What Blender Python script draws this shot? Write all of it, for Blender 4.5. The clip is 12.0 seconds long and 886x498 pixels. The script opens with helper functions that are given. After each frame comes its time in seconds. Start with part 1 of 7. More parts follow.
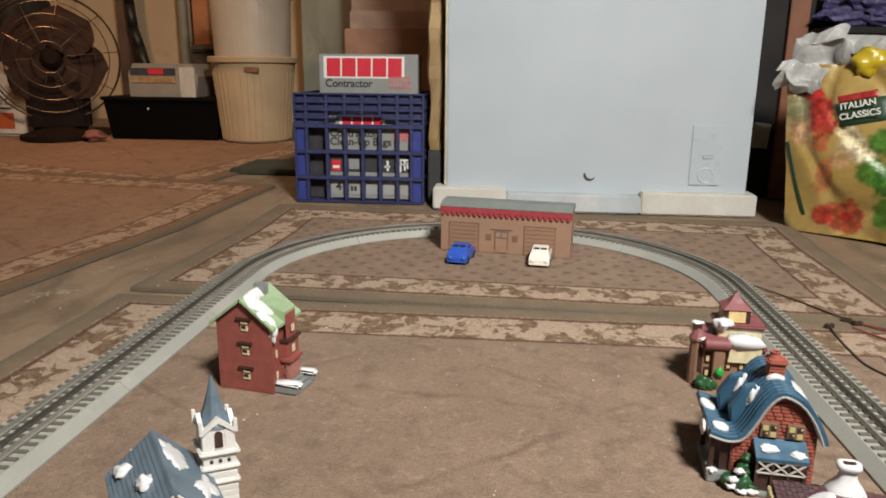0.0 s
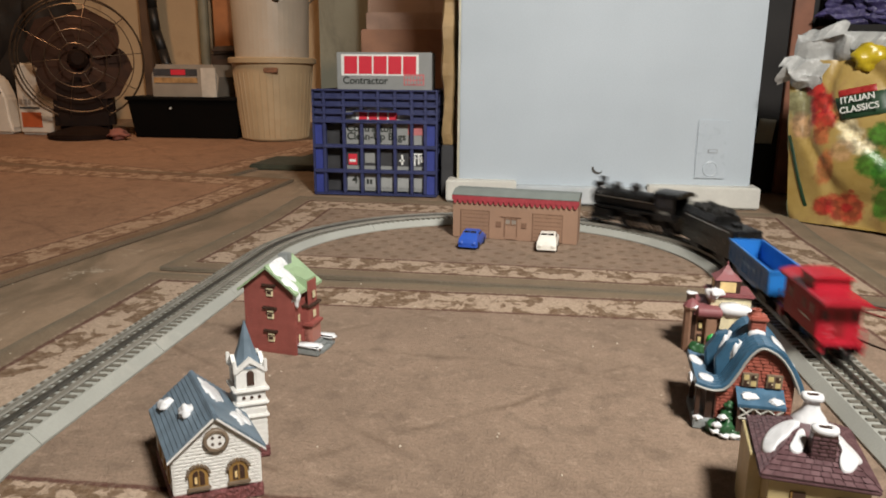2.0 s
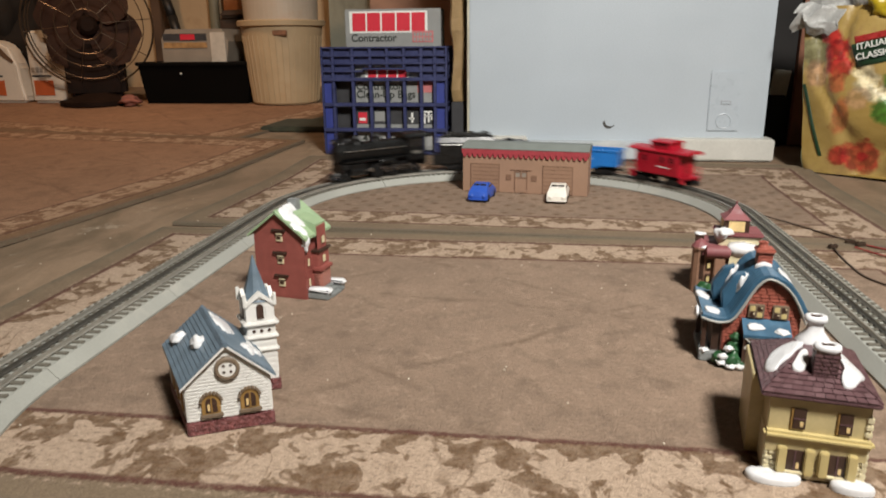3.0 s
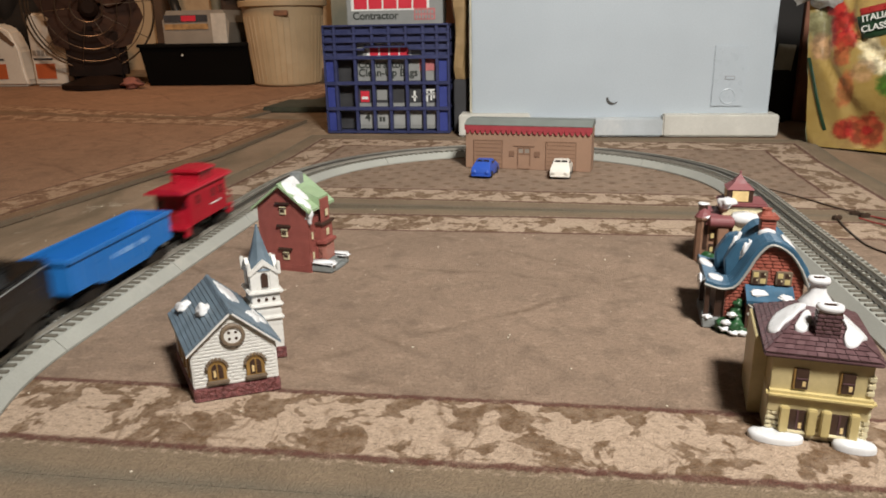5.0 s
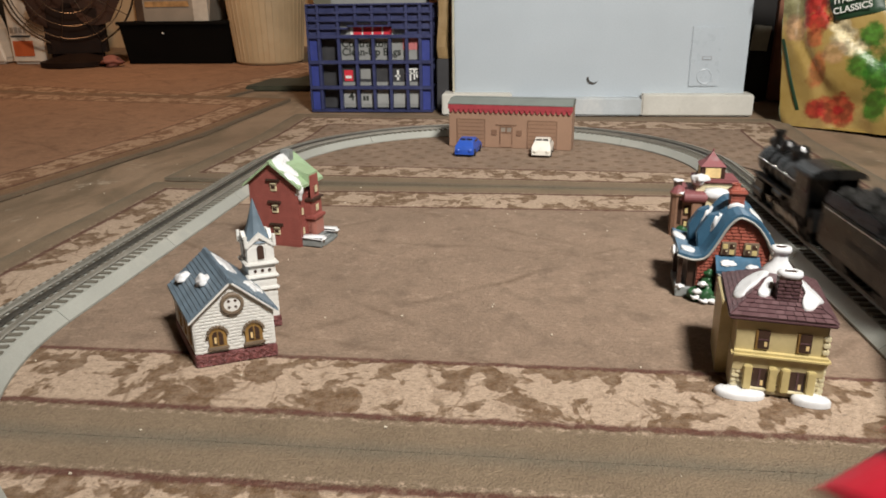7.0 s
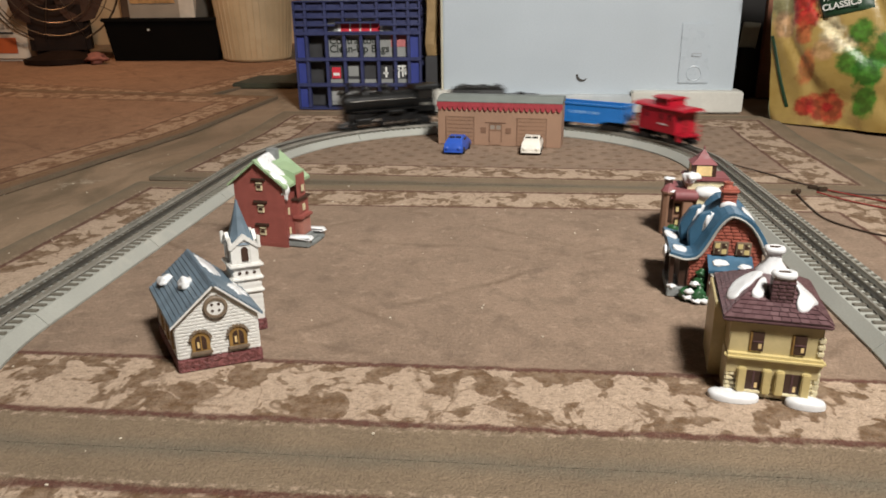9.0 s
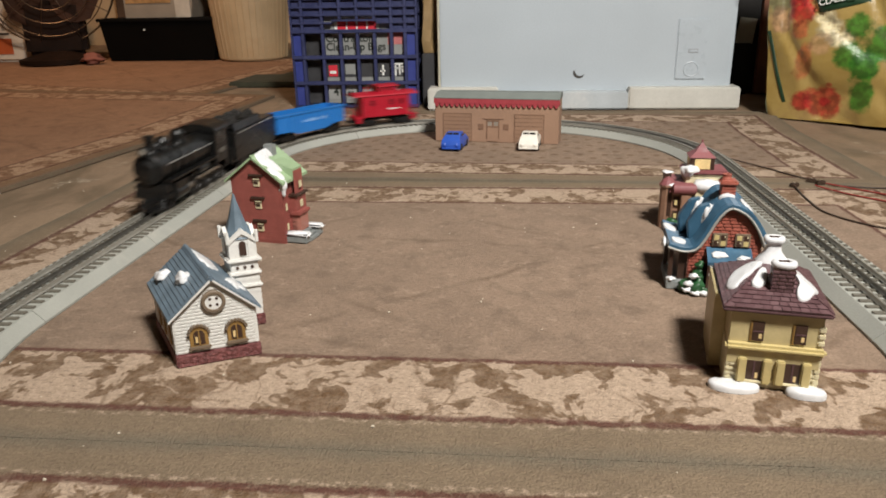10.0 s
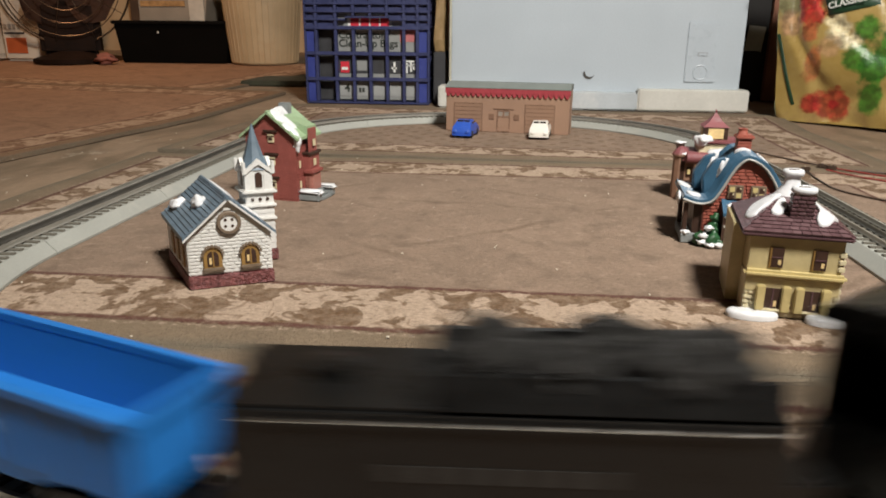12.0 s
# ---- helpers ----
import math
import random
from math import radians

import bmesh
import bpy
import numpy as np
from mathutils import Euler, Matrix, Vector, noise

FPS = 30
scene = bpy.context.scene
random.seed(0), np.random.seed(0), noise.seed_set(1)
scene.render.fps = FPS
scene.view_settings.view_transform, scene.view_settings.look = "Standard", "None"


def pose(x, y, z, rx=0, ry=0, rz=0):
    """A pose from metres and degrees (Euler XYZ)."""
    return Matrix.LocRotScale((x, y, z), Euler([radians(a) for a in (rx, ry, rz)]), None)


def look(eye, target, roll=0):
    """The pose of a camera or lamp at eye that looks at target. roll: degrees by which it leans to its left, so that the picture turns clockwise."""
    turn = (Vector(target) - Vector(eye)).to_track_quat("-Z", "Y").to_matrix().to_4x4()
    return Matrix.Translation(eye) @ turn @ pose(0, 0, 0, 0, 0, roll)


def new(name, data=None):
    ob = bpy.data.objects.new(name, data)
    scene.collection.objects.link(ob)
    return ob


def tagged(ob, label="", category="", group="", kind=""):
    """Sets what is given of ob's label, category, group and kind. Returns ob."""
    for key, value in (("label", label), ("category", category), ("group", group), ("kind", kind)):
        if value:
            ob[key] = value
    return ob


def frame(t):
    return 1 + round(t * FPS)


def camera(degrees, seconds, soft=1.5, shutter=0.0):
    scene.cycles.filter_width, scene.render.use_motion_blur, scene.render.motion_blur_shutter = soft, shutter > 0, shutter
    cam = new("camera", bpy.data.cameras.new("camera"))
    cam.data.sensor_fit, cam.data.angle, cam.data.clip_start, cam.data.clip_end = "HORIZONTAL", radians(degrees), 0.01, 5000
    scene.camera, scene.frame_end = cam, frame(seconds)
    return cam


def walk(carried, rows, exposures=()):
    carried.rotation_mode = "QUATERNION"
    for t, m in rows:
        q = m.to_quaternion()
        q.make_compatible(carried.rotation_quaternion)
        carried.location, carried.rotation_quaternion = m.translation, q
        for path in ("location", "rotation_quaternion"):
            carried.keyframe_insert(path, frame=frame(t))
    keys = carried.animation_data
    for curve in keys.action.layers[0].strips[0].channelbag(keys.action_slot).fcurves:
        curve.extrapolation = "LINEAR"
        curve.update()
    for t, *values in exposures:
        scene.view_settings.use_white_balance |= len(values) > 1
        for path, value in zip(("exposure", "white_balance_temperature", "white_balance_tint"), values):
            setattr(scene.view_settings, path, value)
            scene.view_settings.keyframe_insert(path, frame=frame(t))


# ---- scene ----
cam = camera(63.1, 12.0, soft=1.8, shutter=0.8)
PATH = [
    (0, look((0.0465, -0.7768, 0.3909), (-0.0893, 0.6719, 0.0265), 0.53)),
    (0.5, look((0.0391, -0.7912, 0.3916), (-0.1011, 0.6570, 0.0268), 0.64)),
    (1, look((0.0516, -0.8623, 0.3948), (-0.1111, 0.5914, 0.0631), 0.64)),
    (1.5, look((0.0531, -0.8595, 0.3822), (-0.1058, 0.5924, 0.0406), 0.82)),
    (2, look((0.0597, -0.8548, 0.3654), (-0.1057, 0.5938, 0.0128), 0.50)),
    (2.5, look((0.0702, -0.8581, 0.3551), (-0.1038, 0.5832, -0.0223), -0.16)),
    (3, look((0.0705, -0.8669, 0.3325), (-0.1232, 0.5619, -0.0813), -0.57)),
    (5, look((0.0717, -0.8728, 0.3177), (-0.1290, 0.5453, -0.1280), -1.10)),
    (5.5, look((0.0682, -0.8943, 0.3222), (-0.1155, 0.5231, -0.1332), -1.36)),
    (6, look((0.0703, -0.9253, 0.3238), (-0.0866, 0.4888, -0.1512), -0.91)),
    (6.5, look((0.0728, -0.9183, 0.3191), (-0.0846, 0.4918, -0.1675), -0.82)),
    (6.7, look((0.0701, -0.9152, 0.3212), (-0.0921, 0.4948, -0.1639), -0.82)),
    (8.5, look((0.0703, -0.8987, 0.3238), (-0.0722, 0.5104, -0.1702), -0.36)),
    (9, look((0.0698, -0.8968, 0.3212), (-0.0701, 0.5134, -0.1704), -0.73)),
    (9.5, look((0.0734, -0.9012, 0.3151), (-0.0599, 0.5102, -0.1750), -0.80)),
    (10, look((0.0690, -0.8968, 0.3142), (-0.0666, 0.5137, -0.1778), -1.07)),
    (10.5, look((0.0687, -0.9001, 0.3064), (-0.0680, 0.5086, -0.1905), -1.22)),
    (11, look((0.0675, -0.9073, 0.2924), (-0.0665, 0.5064, -0.1908), -1.07)),
    (11.5, look((0.0572, -0.9209, 0.2481), (-0.0808, 0.4992, -0.2148), -0.73)),
    (12, look((0.0574, -0.9235, 0.2278), (-0.0827, 0.5044, -0.2099), 0.42)),
]
walk(cam, PATH)

# ---------------------------------------------------------------- light
world = bpy.data.worlds.new("room_dark")
scene.world = world
world.use_nodes = True
world.node_tree.nodes["Background"].inputs[0].default_value = (0.5, 0.45, 0.4, 1)
world.node_tree.nodes["Background"].inputs[1].default_value = 0.03


def area_lamp(name, at, target, size, watts, colour):
    data = bpy.data.lights.new(name, "AREA")
    data.shape, data.size, data.energy, data.color = "DISK", size, watts, colour
    data.spread = radians(110)
    ob = new(name, data)
    ob.matrix_basis = look(at, target)
    return ob


area_lamp("ceiling_lamp_light", (0.85, -1.35, 2.1), (-0.02, 0.72, 0.05), 0.46, 52.5, (1.0, 0.96, 0.90))
area_lamp("back_lamp_light", (-1.80, 1.30, 2.25), (-1.75, 2.35, 0.2), 0.24, 9.5, (1.0, 0.62, 0.36))
scene.view_settings.exposure = 0.0


# ---------------------------------------------------------------- materials
class Nodes:
    """Short hand for a node material."""

    def __init__(self, name):
        self.mat = bpy.data.materials.new(name)
        self.mat.use_nodes = True
        self.tree = self.mat.node_tree
        self.bsdf = self.tree.nodes["Principled BSDF"]

    def put(self, socket, value):
        if isinstance(value, bpy.types.NodeSocket):
            self.tree.links.new(value, socket)
        elif isinstance(value, (tuple, list)) and len(value) == 3 and socket.type == "RGBA":
            socket.default_value = (*value, 1)
        else:
            socket.default_value = value

    def math(self, op, a, b=0.0, c=0.0):
        n = self.tree.nodes.new("ShaderNodeMath")
        n.operation = op
        for k, v in enumerate((a, b, c)):
            self.put(n.inputs[k], v)
        return n.outputs[0]

    def coords(self, kind="Object"):
        return self.tree.nodes.new("ShaderNodeTexCoord").outputs[kind]

    def axes(self, vec):
        n = self.tree.nodes.new("ShaderNodeSeparateXYZ")
        self.put(n.inputs[0], vec)
        return n.outputs

    def noise(self, vec, scale, detail=3.0, rough=0.55, distort=0.0, out=0):
        n = self.tree.nodes.new("ShaderNodeTexNoise")
        self.put(n.inputs["Vector"], vec)
        for key, v in (("Scale", scale), ("Detail", detail), ("Roughness", rough), ("Distortion", distort)):
            n.inputs[key].default_value = v
        return n.outputs[out]

    def scaled(self, vec, sx, sy, sz):
        n = self.tree.nodes.new("ShaderNodeMapping")
        self.put(n.inputs["Vector"], vec)
        n.inputs["Scale"].default_value = (sx, sy, sz)
        return n.outputs[0]

    def step(self, v, lo, hi, a=0.0, b=1.0):
        n = self.tree.nodes.new("ShaderNodeMapRange")
        n.clamp = True
        for k, x in enumerate((v, lo, hi, a, b)):
            self.put(n.inputs[k], x)
        return n.outputs[0]

    def mix(self, fac, a, b, blend="MIX"):
        n = self.tree.nodes.new("ShaderNodeMix")
        n.data_type, n.blend_type = "RGBA", blend
        self.put(n.inputs[0], fac)
        self.put(n.inputs[6], a)
        self.put(n.inputs[7], b)
        return n.outputs[2]

    def bump(self, height, strength=0.3, distance=0.001):
        n = self.tree.nodes.new("ShaderNodeBump")
        self.put(n.inputs["Height"], height)
        n.inputs["Strength"].default_value, n.inputs["Distance"].default_value = strength, distance
        self.tree.links.new(n.outputs[0], self.bsdf.inputs["Normal"])

    def done(self, colour, rough=0.7, metal=0.0, spec=0.5):
        self.put(self.bsdf.inputs["Base Color"], colour)
        self.put(self.bsdf.inputs["Roughness"], rough)
        self.put(self.bsdf.inputs["Metallic"], metal)
        self.put(self.bsdf.inputs["Specular IOR Level"], spec)
        return self.mat


def surface(name, colour, rough=0.6, metal=0.0, vary=0.25, big=18.0, fine=260.0, bump=0.25, depth=0.0006, dirt=None, spec=0.5):
    """Paint, ceramic or plastic with two scales of variation and a fine relief."""
    n = Nodes(name)
    c = n.coords()
    dark = tuple(v * (1 - vary) for v in colour)
    light = tuple(min(1.0, v * (1 + vary * 0.6)) for v in colour)
    col = n.mix(n.step(n.noise(c, big, 4), 0.3, 0.7), dark, light)
    col = n.mix(n.step(n.noise(c, fine, 3), 0.35, 0.75, 0, 0.35), col, tuple(v * 0.75 for v in colour))
    if dirt:
        col = n.mix(n.step(n.noise(c, big * 0.6, 6, 0.7), 0.56, 0.72, 0, 0.8), col, dirt)
    n.bump(n.noise(c, fine, 4), bump, depth)
    return n.done(col, n.step(n.noise(c, big * 2, 3), 0.3, 0.7, max(0.02, rough - 0.08), min(1, rough + 0.1)), metal, spec)


def rug_material(name, hx, hy, d1, d2, field, pale, dark, line, edge, dots=False, crease=0.5):
    n = Nodes(name)
    c = n.coords()
    x, y, _ = n.axes(c)
    wob = n.math("MULTIPLY", n.math("SUBTRACT", n.noise(c, 45, 2), 0.5), 0.006)
    d = n.math("ADD", n.math("MINIMUM", n.math("SUBTRACT", hx, n.math("ABSOLUTE", x)), n.math("SUBTRACT", hy, n.math("ABSOLUTE", y))), wob)
    # field: worn brown pile with faint creases and lighter trodden patches
    col = n.mix(n.step(n.noise(c, 7, 5, 0.6), 0.3, 0.7), tuple(v * 0.86 for v in field), tuple(v * 1.12 for v in field))
    crack = 0.0
    for turn, seed in ((33.0, 0.0), (-38.0, 3.0), (12.0, 7.0)):
        line_at = n.math("ADD", n.math("MULTIPLY", x, math.sin(radians(turn)) * 3.1), n.math("MULTIPLY", y, math.cos(radians(turn)) * 3.1))
        line_at = n.math("ADD", n.math("ADD", line_at, seed * 0.173), n.math("MULTIPLY", n.noise(c, 3.5 + seed * 0.2, 3), 0.22))
        off = n.math("ABSOLUTE", n.math("SUBTRACT", n.math("FRACT", line_at), 0.5))
        here = n.math("MULTIPLY", n.step(off, 0.0, 0.024, 1, 0), n.step(n.noise(c, 5 + seed, 3), 0.42, 0.62))
        crack = n.math("MAXIMUM", crack, here)
    col = n.mix(n.math("MULTIPLY", crack, crease), col, tuple(v * 0.55 for v in dark))
    col = n.mix(n.step(n.noise(c, 24, 5, 0.65), 0.50, 0.70, 0, 0.75), col, tuple(v * 0.60 for v in field))
    col = n.mix(n.step(n.noise(c, 60, 4, 0.7), 0.54, 0.72, 0, 0.42), col, pale)
    if dots:
        row = n.math("FLOOR", n.math("DIVIDE", y, 0.034))
        shift = n.math("MULTIPLY", n.math("MODULO", n.math("ABSOLUTE", row), 2.0), 0.5)
        u = n.math("SUBTRACT", n.math("FRACT", n.math("ADD", n.math("DIVIDE", x, 0.052), shift)), 0.5)
        v = n.math("SUBTRACT", n.math("FRACT", n.math("DIVIDE", y, 0.034)), 0.5)
        r2 = n.math("ADD", n.math("MULTIPLY", u, n.math("MULTIPLY", u, 2.4)), n.math("MULTIPLY", v, v))
        spot = n.step(n.math("ADD", r2, n.math("MULTIPLY", wob, 6.0)), 0.03, 0.075, 0.62, 0)
        col = n.mix(spot, col, dark)
    # leaf band
    warped = n.mix(0.035, c, n.noise(c, 14, 2, out=1))
    leaf = n.noise(n.scaled(warped, 1.0, 0.82, 1.0), 31, 3.5, 0.62, 0.35)
    swirl = n.math("ABSOLUTE", n.math("SUBTRACT", n.noise(n.scaled(warped, 1.0, 0.75, 1.0), 21, 1.0, 0.4, 0.5), 0.5))
    stem = n.math("MULTIPLY", n.step(swirl, 0.006, 0.028, 1, 0), n.step(n.noise(c, 19, 2), 0.44, 0.56))
    blotch = n.step(leaf, 0.490, 0.530)
    both = n.math("MAXIMUM", n.math("MULTIPLY", stem, 0.6), blotch)
    band = n.mix(n.math("MULTIPLY", both, n.step(n.noise(c, 70, 4, 0.7), 0.25, 0.6, 0.45, 1.0)), pale, dark)
    band = n.mix(n.step(n.noise(c, 130, 3), 0.4, 0.7, 0, 0.35), band, edge)
    inside = n.math("MULTIPLY", n.step(d, d1, d1 + 0.003), n.step(d, d2 - 0.003, d2, 1, 0))
    col = n.mix(inside, col, band)
    col = n.mix(n.step(d, d1 - 0.003, d1, 1, 0), col, n.mix(n.step(n.noise(c, 16, 4), 0.3, 0.7), tuple(v * 0.8 for v in edge), edge))
    frayed = n.math("MULTIPLY", n.math("SUBTRACT", n.noise(c, 150, 3, 0.7), 0.5), 0.009)
    gaps = n.step(n.noise(c, 75, 3, 0.7), 0.34, 0.50, 0.55, 1.0)
    for at, half in ((d1, 0.0046), (d2, 0.0038)):
        near = n.math("ABSOLUTE", n.math("ADD", n.math("SUBTRACT", d, at), frayed))
        col = n.mix(n.math("MULTIPLY", n.step(near, half * 0.5, half * 1.3, 0.9, 0), gaps), col, line)
    # pale loose ends along the outer line, grey rubbed selvage with painted seam shade
    near = n.math("ABSOLUTE", n.math("ADD", n.math("SUBTRACT", d, d1 - 0.008), frayed))
    col = n.mix(n.math("MULTIPLY", n.step(near, 0.001, 0.004, 0.6, 0), n.step(n.noise(c, 120, 3, 0.7), 0.48, 0.6)), col, pale)
    rubbed_seam_shade = n.step(n.math("ADD", d, n.math("MULTIPLY", n.noise(c, 9, 3), 0.02)), 0.010, 0.027, 0.7, 0)
    col = n.mix(rubbed_seam_shade, col, (0.150, 0.133, 0.100))
    col = n.mix(n.step(n.noise(n.scaled(c, 1.0, 2.6, 1.0), 85, 4, 0.65), 0.55, 0.72, 0, 0.42), col, tuple(v * 0.55 for v in field))
    # lint, fine pile
    col = n.mix(n.step(n.noise(c, 300, 3, 0.7), 0.35, 0.72, 0, 0.5), col, n.mix(1.0, col, (0.45, 0.45, 0.45), "MULTIPLY"))
    col = n.mix(n.step(n.noise(n.scaled(c, 1.0, 1.6, 1.0), 150, 4, 0.75), 0.53, 0.68, 0, 0.70), col, tuple(v * 0.50 for v in field))
    pile = n.math("ADD", n.math("ADD", n.noise(c, 520, 2), n.math("MULTIPLY", n.noise(n.scaled(c, 1.0, 2.2, 1.0), 95, 4, 0.65), 0.35)), n.math("MULTIPLY", n.noise(c, 22, 4), 1.5))
    n.bump(pile, 0.75, 0.0032)
    return n.done(col, 0.95, 0, 0.15)


RUG = dict(field=(0.285, 0.204, 0.148), pale=(0.485, 0.366, 0.270), dark=(0.142, 0.082, 0.044), line=(0.105, 0.042, 0.032), edge=(0.238, 0.178, 0.119))
RED = dict(field=(0.335, 0.188, 0.112), pale=(0.46, 0.30, 0.19), dark=(0.20, 0.10, 0.055), line=(0.11, 0.05, 0.035), edge=(0.25, 0.15, 0.085))


def floor_material():
    n = Nodes("worn_floor")
    c = n.coords()
    col = n.mix(n.step(n.noise(c, 1.7, 5, 0.6), 0.35, 0.65), (0.205, 0.138, 0.088), (0.295, 0.208, 0.138))
    col = n.mix(n.step(n.noise(n.scaled(c, 1, 0.45, 1), 5.5, 6, 0.65, 0.6), 0.46, 0.60, 0, 0.8), col, (0.13, 0.095, 0.06))
    col = n.mix(n.step(n.noise(c, 11, 5, 0.7), 0.63, 0.72, 0, 0.6), col, (0.55, 0.47, 0.36))
    col = n.mix(n.step(n.noise(c, 160, 4, 0.7), 0.35, 0.7, 0, 0.45), col, (0.16, 0.12, 0.08))
    n.bump(n.math("ADD", n.noise(c, 140, 4), n.math("MULTIPLY", n.noise(c, 8, 3), 2)), 0.4, 0.002)
    return n.done(col, n.step(n.noise(c, 9, 4), 0.3, 0.7, 0.55, 0.85), 0, 0.3)


def plaster(name, colour, stain, amount):
    n = Nodes(name)
    c = n.coords()
    col = n.mix(n.step(n.noise(c, 1.3, 5, 0.6), 0.3, 0.7), tuple(v * 0.8 for v in colour), colour)
    col = n.mix(n.step(n.noise(n.scaled(c, 1, 1, 0.4), 3.1, 6, 0.7, 0.8), 0.55, 0.68, 0, amount), col, stain)
    n.bump(n.noise(c, 60, 5), 0.4, 0.003)
    return n.done(col, 0.85, 0, 0.3)


FLOOR = floor_material()
WALL_TAN = plaster("tan_plaster", (0.52, 0.365, 0.215), (0.28, 0.16, 0.08), 0.7)
WALL_GREEN = plaster("greenish_plaster", (0.30, 0.29, 0.22), (0.17, 0.16, 0.12), 0.7)
CEIL = plaster("ceiling_white", (0.6, 0.56, 0.5), (0.4, 0.34, 0.28), 0.4)
PANEL = surface("white_panel_paint", (0.425, 0.475, 0.515), 0.45, vary=0.05, big=3, bump=0.08, spec=0.4)
TRIMW = surface("old_white_trim_paint", (0.57, 0.56, 0.51), 0.5, vary=0.10, big=14, dirt=(0.40, 0.37, 0.32))
GREYP = surface("grey_smeared_filler", (0.42, 0.455, 0.475), 0.6, vary=0.22, big=10, dirt=(0.56, 0.57, 0.56))
OUTLET = surface("white_outlet_plastic", (0.435, 0.487, 0.53), 0.3, vary=0.04, bump=0.03)
BED = surface("grey_roadbed_plastic", (0.33, 0.335, 0.30), 0.55, vary=0.10, big=9, fine=420, bump=0.5, depth=0.0008, dirt=(0.42, 0.40, 0.35))
TIE = surface("dark_tie_plastic", (0.125, 0.115, 0.092), 0.6, vary=0.2, big=40)
RAIL = surface("dull_steel_rail", (0.46, 0.44, 0.39), 0.42, metal=0.65, vary=0.2, big=30, bump=0.05)
RAILC = surface("blackened_centre_rail", (0.20, 0.19, 0.17), 0.4, metal=0.8, vary=0.2, big=30, bump=0.05)
BLACK = surface("black_locomotive_plastic", (0.0060, 0.0060, 0.0058), 0.32, vary=0.3, big=60, bump=0.12)
BLACKM = surface("black_frame_metal", (0.006, 0.006, 0.006), 0.42, vary=0.3, big=60)
STEEL = surface("bright_rod_steel", (0.62, 0.60, 0.56), 0.28, metal=1.0, vary=0.1, big=50, bump=0.05)
COAL = surface("coal_load", (0.016, 0.015, 0.013), 0.42, vary=0.5, big=160, fine=500, bump=1.0, depth=0.004)
BLUE = surface("bright_blue_plastic", (0.020, 0.165, 0.50), 0.34, vary=0.06, big=20, bump=0.05)
REDP = surface("caboose_red_plastic", (0.37, 0.008, 0.022), 0.42, vary=0.08, big=25, bump=0.06)
WHITEP = surface("white_lettering_paint", (0.75, 0.75, 0.72), 0.5, vary=0.1)
PANE_RED = surface("shaded_red_window", (0.075, 0.006, 0.010), 0.3, vary=0.2)
GLASSB = surface("dark_window_glass", (0.02, 0.018, 0.016), 0.15, vary=0.2)


# ---------------------------------------------------------------- mesh helpers
def box(bm, x0, x1, y0, y1, z0, z1, m=None):
    vs = [bm.verts.new((x, y, z)) for z in (z0, z1) for y in (y0, y1) for x in (x0, x1)]
    for q in ((0, 2, 3, 1), (4, 5, 7, 6), (0, 1, 5, 4), (1, 3, 7, 5), (3, 2, 6, 7), (2, 0, 4, 6)):
        bm.faces.new([vs[k] for k in q])
    if m is not None:
        bmesh.ops.transform(bm, matrix=m, verts=vs)
    return bm


def boxed(*dims, m=None, bevel=0.0):
    bm = box(bmesh.new(), *dims, m=m)
    if bevel:
        bmesh.ops.bevel(bm, geom=bm.edges[:], offset=bevel, segments=2, affect="EDGES")
    return bm


def prism(bm, profile, a0, a1, axis="y", m=None):
    """A closed outline, swept along an axis. Outline points are (x, z) for y, (y, z) for x, (x, y) for z."""
    def place(p, a):
        return {"y": (p[0], a, p[1]), "x": (a, p[0], p[1]), "z": (p[0], p[1], a)}[axis]
    lo, hi = [bm.verts.new(place(p, a0)) for p in profile], [bm.verts.new(place(p, a1)) for p in profile]
    k = len(profile)
    bm.faces.new(lo)
    bm.faces.new(hi[::-1])
    for i in range(k):
        bm.faces.new((lo[i], hi[i], hi[(i + 1) % k], lo[(i + 1) % k]))
    if m is not None:
        bmesh.ops.transform(bm, matrix=m, verts=lo + hi)
    bmesh.ops.recalc_face_normals(bm, faces=bm.faces[:])
    return bm


def lathe(bm, profile, segs=24, m=None, close=True):
    """Rows of (radius, z) turned round the z axis."""
    rings, made = [], []
    for r, z in profile:
        ring = [bm.verts.new((r * math.cos(2 * math.pi * k / segs), r * math.sin(2 * math.pi * k / segs), z)) for k in range(segs)]
        rings.append(ring)
        made += ring
    for a, b in zip(rings, rings[1:]):
        for k in range(segs):
            bm.faces.new((a[k], a[(k + 1) % segs], b[(k + 1) % segs], b[k]))
    if close:
        bm.faces.new(rings[0][::-1])
        bm.faces.new(rings[-1])
    if m is not None:
        bmesh.ops.transform(bm, matrix=m, verts=made)
    return bm


def rod(bm, a, b, r, segs=8):
    a, b = Vector(a), Vector(b)
    turn = (b - a).to_track_quat("Z", "Y").to_matrix().to_4x4()
    return lathe(bm, [(r, 0), (r, (b - a).length)], segs, Matrix.Translation(a) @ turn)


def blob(bm, x, y, z, rx, ry, rz, seed=0, m=None, rough=0.25):
    """A lumpy rounded mass."""
    got = bmesh.ops.create_icosphere(bm, subdivisions=3, radius=1.0)["verts"]
    for v in got:
        k = 1 + rough * noise.noise(v.co * 1.6 + Vector((seed * 3.1, seed, 0)))
        v.co = Vector((x + v.co.x * rx * k, y + v.co.y * ry * k, z + v.co.z * rz * k))
    if m is not None:
        bmesh.ops.transform(bm, matrix=m, verts=got)
    return bm


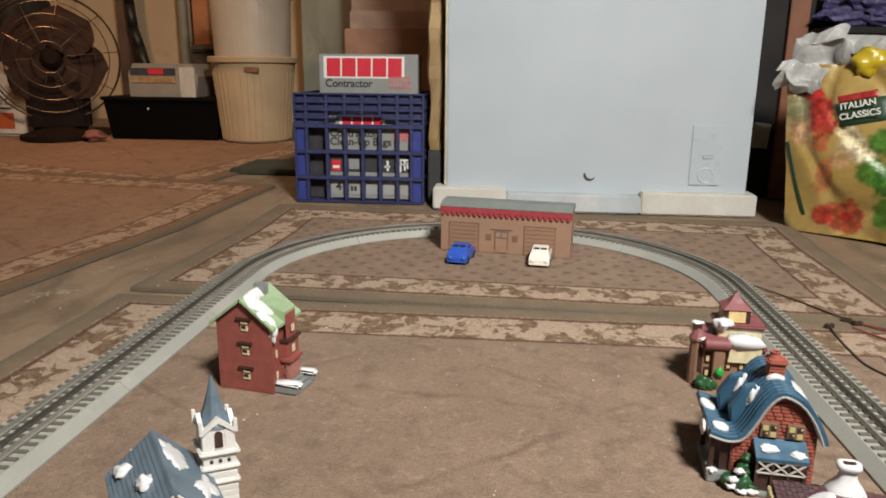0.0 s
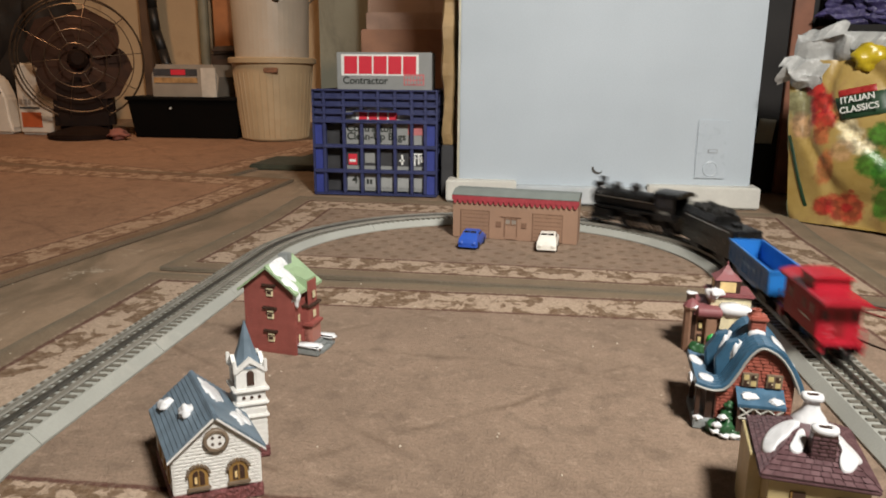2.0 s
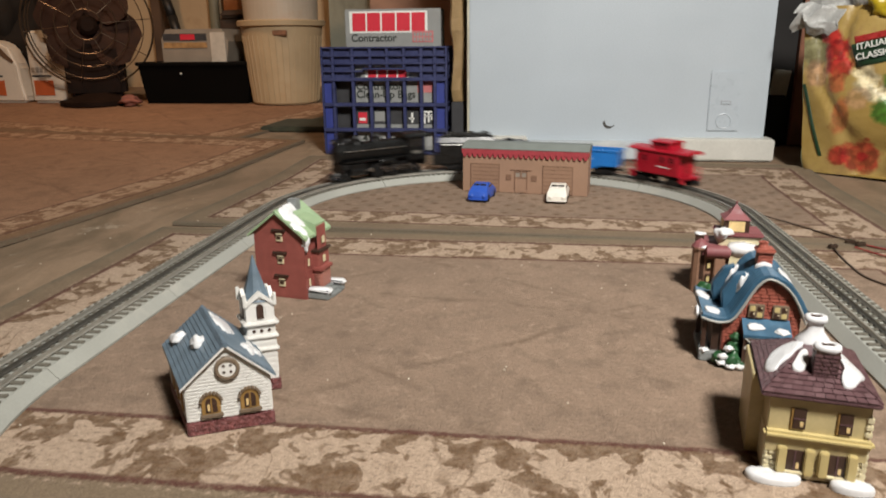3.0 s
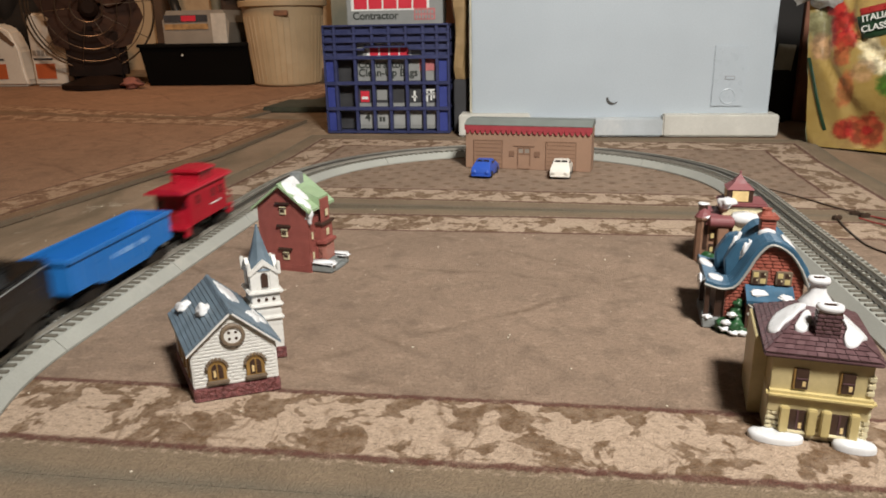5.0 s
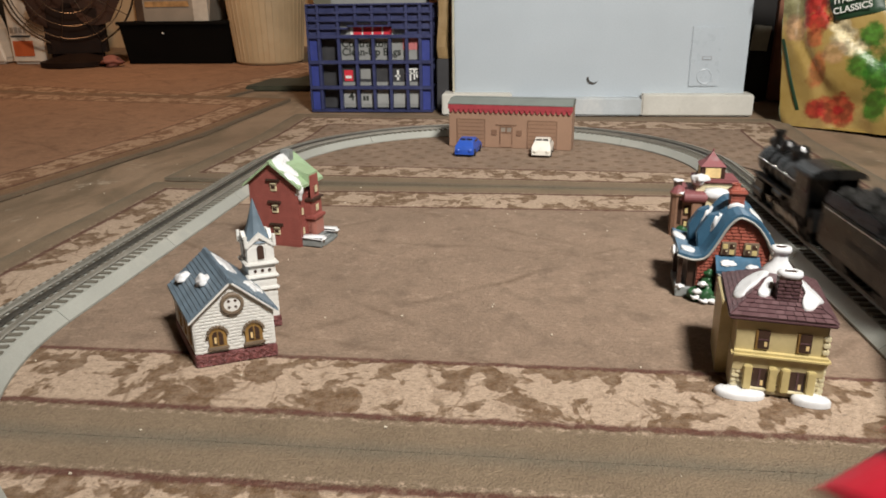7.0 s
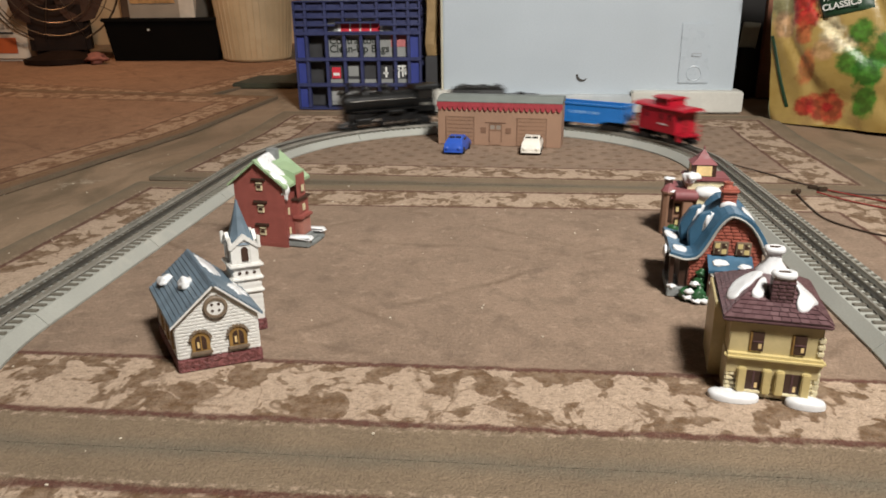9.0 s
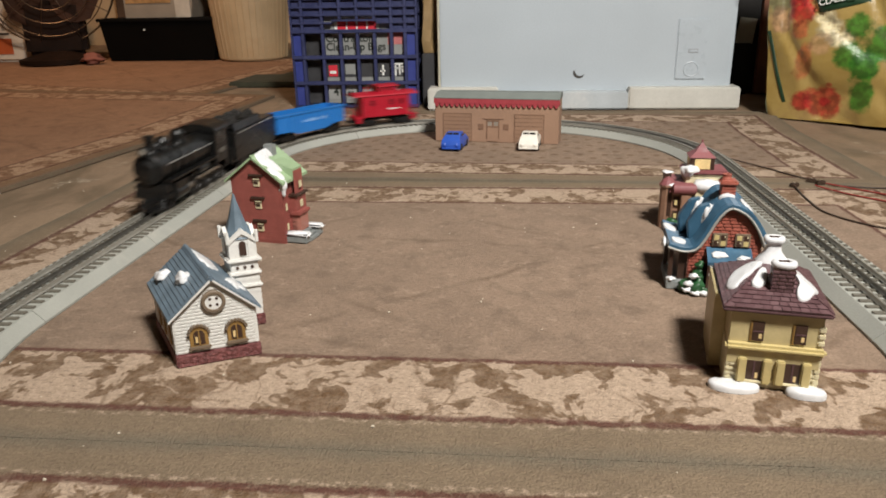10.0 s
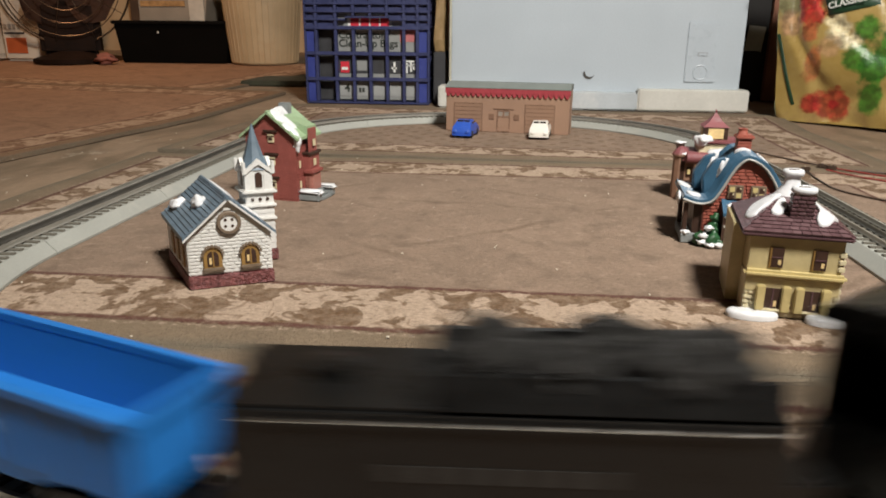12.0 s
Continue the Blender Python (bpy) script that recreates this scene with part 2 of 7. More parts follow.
def link(name, bm, material, smooth=False):
    mesh = bpy.data.meshes.new(name)
    bmesh.ops.recalc_face_normals(bm, faces=bm.faces[:])
    bm.to_mesh(mesh)
    bm.free()
    mesh.materials.append(material)
    if smooth:
        mesh.polygons.foreach_set("use_smooth", [True] * len(mesh.polygons))
    return new(name, mesh)


def part(name, bm, material, parent, label="", smooth=False):
    ob = link(name, bm, material, smooth)
    ob.parent = parent
    return tagged(ob, label)


def thing(name, m, label, category, group="", kind=""):
    ob = new(name)
    ob.empty_display_size = 0.02
    ob.matrix_basis = m
    return tagged(ob, label, category, group, kind)


def lettering(name, words, size, m, material, parent):
    data = bpy.data.curves.new(name, "FONT")
    data.body, data.size, data.extrude, data.align_x, data.align_y = words, size, 0.0006, "LEFT", "CENTER"
    data.offset = size * 0.018
    tmp = bpy.data.objects.new(name, data)
    scene.collection.objects.link(tmp)
    bpy.context.view_layer.update()
    mesh = bpy.data.meshes.new_from_object(tmp.evaluated_get(bpy.context.evaluated_depsgraph_get()))
    bpy.data.objects.remove(tmp)
    mesh.materials.clear()
    mesh.materials.append(material)
    ob = new(name, mesh)
    ob.parent = parent
    ob.matrix_basis = m
    return ob


FACE = pose(0, 0, 0, 90)  # lettering that stands upright and faces -y


# ---------------------------------------------------------------- the room
RISE, BREAK = 0.045, 0.9


def ground(y):
    return max(0.0, (y - BREAK) * RISE)


def sheet(bm, outline, z0, nx=2, ny=2):
    (x0, x1), (y0, y1) = outline
    grid = [[bm.verts.new((x0 + (x1 - x0) * i / nx, y0 + (y1 - y0) * j / ny, z0)) for i in range(nx + 1)] for j in range(ny + 1)]
    for j in range(ny):
        for i in range(nx):
            bm.faces.new((grid[j][i], grid[j][i + 1], grid[j + 1][i + 1], grid[j + 1][i]))
    return bm


bm = bmesh.new()
ys = (-3.2, BREAK, 3.6)
rows = [[bm.verts.new((x, y, ground(y) - 0.008)) for x in (-3.6, 2.6)] for y in ys]
for a, b in zip(rows, rows[1:]):
    bm.faces.new((a[0], a[1], b[1], b[0]))
floor = link("floor", bm, FLOOR)
tagged(floor, "worn brownish-grey basement floor with stains and pale scuffs", "floor", kind="structure")

# south, west and east walls and ceiling: unseen, added to bounce light
for name, dims, mat, label in (
    ("wall_north", (-3.7, -1.03, 3.2, 3.35, -0.1, 2.4), WALL_TAN, "tan plaster basement wall with brown stains"),
    ("wall_north_east", (-1.03, 2.7, 2.95, 3.10, -0.1, 2.4), WALL_GREEN, "greenish-grey plaster basement wall"),
    ("wall_south", (-3.7, 2.7, -3.35, -3.2, -0.1, 2.4), WALL_TAN, "plain tan plaster wall, unseen, added to close the room"),
    ("wall_west", (-3.75, -3.6, -3.2, 3.2, -0.1, 2.4), WALL_TAN, "plain tan plaster wall, unseen, added to close the room"),
    ("wall_east", (2.6, 2.75, -3.2, 2.95, -0.1, 2.4), WALL_GREEN, "plain greenish plaster wall, unseen, added to close the room"),
    ("ceiling", (-3.75, 2.75, -3.35, 3.35, 2.4, 2.5), CEIL, "plain white ceiling, unseen, added for bounced light"),
):
    tagged(link(name, boxed(*dims), mat), label, "ceiling" if name == "ceiling" else "wall", kind="structure")


def rug(name_label, cx, cy, turn, hx, hy, d1, d2, cols, z=0.0, slope=False, thick=0.008, **more):
    """A flat woven rug with leaf borders; it follows the rise of the floor."""
    bm = bmesh.new()
    k = 24
    top = sheet(bm, ((-hx, hx), (-hy, hy)), 0.0, k, k)
    m = pose(cx, cy, 0, 0, 0, turn)
    for v in bm.verts:
        w = m @ v.co
        v.co.z = ground(w.y) + z
        edge = min(hx - abs(v.co.x), hy - abs(v.co.y))
        v.co.z += 0.0 if edge > 0.05 else 0.0012 * noise.noise(w * 9)
    got = bmesh.ops.extrude_face_region(bm, geom=bm.faces[:])
    for v in got["geom"]:
        if isinstance(v, bmesh.types.BMVert):
            v.co.z -= thick * 0.80
    ob = link("rug", bm, rug_material("rug_weave", hx, hy, d1, d2, **cols, **more))
    ob.matrix_basis = m
    return tagged(ob, name_label, "rug", "rugs on the floor")


rug("worn brown rug with pale leaf border, plain creased middle", 0.043, -0.036, 0, 0.678, 0.414, 0.047, 0.144, RUG, crease=0.5)
rug("worn brown rug with dotted middle under the far curve", 0.065, 0.775, -2.4, 0.685, 0.386, 0.052, 0.14, RUG, dots=True, crease=0.1)
rug("worn brown rug with leaf border near the camera", 0.043, -0.864, 0, 0.75, 0.4135, 0.047, 0.144, RUG)
rug("reddish-brown rug with leaf border along its edge", -1.495, 0.47, -7.5, 0.66, 1.07, 0.045, 0.14, RED, z=0.002, thick=0.010, crease=0.45)
rug("faded reddish-brown rug with leaf border before the wall", -1.75, 2.12, -16, 0.95, 0.55, 0.05, 0.16, RED, z=0.000, thick=0.008)
tagged(link("floor_mat", boxed(-0.93, -0.1, 1.64, 2.3, 0.026, 0.046, m=pose(0, 0, 0.0), bevel=0.004), surface("dark_green_mat", (0.042, 0.042, 0.024), 0.9, vary=0.4, big=30, bump=0.8)),
       "dark green-brown rubber floor mat beside the crate", "mat")


# ---------------------------------------------------------------- the track
R, YC, STRAIGHT = 0.4572, 0.503, 0.753  # far curve and the two long sides
RN = 0.410                              # near corners, with a short straight between them
SHORT = 2 * (R - RN)
YF = YC - STRAIGHT
LOOP = math.pi * (R + RN) + 2 * STRAIGHT + SHORT
RAIL_TOP = 0.0215


def on_track(s):
    """Place and heading (degrees) on the oval's centre line, anticlockwise from the near end of the east straight."""
    s %= LOOP
    half, quarter = math.pi * R, math.pi * RN / 2
    if s < STRAIGHT:
        return R, YF + s, 90.0
    s -= STRAIGHT
    if s < half:
        a = s / R
        return R * math.cos(a), YC + R * math.sin(a), 90 + math.degrees(a)
    s -= half
    if s < STRAIGHT:
        return -R, YC - s, 270.0
    s -= STRAIGHT
    if s < quarter:
        a = math.pi + s / RN
        return RN - R + RN * math.cos(a), YF + RN * math.sin(a), 90 + math.degrees(a)
    s -= quarter
    if s < SHORT:
        return -SHORT / 2 + s, YF - RN, 360.0
    a = 1.5 * math.pi + (s - SHORT) / RN
    return R - RN + RN * math.cos(a), YF + RN * math.sin(a), 90 + math.degrees(a)


def sweep(bm, outline, s0, s1, steps):
    """A closed outline (across, up) swept along the oval."""
    rings = []
    for k in range(steps + 1):
        x, y, h = on_track(min(s0 + (s1 - s0) * k / steps, s1 - 1e-6) if k else s0 + 1e-6)
        m = pose(x, y, 0, 0, 0, h)
        rings.append([bm.verts.new(m @ Vector((0, a, z))) for a, z in outline])
    n = len(outline)
    for p, q in zip(rings, rings[1:]):
        for k in range(n):
            bm.faces.new((p[k], p[(k + 1) % n], q[(k + 1) % n], q[k]))
    bm.faces.new(rings[0])
    bm.faces.new(rings[-1][::-1])
    return bm


def build_track():
    tie_mesh = None
    sections, at = [], 0.0
    for piece, pieces, arc in ((STRAIGHT / 3, 3, False), (math.pi * R / 4, 4, True), (STRAIGHT / 3, 3, False),
                               (math.pi * RN / 4, 2, True), (SHORT, 1, False), (math.pi * RN / 4, 2, True)):
        for _ in range(pieces):
            sections.append((at, at + piece, arc))
            at += piece
    for s0, s1, arc in sections:
        t = thing("track_section", Matrix(), "curved grey-bedded toy train track section with dark ties" if arc else "straight grey-bedded toy train track section with dark ties", "toy track", "oval of track sections")
        steps = 14 if arc else 1
        g = 0.0006
        part("roadbed", sweep(bmesh.new(), [(-0.0455, 0.0005), (-0.0455, 0.003), (-0.0335, 0.0145), (0.0335, 0.0145), (0.0455, 0.003), (0.0455, 0.0005)], s0 + g, s1 - g, steps), BED, t)
        for off, mat, w in ((-0.0165, RAIL, 0.0013), (0.0, RAILC, 0.0011), (0.0165, RAIL, 0.0013)):
            o = [(off - 0.0022, 0.0165), (off - 0.0022, 0.0173), (off - w, 0.018), (off - w, RAIL_TOP), (off + w, RAIL_TOP), (off + w, 0.018), (off + 0.0022, 0.0173), (off + 0.0022, 0.0165)]
            part("rail" if off else "centre_rail", sweep(bmesh.new(), o, s0, s1, steps), mat, t)
        count = max(4, round((s1 - s0) / 0.0145))
        for k in range(count):
            x, y, h = on_track(s0 + (s1 - s0) * (k + 0.5) / count)
            if tie_mesh is None:
                ob = part("tie", boxed(-0.0029, 0.0029, -0.0315, 0.0315, 0.0135, 0.0163, bevel=0.0005), TIE, t)
                tie_mesh = ob.data
            else:
                ob = new("tie", tie_mesh)
                ob.parent = t
            ob.matrix_basis = pose(x, y, 0, 0, 0, h)


# ---------------------------------------------------------------- the train (x ahead, z = 0 on the rails)
def wheel_mesh(r, width=0.006):
    return lathe(bmesh.new(), [(r * 0.25, -width / 2), (r * 1.12, -width / 2), (r * 1.12, -width / 2 + 0.0012), (r, -width / 2 + 0.0016), (r, width / 2), (r * 0.82, width / 2), (r * 0.78, width / 2 - 0.0015), (r * 0.3, width / 2 - 0.0012), (r * 0.25, width / 2 + 0.0006)], 24)


def wheel_pair(x, r, parent, material=BLACKM, name="wheel"):
    for side in (1, -1):
        bm = wheel_mesh(r)
        bmesh.ops.transform(bm, matrix=pose(x, side * 0.0165, r, -90 * side), verts=bm.verts[:])
        part(name, bm, material, parent)


def truck(x, parent, r=0.0085, base=0.036):
    bm = bmesh.new()
    for side in (1, -1):
        y = side * 0.0215
        prism(bm, [(x - base * 0.72, 0.011), (x - base * 0.72, 0.006), (x - base * 0.3, 0.005), (x - base * 0.2, 0.0025), (x + base * 0.2, 0.0025), (x + base * 0.3, 0.005), (x + base * 0.72, 0.006), (x + base * 0.72, 0.011), (x + base * 0.25, 0.0145), (x - base * 0.25, 0.0145)], y - 0.002, y + 0.002)
        for k in (-1, 1):
            box(bm, x + k * base / 2 - 0.004, x + k * base / 2 + 0.004, y - 0.003, y + 0.003, 0.006, 0.012)
    box(bm, x - 0.006, x + 0.006, -0.02, 0.02, 0.009, 0.016)
    t = part("truck", bm, BLACKM, parent)
    for k in (-1, 1):
        wheel_pair(x + k * base / 2, r, t)


def coupler(x, parent, ahead):
    bm = boxed(*sorted((x - ahead * 0.006, x + ahead * 0.011)), -0.0028, 0.0028, 0.010, 0.0145, bevel=0.0008)
    box(bm, *sorted((x + ahead * 0.008, x + ahead * 0.014)), -0.006, 0.004, 0.008, 0.017)
    part("coupler", bm, BLACKM, parent)


def build_gondola():
    t = thing("gondola_car", Matrix(), "bright blue open toy gondola car with black trucks", "toy train car", "toy train")
    h, w = 0.110, 0.0275
    bm = bmesh.new()
    side = [(-h, 0.0590), (-h, 0.0235), (-0.068, 0.0225), (-0.045, 0.0155), (0.045, 0.0155), (0.068, 0.0225), (h, 0.0235), (h, 0.0590)]
    prism(bm, side, -w, -w + 0.0022)
    prism(bm, side, w - 0.0022, w)
    box(bm, -h, -h + 0.002, -w, w, 0.0225, 0.0590)
    box(bm, h - 0.002, h, -w, w, 0.0225, 0.0590)
    box(bm, -h + 0.001, h - 0.001, -w + 0.001, w - 0.001, 0.0225, 0.0255)
    part("body", bm, BLUE, t)
    bm = bmesh.new()
    for y0, y1 in ((-w - 0.0022, -w + 0.0024), (w - 0.0024, w + 0.0022)):
        box(bm, -h - 0.0022, h + 0.0022, y0, y1, 0.0575, 0.0615)
    for x0, x1 in ((-h - 0.0022, -h + 0.0024), (h - 0.0024, h + 0.0022)):
        box(bm, x0, x1, -w + 0.002, w - 0.002, 0.0577, 0.0613)
    part("top_rail", bm, BLUE, t)
    for k in range(9):
        x = -h + 0.013 + k * (2 * h - 0.026) / 8
        for s in (1, -1):
            part("side_rib", boxed(*sorted((x - 0.0016, x + 0.0016)), *sorted((s * w, s * (w + 0.0016))), 0.024, 0.058, bevel=0.0004), BLUE, t)
    for s in (1, -1):
        for k, wd in enumerate((0.011, 0.008, 0.012, 0.009, 0.010)):
            x = -0.048 + k * 0.0165
            part("lettering_bar", boxed(x, x + wd, *sorted((s * (w + 0.0001), s * (w + 0.0005))), 0.038, 0.044), surface("pale_blue_lettering", (0.25, 0.45, 0.75), 0.5), t)
    part("underframe", boxed(-h + 0.008, h - 0.008, -0.010, 0.010, 0.0145, 0.0224, bevel=0.001), BLACKM, t)
    for x in (-0.073, 0.073):
        truck(x, t)
    coupler(h - 0.002, t, 1)
    coupler(-h + 0.002, t, -1)
    return t


def build_caboose():
    t = thing("caboose", Matrix(), "bright red toy caboose with cupola and end platforms", "toy train car", "toy train")
    h, w = 0.062, 0.0265
    bm = boxed(-h, h, -w, w, 0.0225, 0.074, bevel=0.0012)
    for s in (1, -1):
        for k in range(26):
            x = -h + 0.004 + k * (2 * h - 0.008) / 25
            part("side_batten", boxed(x - 0.0004, x + 0.0004, *sorted((s * w, s * (w + 0.0004))), 0.024, 0.072), REDP, t)
    part("body", bm, REDP, t)
    arc = [(w * 1.10 * math.cos(a), 0.0735 + 0.0075 * math.sin(a)) for a in [math.pi * k / 12 for k in range(13)]]
    part("roof", prism(bmesh.new(), [(-w * 1.1, 0.0725)] + arc[::-1] + [(w * 1.1, 0.0725)], -h - 0.0205, h + 0.0205, "x"), REDP, t)
    cup = part("cupola", boxed(-0.030, 0.016, -0.0225, 0.0225, 0.074, 0.0940, bevel=0.001), REDP, t)
    arc = [(0.0255 * math.cos(a), 0.0938 + 0.0045 * math.sin(a)) for a in [math.pi * k / 12 for k in range(13)]]
    part("cupola_roof", prism(bmesh.new(), [(-0.0255, 0.0930)] + arc[::-1] + [(0.0255, 0.0930)], -0.034, 0.020, "x"), REDP, cup)
    for s in (1, -1):
        for x in (-0.017, 0.001):
            part("window", boxed(x, x + 0.008, *sorted((s * 0.0224, s * 0.0228)), 0.0845, 0.0915), PANE_RED, cup)
        for x in (-0.046, -0.020, 0.030):
            win = part("window", boxed(x, x + 0.010, *sorted((s * (w - 0.001), s * (w + 0.0005))), 0.050, 0.063), PANE_RED, t)
            part("frame", boxed(x - 0.0012, x + 0.0112, *sorted((s * w, s * (w + 0.001))), 0.0486, 0.0498), REDP, win)
        part("lettering_bar", boxed(-0.036, -0.004, *sorted((s * (w + 0.0004), s * (w + 0.0008))), 0.0395, 0.0418), WHITEP, t)
    for s in (1, -1):
        x = s * (h + 0.0095)
        p = part("end_platform", boxed(x - 0.0105, x + 0.0105, -w, w, 0.0205, 0.0240, bevel=0.0006), REDP, t)
        xe = s * (h + 0.0185)
        for a, b in ((-0.0245, -0.013), (0.013, 0.0245)):
            bm = bmesh.new()
            for y in (a, b):
                rod(bm, (xe, y, 0.024), (xe, y, 0.044), 0.0009, 6)
            for z in (0.034, 0.044):
                rod(bm, (xe, a, z), (xe, b, z), 0.0009, 6)
            part("railing", bm, REDP, p)
        for y in (-1, 1):
            part("step", boxed(x - 0.006, x + 0.006, *sorted((y * 0.021, y * 0.0265)), 0.010, 0.0205, bevel=0.0005), REDP, p)
        part("end_door", boxed(*sorted((s * (h - 0.0005), s * (h + 0.0006))), -0.007, 0.007, 0.026, 0.060), surface("dark_red_door", (0.25, 0.01, 0.015), 0.5), t)
        for y in (-0.018, 0.018):
            part("end_window", boxed(*sorted((s * (h - 0.0004), s * (h + 0.0007))), y - 0.004, y + 0.004, 0.048, 0.060), PANE_RED, t)
    part("chimney", lathe(bmesh.new(), [(0.003, 0.078), (0.003, 0.090), (0.004, 0.090), (0.004, 0.092), (0.002, 0.0925)], 12, pose(0.040, 0, 0)), REDP, t)
    part("underframe", boxed(-h, h, -0.011, 0.011, 0.0135, 0.0224, bevel=0.001), BLACKM, t)
    for x in (-0.048, 0.048):
        truck(x, t, base=0.030)
    coupler(h + 0.02, t, 1)
    coupler(-h - 0.02, t, -1)
    return t


def build_tender():
    t = thing("tender", Matrix(), "black toy locomotive tender loaded with coal", "toy train car", "toy train")
    h, w = 0.111, 0.0285
    part("tank", boxed(-h, h, -w, w, 0.018, 0.0705, bevel=0.0018), BLACK, t)
    for s in (1, -1):
        part("coal_board", prism(bmesh.new(), [(s * w, 0.0707), (s * w * 0.84, 0.083), (s * w * 0.72, 0.083), (s * w * 0.80, 0.0707)], -0.028, h - 0.004, "x"), BLACK, t)
    part("coal_board", boxed(-0.031, -0.028, -w * 0.8, w * 0.8, 0.0707, 0.084), BLACK, t)
    for k in range(26):
        part("coal_lump", blob(bmesh.new(), random.uniform(-0.02, h - 0.012), random.uniform(-0.016, 0.016), 0.0775 + random.uniform(0, 0.009), 0.011, 0.010, 0.007, k, rough=0.7), COAL, t)
    part("water_hatch", lathe(bmesh.new(), [(0.009, 0.0705), (0.009, 0.0745), (0.0095, 0.075), (0.0095, 0.0765), (0.003, 0.0775)], 16, pose(-0.07, 0, 0)), BLACK, t)
    for s in (1, -1):
        bm = bmesh.new()
        rod(bm, (-h + 0.012, s * (w + 0.002), 0.066), (h - 0.012, s * (w + 0.002), 0.066), 0.0008, 6)
        for x in (-0.08, -0.03, 0.03, 0.08):
            rod(bm, (x, s * w, 0.066), (x, s * (w + 0.0022), 0.066), 0.0007, 6)
        part("handrail", bm, STEEL, t)
        for k in range(7):
            part("lettering_bar", boxed(-0.045 + k * 0.013, -0.037 + k * 0.013, *sorted((s * w, s * (w + 0.0005))), 0.040, 0.047), surface("grey_lettering", (0.03, 0.028, 0.025), 0.5), t)
    bm = bmesh.new()
    for s in (1, -1):
        rod(bm, (-h - 0.001, s * 0.021, 0.024), (-h - 0.001, s * 0.021, 0.072), 0.0009, 6)
        rod(bm, (-h - 0.001, s * 0.012, 0.024), (-h - 0.001, s * 0.012, 0.072), 0.0009, 6)
        for z in (0.03, 0.038, 0.046, 0.054, 0.062):
            rod(bm, (-h - 0.001, s * 0.021, z), (-h - 0.001, s * 0.012, z), 0.0007, 6)
    part("ladder", bm, BLACKM, t)
    part("underframe", boxed(-h + 0.004, h - 0.004, -0.024, 0.024, 0.0135, 0.0179, bevel=0.001), BLACKM, t)
    for x in (-0.062, 0.062):
        truck(x, t, base=0.040)
    coupler(-h, t, -1)
    part("front_apron", boxed(h, h + 0.013, -0.024, 0.024, 0.0145, 0.0420, bevel=0.0012), BLACK, t)
    part("drawbar", boxed(h - 0.004, h + 0.018, -0.003, 0.003, 0.012, 0.0165), BLACKM, t)
    return t


DRIVERS = (0.008, -0.032, -0.072)


